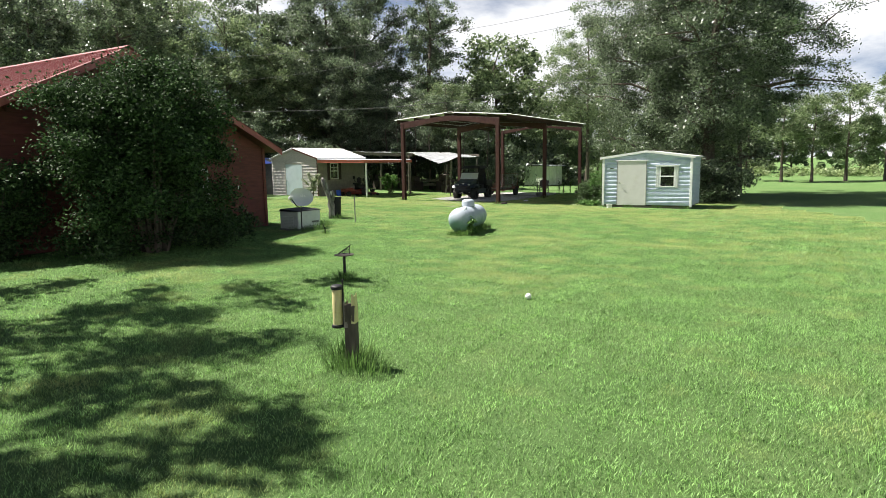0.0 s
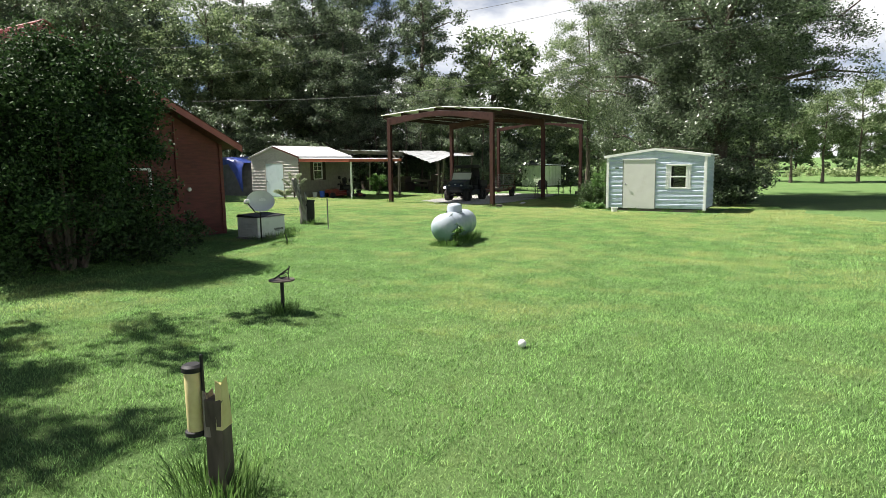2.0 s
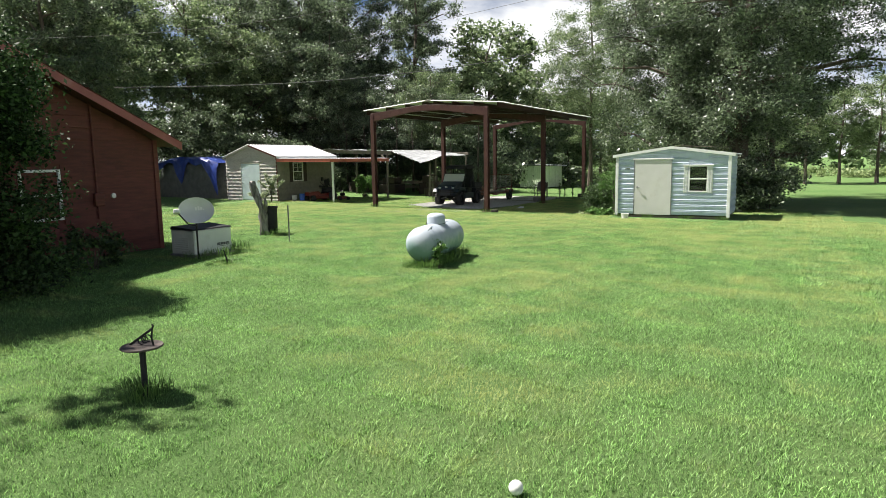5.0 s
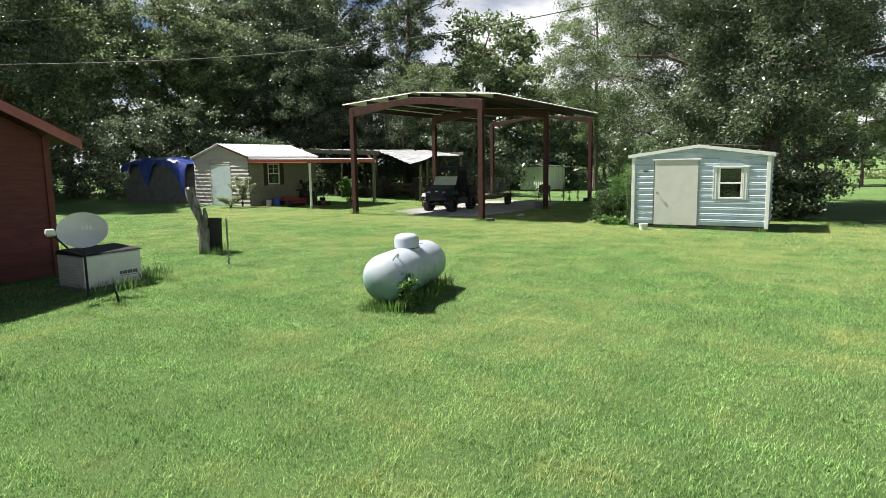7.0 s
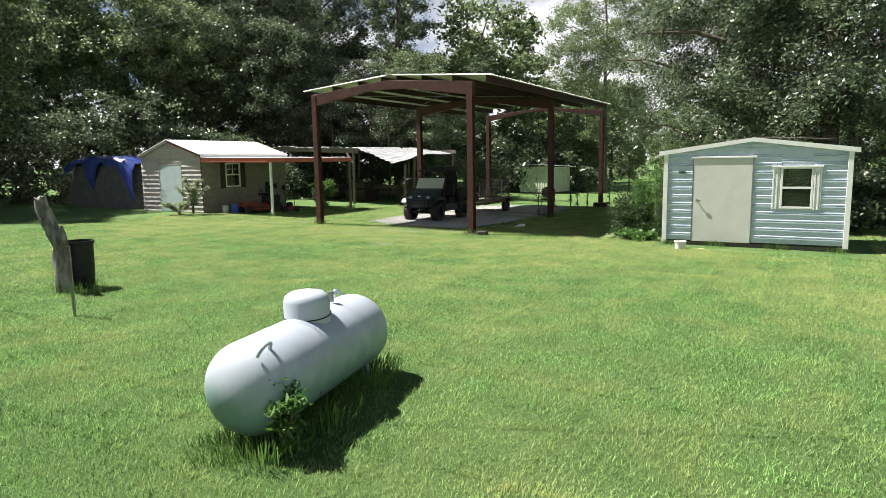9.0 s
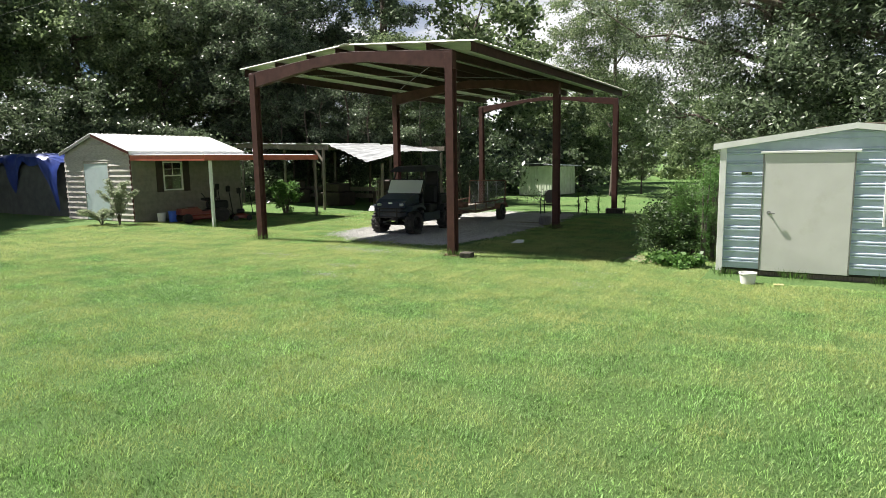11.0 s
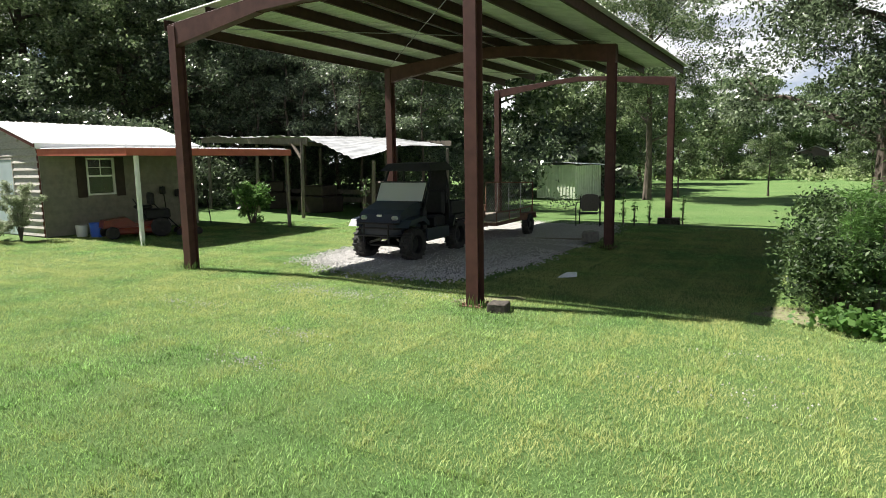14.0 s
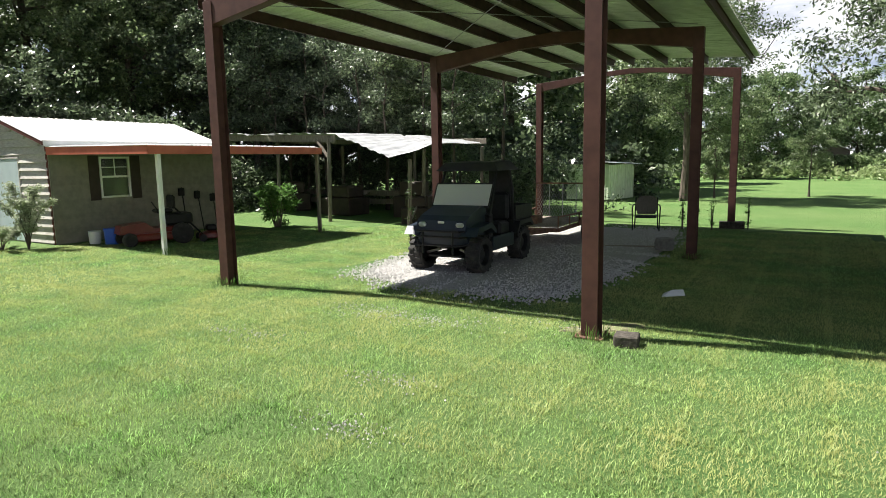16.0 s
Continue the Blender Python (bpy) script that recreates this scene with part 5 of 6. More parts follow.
g = Geo().add([(-0.066, -0.066, 0.45), (-0.02, -0.066, 0.45), (-0.02, 0.06, 0.45), (-0.066, 0.06, 0.45), (-0.064, -0.06, 0.76), (-0.045, -0.05, 0.72), (-0.045, 0.03, 0.75), (-0.062, 0.03, 0.7)],
              [(0, 1, 2, 3), (4, 7, 6, 5), (0, 4, 5, 1), (1, 5, 6, 2), (2, 6, 7, 3), (3, 7, 4, 0)])
part("splinter", g, M_WOODGREY, fp)
bf = thing("bird_feeder", -4.49, 5.27, 20, "yellowed plastic tube feeder with black caps on a post", "bird feeder")
part("tube", Geo().lathe([(0.052, 0.47), (0.055, 0.48), (0.055, 0.86), (0.052, 0.87)], 18), M_YELLOW, bf, smooth=True)
part("cap", Geo().lathe([(0.06, 0.865), (0.068, 0.87), (0.068, 0.9), (0.05, 0.915)], 18), M_BLACK, bf, smooth=True)
part("tray", Geo().lathe([(0.03, 0.43), (0.07, 0.445), (0.07, 0.47), (0.05, 0.475)], 18), M_BLACK, bf, smooth=True)
part("hanger", Geo().box(0.06, 0.075, -0.012, 0.012, 0.44, 0.98, 0.003), M_BLACK, bf)
tuft("tall_grass", -4.36, 5.3, 420, 0.3, 0.32, "long grass round the feeder post", 91)
tuft("tall_grass", -4.1, 5.25, 160, 0.22, 0.3, "long grass round the feeder post", 92)
single("ball", Geo().lathe([(max(0.001, 0.05 * math.sin(math.pi * k / 10)), 0.055 - 0.05 * math.cos(math.pi * k / 10)) for k in range(11)], 18), M_WHITEPLASTIC, -4.0, 9.45, 0, "small white ball lying on the lawn", "ball", smooth=True)

# ---- gravel under the carport ----
rng = np.random.default_rng(5)
outline = []
for k in range(60):
    a = 2 * math.pi * k / 60
    cx, cy, rx, ry = -17.9, 37.7, 2.4, 5.5
    s = 1 + 0.1 * noise.noise((math.cos(a) * 2.2, math.sin(a) * 2.2, 4.4))
    e = 3.4
    outline.append((cx + rx * s * math.copysign(abs(math.cos(a)) ** (2 / e), math.cos(a)), cy + ry * s * math.copysign(abs(math.sin(a)) ** (2 / e), math.sin(a))))
g = Geo()
cxy = (-17.9, 37.7)
rings = (0.0, 0.35, 0.7, 0.92, 1.0)
vs = [(cxy[0], cxy[1], ground_z(*cxy) + 0.035)]
for r in rings[1:]:
    for x, y in outline:
        px, py = cxy[0] + (x - cxy[0]) * r, cxy[1] + (y - cxy[1]) * r
        vs.append((px, py, ground_z(px, py) + (0.035 if r < 1 else -0.01)))
fs = [(0, 1 + k, 1 + (k + 1) % 60) for k in range(60)]
for i in range(3):
    fs += [(1 + i * 60 + k, 1 + (i + 1) * 60 + k, 1 + (i + 1) * 60 + (k + 1) % 60, 1 + i * 60 + (k + 1) % 60) for k in range(60)]
tagged(new("gravel_bed", mesh_of("gravel_bed", g.add(vs, fs), M_GRAVELBED, True)), "grey gravel bed under the carport", "gravel", kind="structure")
tet = [(1, 0, -0.5), (-0.6, 0.8, -0.5), (-0.5, -0.9, -0.4), (0.1, 0.0, 0.75), (0.5, 0.7, 0.2)]
tf = [(0, 2, 1), (0, 3, 2), (1, 2, 3), (0, 1, 4), (0, 4, 3), (1, 3, 4)]
N = 14000
a = rng.uniform(0, 2 * np.pi, N)
rr = np.sqrt(rng.uniform(0, 1, N))
rr = np.where(rng.uniform(size=N) < 0.6, rr, rng.uniform(0.8, 1.06, N))
V, F = [], []
for i in range(N):
    k = int(a[i] / (2 * np.pi) * 60) % 60
    px, py = cxy[0] + (outline[k][0] - cxy[0]) * rr[i], cxy[1] + (outline[k][1] - cxy[1]) * rr[i]
    px, py = px + rng.normal() * 0.12, py + rng.normal() * 0.12
    if py > 38.5 and rng.uniform() < 0.6:
        continue
    s, q = rng.uniform(0.012, 0.03), rng.uniform(0, 6.28)
    b0, zz = len(V), ground_z(px, py) + 0.035
    for x, y, z in tet:
        V.append((px + s * (x * math.cos(q) - y * math.sin(q)), py + s * (x * math.sin(q) + y * math.cos(q)), zz + s * z))
    F += [(b0 + u, b0 + v, b0 + w_) for u, v, w_ in tf]
for sx, sy, sr, count in [(-17.8, 30.6, 0.28, 260), (-16.8, 30.65, 0.26, 240), (-15.67, 27.44, 0.16, 130), (-18.5, 28.95, 0.2, 110), (-16.0, 28.45, 0.16, 90), (-15.7, 31.45, 0.4, 140), (-11.2, 28.95, 0.3, 70), (-11.2, 30.2, 0.2, 30)]:
    for _ in range(count):
        px, py, s, q = sx + rng.normal() * sr * 1.5, sy + rng.normal() * sr * 0.7, rng.uniform(0.006, 0.013), rng.uniform(0, 6.28)
        b0, zz = len(V), ground_z(px, py) + rng.uniform(0.01, 0.03)
        for x, y, z in tet:
            V.append((px + s * (x * math.cos(q) - y * math.sin(q)), py + s * (x * math.sin(q) + y * math.cos(q)), zz + s * z))
        F += [(b0 + u, b0 + v, b0 + w_) for u, v, w_ in tf]
me = bpy.data.meshes.new("gravel_stones")
me.from_pydata(V, [], F)
me.materials.append(M_STONE)
tagged(new("gravel_stones", me), "loose grey gravel stones", "gravel", kind="stuff")


# ---- utility vehicle ----
def wheel(parent, x, y, r=0.33, w=0.26):
    m = pose(x, y, r, 0, 90, 0)
    g = Geo().lathe([(0.6 * r, -w / 2 + 0.02), (0.86 * r, -w / 2), (0.97 * r, -w / 2 + 0.05), (r * 0.985, 0), (0.97 * r, w / 2 - 0.05), (0.86 * r, w / 2), (0.6 * r, w / 2 - 0.02), (0.58 * r, 0)], 26)
    for k in range(18):
        for side in (-1, 1):
            a = 2 * math.pi * (k + 0.25 * side) / 18
            g.box(-0.022, 0.022, side * 0.01, side * (w / 2 - 0.01), 0.93 * r, 1.035 * r, 0.006, Matrix.Rotation(a, 4, "Z") @ Matrix.Rotation(radians(90), 4, "Y") @ Matrix.Rotation(radians(90), 4, "Z"))
    wh = part("wheel", Geo().lathe([(0.05, -0.06), (0.09, -0.07), (0.1, 0.07), (0.05, 0.08)], 14), M_BLACK, parent, at=m, smooth=True)
    part("tyre", g, M_RUBBER, wh, "knobbly black tyre")
    s = 1 if x > 0 else -1
    g = Geo().lathe([(0.57 * r, -w / 2 + 0.03), (0.6 * r, -w / 2 + 0.03), (0.6 * r, w / 2 - 0.03), (0.57 * r, w / 2 - 0.03), (0.52 * r, 0.02), (0.2 * r, 0.04), (0.15 * r, -0.02)], 20)
    part("rim", g, M_BLACK, wh, smooth=True)
    return wh


utv = thing("utility_vehicle", -18.52, 34.95, 2, "dark navy utility vehicle with a canopy parked on gravel", "utility vehicle")
for x, y in ((-0.58, -0.98), (0.58, -0.98), (-0.58, 0.95), (0.58, 0.95)):
    wheel(utv, x, y, 0.35, 0.28)
g = Geo().prism([(-1.28, 0.62), (-1.36, 0.82), (-1.3, 0.98), (-1.16, 1.06), (-0.66, 1.21), (-0.5, 1.2), (-0.5, 0.55), (-1.2, 0.5)], "x", -0.5, 0.5)
part("hood", g, M_NAVY, utv, "glossy navy hood")
part("tub", Geo().box(-0.62, 0.62, -0.5, 0.5, 0.34, 0.58, 0.03), M_BLACK, utv)
part("dashboard", Geo().box(-0.6, 0.6, -0.52, -0.38, 0.58, 1.06, 0.03), M_BLACK, utv)
for s in (-1, 1):
    part("front_fender", Geo().prism([(-1.4, 0.72), (-1.28, 0.86), (-0.75, 0.92), (-0.55, 0.78), (-0.55, 0.7), (-0.78, 0.82), (-1.25, 0.78)], "x", s * 0.42, s * 0.74), M_NAVY, utv)
    part("rear_fender", Geo().prism([(0.5, 0.6), (0.62, 0.82), (1.25, 0.84), (1.4, 0.7), (1.36, 0.66), (1.2, 0.76), (0.66, 0.74), (0.55, 0.58)], "x", s * 0.42, s * 0.74), M_BLACK, utv)
    part("headlight", Geo().box(s * 0.38 - 0.08, s * 0.38 + 0.08, -1.37, -1.3, 0.86, 0.95, 0.03), M_SCREEN, utv, "clear headlamp")
    part("side_sill", Geo().box(s * 0.6, s * 0.66, -0.5, 0.5, 0.36, 0.62, 0.02), M_NAVY, utv)
    part("seat_base", Geo().box(s * 0.3 - 0.27, s * 0.3 + 0.27, 0.02, 0.5, 0.58, 0.85, 0.05), M_BLACK, utv)
    part("seat_back", Geo().box(s * 0.3 - 0.25, s * 0.3 + 0.25, 0.42, 0.54, 0.85, 1.4, 0.05), M_BLACK, utv)
    part("cage_bar", Geo().tube([(s * 0.6, -0.55, 1.0), (s * 0.57, -0.28, 1.5), (s * 0.54, -0.1, 1.86), (s * 0.54, 0.52, 1.88), (s * 0.58, 0.6, 1.5), (s * 0.6, 0.6, 0.6)], 0.026, 8), M_BLACK, utv)
    part("suspension_arm", Geo().beam((s * 0.2, -0.98, 0.42), (s * 0.5, -0.98, 0.34), 0.05, 0.05), M_STEEL, utv)
part("canopy", Geo().add([(-0.66, -0.3, 1.84), (0.66, -0.3, 1.84), (0.66, 0.75, 1.84), (-0.66, 0.75, 1.84), (-0.52, -0.16, 2.0), (0.52, -0.16, 2.0), (0.52, 0.64, 2.03), (-0.52, 0.64, 2.03)],
                         [(0, 3, 2, 1), (0, 1, 5, 4), (1, 2, 6, 5), (2, 3, 7, 6), (3, 0, 4, 7), (4, 5, 6, 7)]), M_BLACK, utv, "dark fabric canopy roof")
wsm = Matrix.Translation((0, -0.57, 1.2)) @ Matrix.Rotation(radians(-28), 4, "X")
part("windscreen", Geo().box(-0.58, 0.58, -0.004, 0.004, 0.0, 0.44, 0.0, wsm), M_SCREEN, utv, "dusty half-height windscreen").visible_shadow = False
g = Geo()
for x0, x1, z0, z1 in [(-0.6, 0.6, 0.44, 0.47), (-0.6, 0.6, -0.03, 0.0), (-0.605, -0.58, 0, 0.44), (0.58, 0.605, 0, 0.44)]:
    g.box(x0, x1, -0.012, 0.012, z0, z1, 0.004, wsm)
part("windscreen_frame", g, M_BLACK, utv)
part("steering_wheel", Geo().tube([(-0.3 + 0.17 * math.cos(q), -0.2 + 0.08 * math.sin(q), 1.1 + 0.15 * math.sin(q)) for q in [k * math.pi / 8 for k in range(17)]], 0.014, 6), M_BLACK, utv)
g = Geo()
g.box(-0.62, 0.62, 0.64, 1.55, 0.8, 0.84, 0.01)
for x0, x1, y0, y1 in [(-0.64, -0.6, 0.64, 1.55), (0.6, 0.64, 0.64, 1.55), (-0.6, 0.6, 0.64, 0.68), (-0.6, 0.6, 1.51, 1.55)]:
    g.box(x0, x1, y0, y1, 0.842, 1.12, 0.01)
part("cargo_bed", g, M_BLACK, utv)
g = Geo()
for z in (0.55, 0.7, 0.8):
    g.tube([(-0.5, -1.3, z), (-0.42, -1.46, z), (0.42, -1.46, z), (0.5, -1.3, z)], 0.022, 7)
for x in (-0.3, 0.3):
    g.tube([(x, -1.46, 0.4), (x, -1.47, 0.6), (x, -1.46, 0.82)], 0.02, 7)
part("bumper", g, M_BLACK, utv, "tubular steel front guard")
part("rear_panel", Geo().box(0.08, 0.56, 0.56, 0.6, 1.1, 1.86, 0.02), M_BLACK, utv)
part("badge", Geo().box(-0.06, 0.06, -1.345, -1.315, 0.93, 0.97, 0.005), M_SIL, utv)
part("axle", Geo().beam((-0.5, 0.95, 0.34), (0.5, 0.95, 0.34), 0.09, 0.09), M_BLACK, utv)
part("skid_plate", Geo().box(-0.35, 0.35, -1.2, 1.3, 0.3, 0.34, 0.01), M_BLACK, utv)

# ---- trailer with a mesh gate ----
tr = thing("utility_trailer", -18.55, 38.9, 2, "rusty flat utility trailer with a wire mesh gate", "trailer")
g = Geo()
for a_, c_ in [((-0.75, -1.3, 0.45), (-0.75, 1.3, 0.45)), ((0.75, -1.3, 0.45), (0.75, 1.3, 0.45)), ((-0.75, -1.3, 0.45), (0.75, -1.3, 0.45)), ((-0.75, 1.3, 0.45), (0.75, 1.3, 0.45)), ((0, -2.3, 0.42), (-0.5, -1.3, 0.43)), ((0, -2.3, 0.42), (0.5, -1.3, 0.43))]:
    g.beam(a_, c_, 0.06, 0.09)
part("frame", g, M_RUST, tr)
for k in range(9):
    part("deck_plank", Geo().box(-0.72 + k * 0.162, -0.72 + k * 0.162 + 0.152, -1.27, 1.27, 0.5, 0.535, 0.006), M_WOODGREY, tr)
for s in (-1, 1):
    wheel(tr, s * 0.9, 0.55, 0.29, 0.18)
    part("mudguard", Geo().prism([(0.15, 0.45), (0.25, 0.62), (0.85, 0.62), (0.95, 0.45), (0.92, 0.45), (0.83, 0.6), (0.27, 0.6), (0.18, 0.45)], "x", s * 0.8, s * 1.02), M_RUST, tr)
    g = Geo().tube([(s * 0.74, -1.25, 0.75), (s * 0.74, 0.1, 0.72), (s * 0.74, 1.25, 0.75)], 0.02, 6)
    for y in (-1.25, -0.4, 0.4, 1.25):
        g.beam((s * 0.74, y, 0.48), (s * 0.74, y, 0.75), 0.03, 0.03)
    part("side_rail", g, M_RUST, tr)
gate = part("gate", Geo().tube([(-0.74, 1.33, 0.52), (-0.74, 1.36, 1.42), (0.74, 1.36, 1.42), (0.74, 1.33, 0.52)], 0.022, 7), M_RUST, tr, "standing ramp gate of wire mesh")
g = Geo()
for k in range(3):
    x = -0.37 + 0.37 * k
    g.tube([(x, 1.33, 0.52), (x, 1.36, 1.42)], 0.013, 5)
for k in range(-14, 30):
    for d in (-1, 1):
        x0 = -0.74 + k * 0.07
        pts = []
        for zz in (0.52, 1.42):
            pts.append((x0 + (d * (zz - 0.52) * 0.55 if d > 0 else 0.5 - (zz - 0.52) * 0.55), zz))
        (xa, za), (xb, zb) = pts
        t0, t1 = 0.0, 1.0
        for lim, sg in ((-0.74, 1), (0.74, -1)):
            da, db = sg * (xa - lim), sg * (xb - lim)
            if da < 0 and db < 0:
                t0, t1 = 1, 0
            elif da < 0:
                t0 = max(t0, da / (da - db))
            elif db < 0:
                t1 = min(t1, da / (da - db))
        if t1 - t0 > 0.03:
            g.tube([(xa + (xb - xa) * t, 1.335 + 0.025 * (za + (zb - za) * t - 0.52) / 0.9, za + (zb - za) * t) for t in (t0, t1)], 0.004, 3, False)
part("mesh", g, M_STEEL, gate)
part("tool_box", Geo().box(-0.5, 0.1, -0.9, -0.5, 0.537, 0.72, 0.02), M_RUST, tr)

# ---- chair ----
ch = thing("patio_chair", -16.95, 42.7, 192, "dark metal patio chair with a taupe sling back", "chair")
part("seat", Geo().box(-0.29, 0.29, -0.25, 0.28, 0.4, 0.45, 0.025), M_BLACK, ch, "black padded seat")
bw = [(-0.24, 0.0), (0.24, 0.0), (0.29, 0.12), (0.3, 0.36), (0.24, 0.5), (0.12, 0.54), (-0.12, 0.54), (-0.24, 0.5), (-0.3, 0.36), (-0.29, 0.12)]
g = Geo().prism(bw, "y", -0.02, 0.02)
tilt = Matrix.Translation((0, -0.27, 0.47)) @ Matrix.Rotation(radians(14), 4, "X")
g.v = [tuple(tilt @ Vector(p)) for p in g.v]
part("backrest", g, M_FABRIC, ch)
for s in (-1, 1):
    arc = [(s * 0.31, -0.34, 0.74), (s * 0.35, -0.2, 0.76), (s * 0.37, 0.05, 0.75), (s * 0.38, 0.2, 0.7), (s * 0.38, 0.28, 0.58), (s * 0.37, 0.3, 0.4), (s * 0.36, 0.32, 0.0)]
    part("arm", Geo().tube(arc, 0.018, 8), M_BLACK, ch)
    part("leg", Geo().tube([(s * 0.3, -0.4, 0.95), (s * 0.31, -0.27, 0.44), (s * 0.33, -0.38, 0.0)], 0.018, 8), M_BLACK, ch)

# ---- pale green sheet-metal shed ----
gs = thing("garden_shed", -21.6, 55.0, -12, "small pale green ribbed sheet-metal shed", "shed", z=0.0)
GW, GD, GHH = 2.35, 2.7, 1.82


def upright_sheet(u0, u1, z0, z1, along, off, sgn):
    prof = ribbed(u1 - u0, 0.2, 0.025, False)
    pt = (lambda u, h, z: (u0 + u, off - h * sgn, z)) if along == "x" else (lambda u, h, z: (off + h * sgn, u0 + u, z))
    n = len(prof)
    g = Geo().add([pt(u, h, z0) for u, h in prof] + [pt(u, h, z1) for u, h in prof], [(i, i + 1, n + i + 1, n + i) for i in range(n - 1)])
    return g


for k in range(3):
    part("wall_sheet", upright_sheet(-GW + k * 0.784, -GW + k * 0.784 + 0.78, 0, GHH - 0.05, "x", 0, 1), M_GREENSHED, gs)
for k in range(3):
    part("wall_sheet", upright_sheet(k * 0.9, k * 0.9 + 0.896, 0, GHH - 0.1, "y", 0, 1), M_GREENSHED, gs)
part("back_wall", Geo().box(-GW, 0, GD, GD + 0.03, 0, GHH - 0.2), M_GREENSHED, gs)
part("side_wall", Geo().box(-GW, -GW + 0.03, 0.01, GD, 0, GHH - 0.1), M_GREENSHED, gs)
prof = [(u - GW - 0.35, -0.35, h + GHH + 0.1 * math.sin((u / 3.1) * math.pi)) for u, h in ribbed(3.1, 0.2, 0.02, False)]
part("roof", Geo().sheet(prof, (0, 0, 0), (0, GD + 0.6, -0.1)), M_WHITESHEET, gs)
part("door_latch", Geo().box(-1.15, -1.05, -0.05, -0.026, 0.95, 1.0, 0.005), M_STEEL, gs)

# ---- open pole shed behind the workshop ----
ps = thing("pole_shed", -28.0, 41.0, 0, "leaning old pole shed with weathered roof sheets", "shed", z=0.05)
for x, y, h in [(1.0, -0.45, 2.85), (-2.4, 0.6, 2.8), (-6.0, 1.2, 2.95), (3.6, 1.4, 2.4), (4.6, -1.0, 2.05), (-2.4, 4.4, 2.7), (1.4, 4.2, 2.75), (-6.0, 5.0, 2.8), (4.4, 4.2, 2.5)]:
    g = Geo().beam((x, y, -0.1), (x + 0.06, y + 0.03, h), 0.11, 0.11, 0.01)
    part("pole", g, M_WOODGREY, ps)
part("front_beam", Geo().beam((-6.3, 1.2, 3.1), (1.4, -0.5, 2.78), 0.07, 0.24, 0.006), M_WOODGREY, ps)
part("back_beam", Geo().beam((-6.3, 5.0, 3.0), (4.6, 4.3, 2.7), 0.07, 0.2, 0.006), M_WOODGREY, ps)
part("brace", Geo().beam((1.0, -0.45, 2.2), (0.4, -0.3, 2.8), 0.06, 0.09), M_WOODGREY, ps)
part("brace", Geo().beam((3.6, 1.4, 0.9), (4.4, -0.6, 0.2), 0.05, 0.09), M_WOODGREY, ps)


def loose_sheet(c00, c10, c11, c01, ribs=7):
    """A buckled ribbed sheet between four corners."""
    c00, c10, c11, c01 = map(Vector, (c00, c10, c11, c01))
    nu, nv = ribs * 4, 5
    g, vs = Geo(), []
    for j in range(nv + 1):
        for i in range(nu + 1):
            u, v = i / nu, j / nv
            p = c00.lerp(c10, u).lerp(c01.lerp(c11, u), v)
            p.z += (0.03 if i % 4 in (1, 2) else 0) + 0.07 * noise.noise((p.x * 0.9, p.y * 0.9, 1.7))
            vs.append(p)
    return g.add(vs, [(j * (nu + 1) + i, j * (nu + 1) + i + 1, (j + 1) * (nu + 1) + i + 1, (j + 1) * (nu + 1) + i) for j in range(nv) for i in range(nu)])


SHEETS = [((1.35, -0.5, 2.93), (4.6, -2.0, 2.1), (4.75, 0.5, 2.55), (1.6, 3.0, 3.02)), ((1.7, 3.1, 3.0), (4.8, 0.5, 2.5), (5.3, 2.6, 2.6), (2.0, 4.9, 2.9)),
          ((-6.4, 1.0, 3.22), (-2.6, 0.2, 3.08), (-2.4, 4.8, 2.95), (-6.3, 5.2, 3.12)), ((-2.55, 0.2, 3.1), (1.3, -0.6, 2.94), (1.5, 4.6, 2.85), (-2.4, 4.9, 2.97))]
for c in SHEETS:
    part("roof_sheet", loose_sheet(*c), M_RUSTSHEET, ps)
for z in (0.35, 0.7):
    part("wall_board", Geo().beam((-6.0, 5.05, z), (4.5, 4.3, z), 0.03, 0.22, 0.004), M_WOODGREY, ps)
for x, y, w_, d_, h in [(-0.5, 2.2, 1.5, 1.2, 1.1), (2.4, 2.6, 1.3, 1.0, 1.3), (-4.0, 3.0, 1.8, 1.2, 1.2), (3.9, 0.4, 0.9, 0.6, 0.9)]:
    single("scrap_crate", Geo().box(-w_ / 2, w_ / 2, -d_ / 2, d_ / 2, 0, h * 0.6, 0.04).box(-w_ / 3, w_ / 2.4, -d_ / 2.5, d_ / 3, h * 0.6, h, 0.06), M_SHUTTER, -28.0 + x, 41.0 + y, x * 9, "dark weathered crate under the pole shed", "crate")

# ---- covered heap with a blue tarp ----
tp = thing("covered_heap", -37.5, 34.6, 0, "tall heap under a grey cover and a blue tarp", "tarpaulin")
g, vs = Geo(), []
nu, nv = 40, 10
for j in range(nv + 1):
    for i in range(nu):
        a_ = 2 * math.pi * i / nu
        t = j / nv
        e = 3
        rx, ry = 3.85 * (1 - 0.2 * t ** 3), 1.75 * (1 - 0.14 * t ** 3)
        if j == nv:
            rx, ry = rx * 0.72, ry * 0.6
        s = 1 + 0.05 * noise.noise((math.cos(a_) * 4, math.sin(a_) * 4, t * 2))
        vs.append((rx * s * math.copysign(abs(math.cos(a_)) ** (2 / e), math.cos(a_)), ry * s * math.copysign(abs(math.sin(a_)) ** (2 / e), math.sin(a_)), -0.05 + 2.45 * t + (0.12 if j == nv else 0) + (0.12 * noise.noise((math.cos(a_) * 2, math.sin(a_) * 2, 7)) if j else 0)))
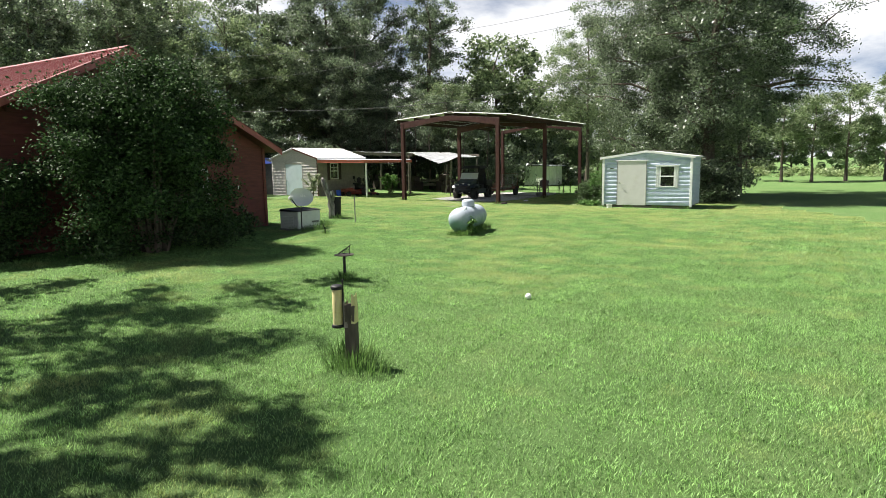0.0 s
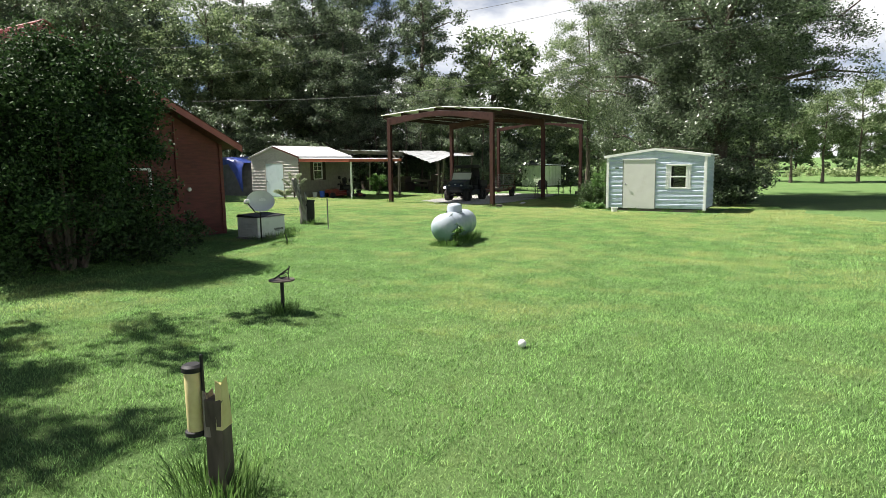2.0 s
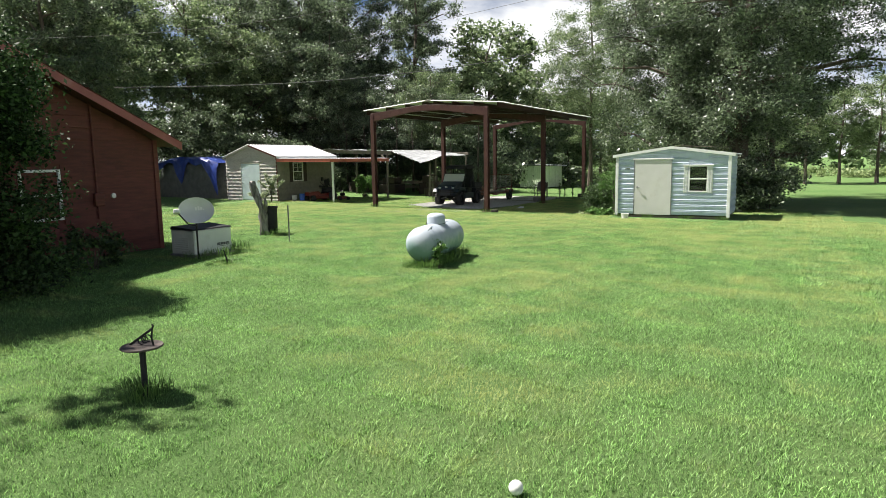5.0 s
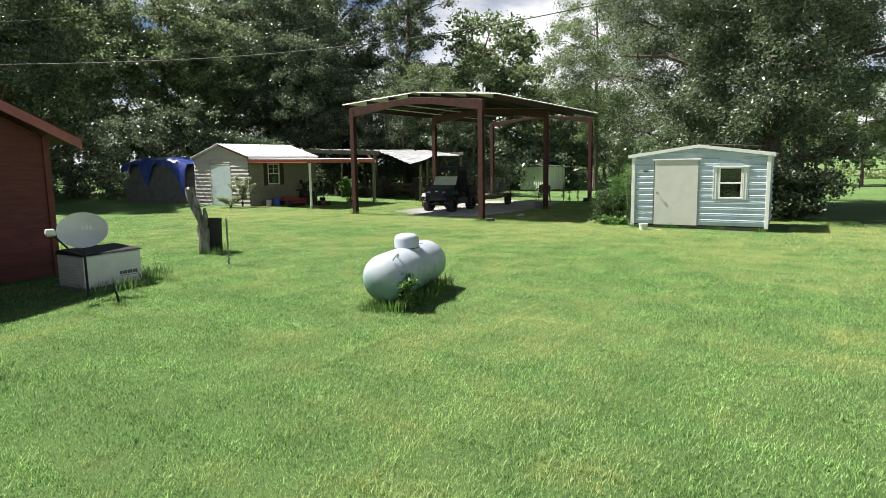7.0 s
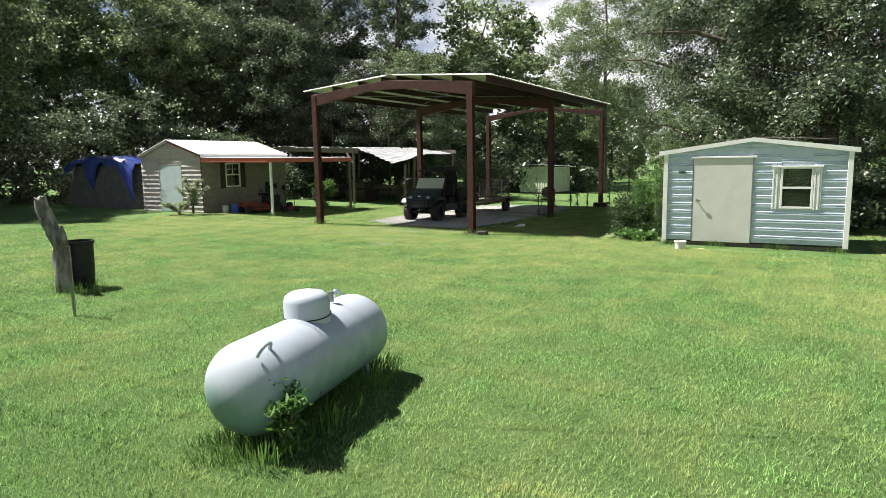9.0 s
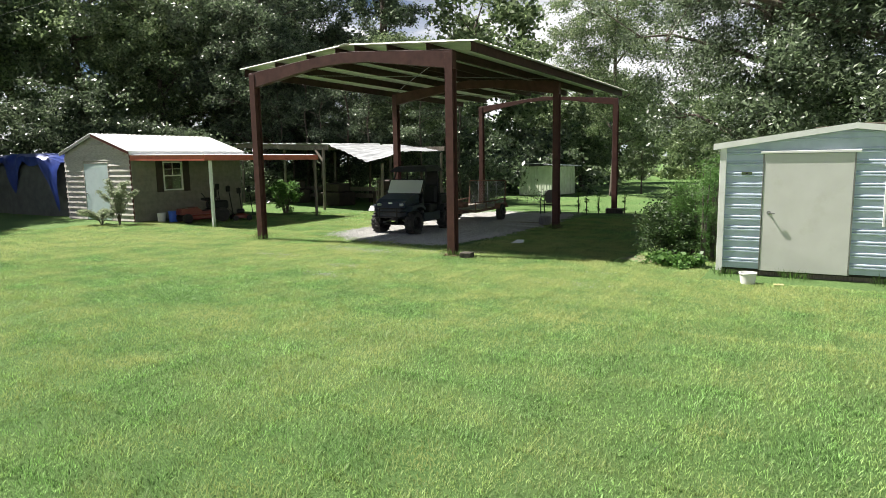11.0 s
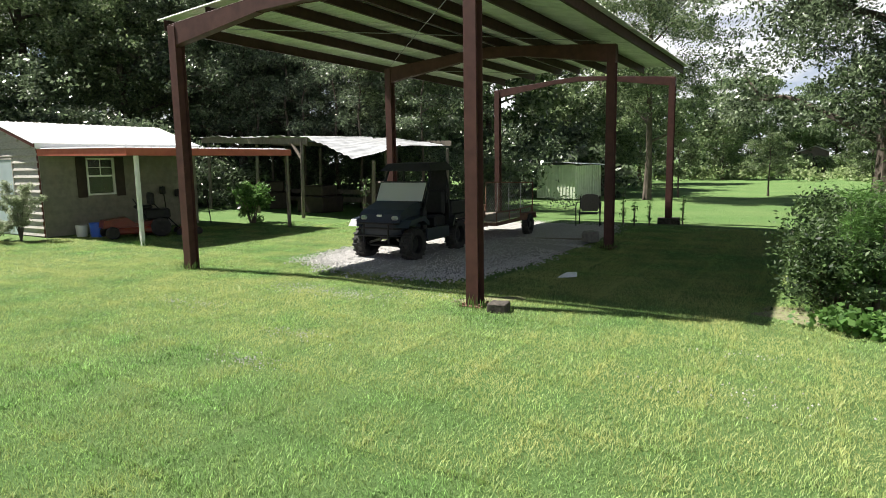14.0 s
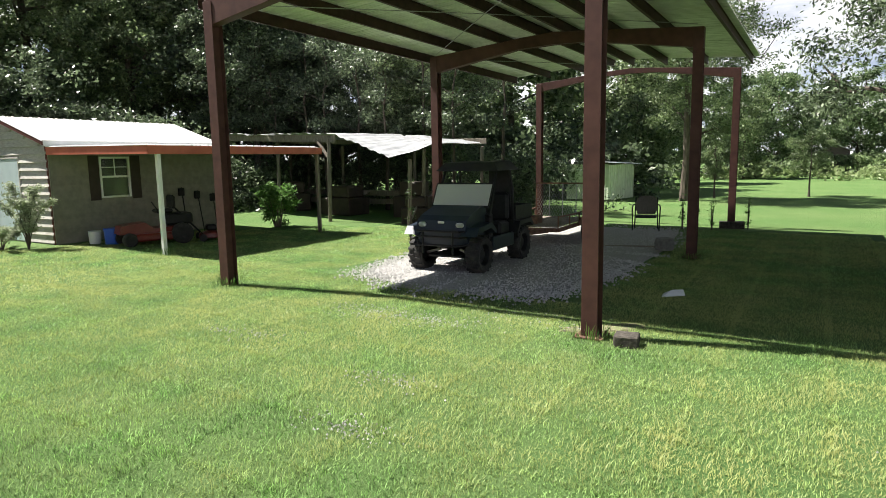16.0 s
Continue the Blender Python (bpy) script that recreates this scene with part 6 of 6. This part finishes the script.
fs = [(j * nu + i, j * nu + (i + 1) % nu, (j + 1) * nu + (i + 1) % nu, (j + 1) * nu + i) for j in range(nv) for i in range(nu)] + [tuple(nv * nu + i for i in range(nu))]
part("cover", g.add(vs, fs), M_TARPGREY, tp, "slack grey cover", smooth=True)
g, vs = Geo(), []
nu, nv = 36, 8
for j in range(nv + 1):
    for i in range(nu + 1):
        u = i / nu
        drop = 0.35 + 1.3 * max(0.0, 1 - abs(u - 0.42) / 0.13) + 1.5 * max(0.0, 1 - abs(u - 1.0) / 0.24) + 0.12 * math.sin(u * 21)
        v = j / nv
        if v < 0.4:
            y, z = 1.2 - (v / 0.4) * 2.95, 2.62 + 0.08 * noise.noise((u * 6, v * 4, 2))
        else:
            y, z = -1.76 - 0.03 * math.sin(u * 40), 2.55 - (v - 0.4) / 0.6 * drop
        z -= 0.4 * abs(2 * u - 1) ** 3
        vs.append((-2.75 + 5.85 * u, y + 0.05 * noise.noise((u * 9, v * 5, 6)), z))
part("blue_tarp", g.add(vs, [(j * (nu + 1) + i, j * (nu + 1) + i + 1, (j + 1) * (nu + 1) + i + 1, (j + 1) * (nu + 1) + i) for j in range(nv) for i in range(nu)]), M_TARPBLUE, tp, "crumpled blue plastic tarp", smooth=True)

# ---- things under the awning ----
mw = thing("riding_mower", -27.0, 33.9, 70, "red riding mower parked under the awning", "mower")
part("deck", Geo().box(-0.6, 0.6, -0.5, 0.45, 0.12, 0.3, 0.05), M_RED, mw)
part("body", Geo().prism([(-0.9, 0.3), (-0.85, 0.5), (-0.3, 0.56), (-0.1, 0.4), (0.55, 0.45), (0.6, 0.3)], "y", -0.28, 0.28), M_RED, mw)
part("engine", Geo().box(0.2, 0.85, -0.3, 0.3, 0.46, 0.75, 0.05), M_BLACK, mw)
part("seat", Geo().box(0.0, 0.4, -0.24, 0.24, 0.76, 0.86, 0.04).box(0.36, 0.46, -0.24, 0.24, 0.86, 1.2, 0.04), M_BLACK, mw)
part("lap_bar", Geo().tube([(0.2, -0.35, 0.5), (-0.05, -0.38, 0.9), (-0.1, -0.2, 1.05)], 0.015, 6), M_BLACK, mw)
for x, y, r in [(-0.7, -0.42, 0.17), (-0.7, 0.42, 0.17), (0.5, -0.5, 0.26), (0.5, 0.5, 0.26)]:
    part("wheel", Geo().lathe([(0.05, -0.07), (0.8 * r, -0.09), (r, -0.06), (r, 0.06), (0.8 * r, 0.09), (0.05, 0.07)], 18, pose(x, y, r, 90, 0, 0)), M_RUBBER, mw, smooth=True)
mw2 = thing("push_mower", -26.4, 35.1, 150, "red push mower under the awning", "mower")
part("deck", Geo().lathe([(0.3, 0.08), (0.32, 0.1), (0.3, 0.2), (0.12, 0.26)], 18), M_RED, mw2, smooth=True)
part("engine", Geo().box(-0.13, 0.13, -0.13, 0.13, 0.26, 0.42, 0.04), M_BLACK, mw2)
part("handle", Geo().tube([(-0.22, 0.2, 0.15), (-0.22, 0.9, 0.95), (0.22, 0.9, 0.95), (0.22, 0.2, 0.15)], 0.012, 6), M_BLACK, mw2)
for x, y in ((-0.3, -0.25), (0.3, -0.25), (-0.3, 0.25), (0.3, 0.25)):
    part("wheel", Geo().lathe([(0.02, -0.03), (0.1, -0.03), (0.1, 0.03), (0.02, 0.03)], 14, pose(x, y, 0.1, 0, 90, 0)), M_RUBBER, mw2)
single("bucket", Geo().lathe([(0.15, 0), (0.17, 0.01), (0.19, 0.36), (0.2, 0.37), (0.2, 0.4), (0.17, 0.4)], 18), M_BLUEPLASTIC, -27.8, 33.25, 0, "blue plastic bucket under the awning", "bucket", smooth=True)
single("bucket", Geo().lathe([(0.12, 0), (0.13, 0.01), (0.15, 0.3), (0.16, 0.31), (0.14, 0.32)], 18), M_WHITEPLASTIC, -28.3, 33.1, 0, "white plastic bucket under the awning", "bucket", smooth=True)
for x, y, h, t in [(-28.7, 36.0, 1.3, 0.2), (-28.65, 36.5, 1.2, 0.25), (-28.7, 37.1, 1.1, 0.15), (-28.65, 37.6, 1.15, 0.2)]:
    g = Geo().tube([(t, 0, 0), (0.03, 0, h)], 0.016, 6)
    g.box(-0.03, 0.06, -0.09, 0.09, h - 0.25, h - 0.02, 0.02)
    single("garden_tool", g, M_BLACK, x, y, 0, "dark long-handled tool leaning on the shed wall", "tool", "tools against the wall")

# ---- plants round the yard ----
def plume_shrub(x, y, label, seed, reach, high, stems, arch):
    """Arching stems with pale leaf plumes along their upper part."""
    ob = thing("plume_shrub", x, y, 0, label, "shrub")
    rng = np.random.default_rng(seed)
    g, clumps = Geo(), []
    for i in range(stems):
        a = i * 2.4 + rng.uniform(-0.4, 0.4)
        out, h = reach * rng.uniform(0.35, 1.0), high * rng.uniform(0.7, 1.05)
        way = [Vector((out * t ** 1.4 * math.cos(a), out * t ** 1.4 * math.sin(a), h * (t - arch * t ** 3) / (1 - arch * 0.6))) for t in (0, 0.2, 0.4, 0.6, 0.8, 1.0)]
        way[0].z = -0.05
        g.tube(way, [0.014, 0.012, 0.01, 0.008, 0.006, 0.003], 5)
        for k in range(16):
            t = rng.uniform(1.6, 5.0)
            clumps.append((way[int(min(4, t))].lerp(way[int(min(4, t)) + 1], t - int(min(4, t))), 0.12))
    part("stalk", g, M_BARK, ob, smooth=True)
    part("foliage", quads_mesh("foliage", leaves(crown_points(rng, clumps, 44), 0.07, rng, 0.2, 0.3), M_PLUME), M_PLUME, ob)


plume_shrub(-28.75, 31.75, "pale plumed shrub at the workshop corner", 101, 0.75, 1.75, 9, 0.25)
plume_shrub(-29.15, 31.35, "low pale plumed shrub by the workshop", 102, 0.9, 0.7, 8, 0.45)
shrub("hibiscus_shrub", -27.3, 38.4, "leafy green shrub at the end of the awning", 103, 0.65, 0.6, 1.45, 40, 40, 0.17, M_WEED, stems=9, clump_r=0.24, narrow=0.35)
shrub("bramble_bush", -10.5, 33.4, "tangled green bush between carport and shed", 104, 0.85, 1.2, 1.15, 90, 130, 0.07, M_LEAF_BUSH, stems=12, clump_r=0.3)
shrub("bramble_bush", -10.2, 35.6, "tangled green bush between carport and shed", 105, 1.0, 1.4, 1.6, 90, 130, 0.08, M_LEAF_BUSH, stems=12, clump_r=0.34)
for k, (x, y, h) in enumerate([(-9.75, 32.7, 2.3), (-10.0, 33.1, 2.0), (-9.65, 33.3, 2.5), (-10.3, 32.9, 1.7)]):
    shrub("dogfennel", x, y, "tall feathery green weed beside the shed", 110 + k, 0.16, 0.16, h, 26, 90, 0.11, M_WEED, stems=3, clump_r=0.2, narrow=0.1, category="weed", droop=-0.4)
shrub("ground_ivy", -10.2, 31.9, "low ground ivy in front of the bush", 115, 0.8, 0.4, 0.25, 34, 40, 0.09, M_WEED, stems=6, clump_r=0.16, low=0.03, narrow=0.8)
for k, (x, y, h) in enumerate([(-16.1, 43.6, 1.1), (-15.3, 43.7, 0.9), (-15.7, 43.4, 0.8), (-14.4, 44.3, 1.0), (-20.9, 36.3, 1.7)]):
    shrub("tall_weed", x, y, "thin tall weed standing at the carport", 120 + k, 0.07, 0.07, h, 14, 12, 0.07, M_WEED if k < 4 else M_LEAF_BUSH, stems=3, clump_r=0.1, narrow=0.4, category="weed")
for k, (x, y) in enumerate([(-20.95, 30.9), (-14.87, 30.9), (-25.05, 32.75), (-14.87, 37.6), (-25.1, 37.85), (-8.0, 31.2), (-5.3, 31.2), (-6.6, 31.2), (-9.1, 31.2)]):
    tuft("tall_grass", x, y, 120, 0.2, 0.28, "long grass at the foot of a wall or post", 130 + k)
shrub("tree_skirt", -5.8, 36.5, "dense low green growth under the big oak", 141, 3.0, 1.4, 2.4, 150, 150, 0.14, M_LEAF, stems=14, clump_r=0.5)
shrub("tree_skirt", -4.2, 37.4, "low hanging green branches beside the shed", 142, 0.7, 1.0, 1.5, 50, 120, 0.13, M_LEAF, stems=10, clump_r=0.35)
single("paper_scrap", Geo().add([(-0.2, -0.1, 0.01), (0.15, -0.12, 0.03), (0.2, 0.1, 0.08), (-0.1, 0.12, 0.02), (0.0, 0.0, 0.1)], [(0, 1, 4), (1, 2, 4), (2, 3, 4), (3, 0, 4), (0, 3, 2, 1)]), M_WHITETRIM, -14.5, 33.75, 30, "crumpled pale scrap lying on the grass", "litter")
single("plank", Geo().box(-0.8, 0.8, -0.05, 0.05, 0.02, 0.06, 0.008), M_WOODGREY, -16.3, 38.8, 15, "loose grey plank on the gravel", "plank")
single("water_bowl", Geo().lathe([(0.12, 0.02), (0.2, 0.04), (0.22, 0.2), (0.18, 0.3), (0.05, 0.32)], 16), M_CONCRETE, -15.6, 38.6, 0, "grey lump of concrete on the gravel", "concrete lump", smooth=True)

# ---- worn patches in the lawn ----
M_SOIL = material("bare_soil", (0.11, 0.105, 0.055), (0.21, 0.2, 0.115), 18, 0.95, bump=0.8, bump_scale=40, wear=(0.13, 0.17, 0.06), wear_scale=7, wear_amount=0.5)


def patch(x, y, rx, ry, mat, label, seed, rise=0.02):
    """A thin uneven patch of bare ground with a ragged edge."""
    g, vs, n = Geo(), [(0, 0, rise)], 34
    for r in (0.5, 0.85, 1.0):
        for k in range(n):
            a = 2 * math.pi * k / n
            s = 1 + 0.45 * noise.noise((math.cos(a) * 2.3 + seed, math.sin(a) * 2.3, 1.3)) + 0.2 * noise.noise((math.cos(a) * 7, math.sin(a) * 7 + seed, 2.1))
            px, py = rx * r * s * math.cos(a), ry * r * s * math.sin(a)
            vs.append((px, py, ground_z(x + px, y + py) - ground_z(x, y) + (rise if r < 1 else -0.015)))
    fs = [(0, 1 + k, 1 + (k + 1) % n) for k in range(n)]
    for i in range(2):
        fs += [(1 + i * n + k, 1 + (i + 1) * n + k, 1 + (i + 1) * n + (k + 1) % n, 1 + i * n + (k + 1) % n) for k in range(n)]
    single("bare_patch", g.add(vs, fs), mat, x, y, seed * 40, label, "bare ground", "worn patches in the lawn", smooth=True, kind="structure")


for k, (x, y, rx, ry, mat) in enumerate([(-14.9, 31.35, 0.6, 0.2, M_SOIL), (-10.85, 32.5, 0.5, 0.6, M_SOIL)]):
    patch(x, y, rx, ry, mat, "worn patch of bare stony ground in the lawn", k + 1)

# ---- overhead cables ----
for pts, r in [([(-16.4, 14.9, 4.0), (-13.5, 16.4, 3.95), (-10.9, 17.6, 4.07), (-8.7, 18.7, 4.33), (-6.5, 19.7, 4.72), (-4.1, 20.9, 5.3), (-2.5, 21.7, 5.7), (2, 24, 7.0), (12, 29, 10.5)], 0.008),
               ([(-60, 22, 11), (-35, 24, 8.2), (-20, 25.2, 7.6), (-8, 26.2, 8.2), (10, 27.6, 10.6)], 0.007),
               ([(-60, 34, 9.5), (-36, 32, 7.4), (-16, 30.4, 7.4), (10, 28.2, 10.4)], 0.007)]:
    cu = bpy.data.curves.new("overhead_cable", "CURVE")
    cu.dimensions, cu.bevel_depth, cu.bevel_resolution = "3D", r, 2
    sp = cu.splines.new("NURBS")
    sp.points.add(len(pts) - 1)
    for k, p in enumerate(pts):
        sp.points[k].co = (*p, 1)
    sp.use_endpoint_u, sp.order_u, sp.resolution_u = True, 4, 6
    cu.materials.append(M_CABLE)
    tagged(new("overhead_cable", cu), "thin black overhead cable", "cable", "overhead cables")
pole = thing("utility_pole", 12, 29, 0, "grey wooden utility pole carrying cables", "utility pole")
part("shaft", Geo().tube([(0, 0, -0.2), (0, 0, 5), (0, 0, 11.2)], [0.16, 0.14, 0.11], 12), M_WOODGREY, pole, smooth=True)
part("crossarm", Geo().box(-0.06, 0.06, -1.1, 1.1, 10.3, 10.42, 0.01), M_WOODGREY, pole)


# ---- lawn blades, along the stretch of mown grass in the yard ----
def blade_tile(seed, n, size, height, width):
    rng = np.random.default_rng(seed)
    root = np.stack([rng.uniform(-size / 2, size / 2, n), rng.uniform(-size / 2, size / 2, n), np.full(n, -0.012)], 1)
    a = rng.uniform(0, 2 * np.pi, n)
    patch = np.array([0.85 + 0.35 * noise.noise((p[0] * 1.6 + seed * 7, p[1] * 1.6, 0.3)) for p in root])
    h = height * rng.uniform(0.45, 1.15, n) * patch
    out = np.stack([np.cos(a), np.sin(a), np.zeros(n)], 1) * (h * rng.uniform(0.2, 1.3, n))[:, None]
    side = np.stack([-np.sin(a), np.cos(a), np.zeros(n)], 1) * (width * rng.uniform(0.6, 1.3, n))[:, None] * 0.5
    up = np.stack([np.zeros(n), np.zeros(n), h], 1)
    q = np.stack([root, root + out * 0.35 + up * 0.6 - side, root + out + up, root + out * 0.35 + up * 0.6 + side], 1)
    return quads_mesh("grass_tile", q, M_BLADE)


TILE = 1.0
near_tiles = [blade_tile(200 + k, 3600, TILE + 0.08, 0.055, 0.0055) for k in range(6)]
far_tiles = [blade_tile(210 + k, 1200, TILE + 0.08, 0.055, 0.011) for k in range(5)]
lawn = tagged(new("lawn_grass"), "mown lawn grass of mixed green blades", "grass", kind="stuff")
trng = random.Random(7)
NO_GRASS = [(-33.3, -28.8, 32.3, 40), (-9.3, -5.1, 31.2, 34.2), (-32, -16.8, 5, 16.3), (-20.0, -15.8, 32.9, 42.8)]
A0, A1 = Vector((0.6, 1.0)), Vector((-15.5, 29.0))
for i in range(-32, 16):
    for j in range(0, 46):
        x, y = i * TILE, j * TILE
        if any(x0 - 0.4 < x < x1 + 0.4 and y0 - 0.4 < y < y1 + 0.4 for x0, x1, y0, y1 in NO_GRASS):
            continue
        p = Vector((x, y))
        t = max(0.0, min(1.0, (p - A0).dot(A1 - A0) / (A1 - A0).length_squared))
        d = (p - A0.lerp(A1, t)).length
        if d > 14.5:
            continue
        me = trng.choice(near_tiles if d < (8.5 if y > 23 else 6.5) else far_tiles)
        nx, ny = (ground_z(x + 0.5, y) - ground_z(x - 0.5, y)), (ground_z(x, y + 0.5) - ground_z(x, y - 0.5))
        part("grass_tile", me, M_BLADE, lawn, at=Matrix.Translation((x, y, ground_z(x, y))) @ Matrix(((1, 0, 0, 0), (0, 1, 0, 0), (nx, ny, 1, 0), (0, 0, 0, 1))) @ pose(0, 0, 0, 0, 0, 90 * trng.randrange(4)))
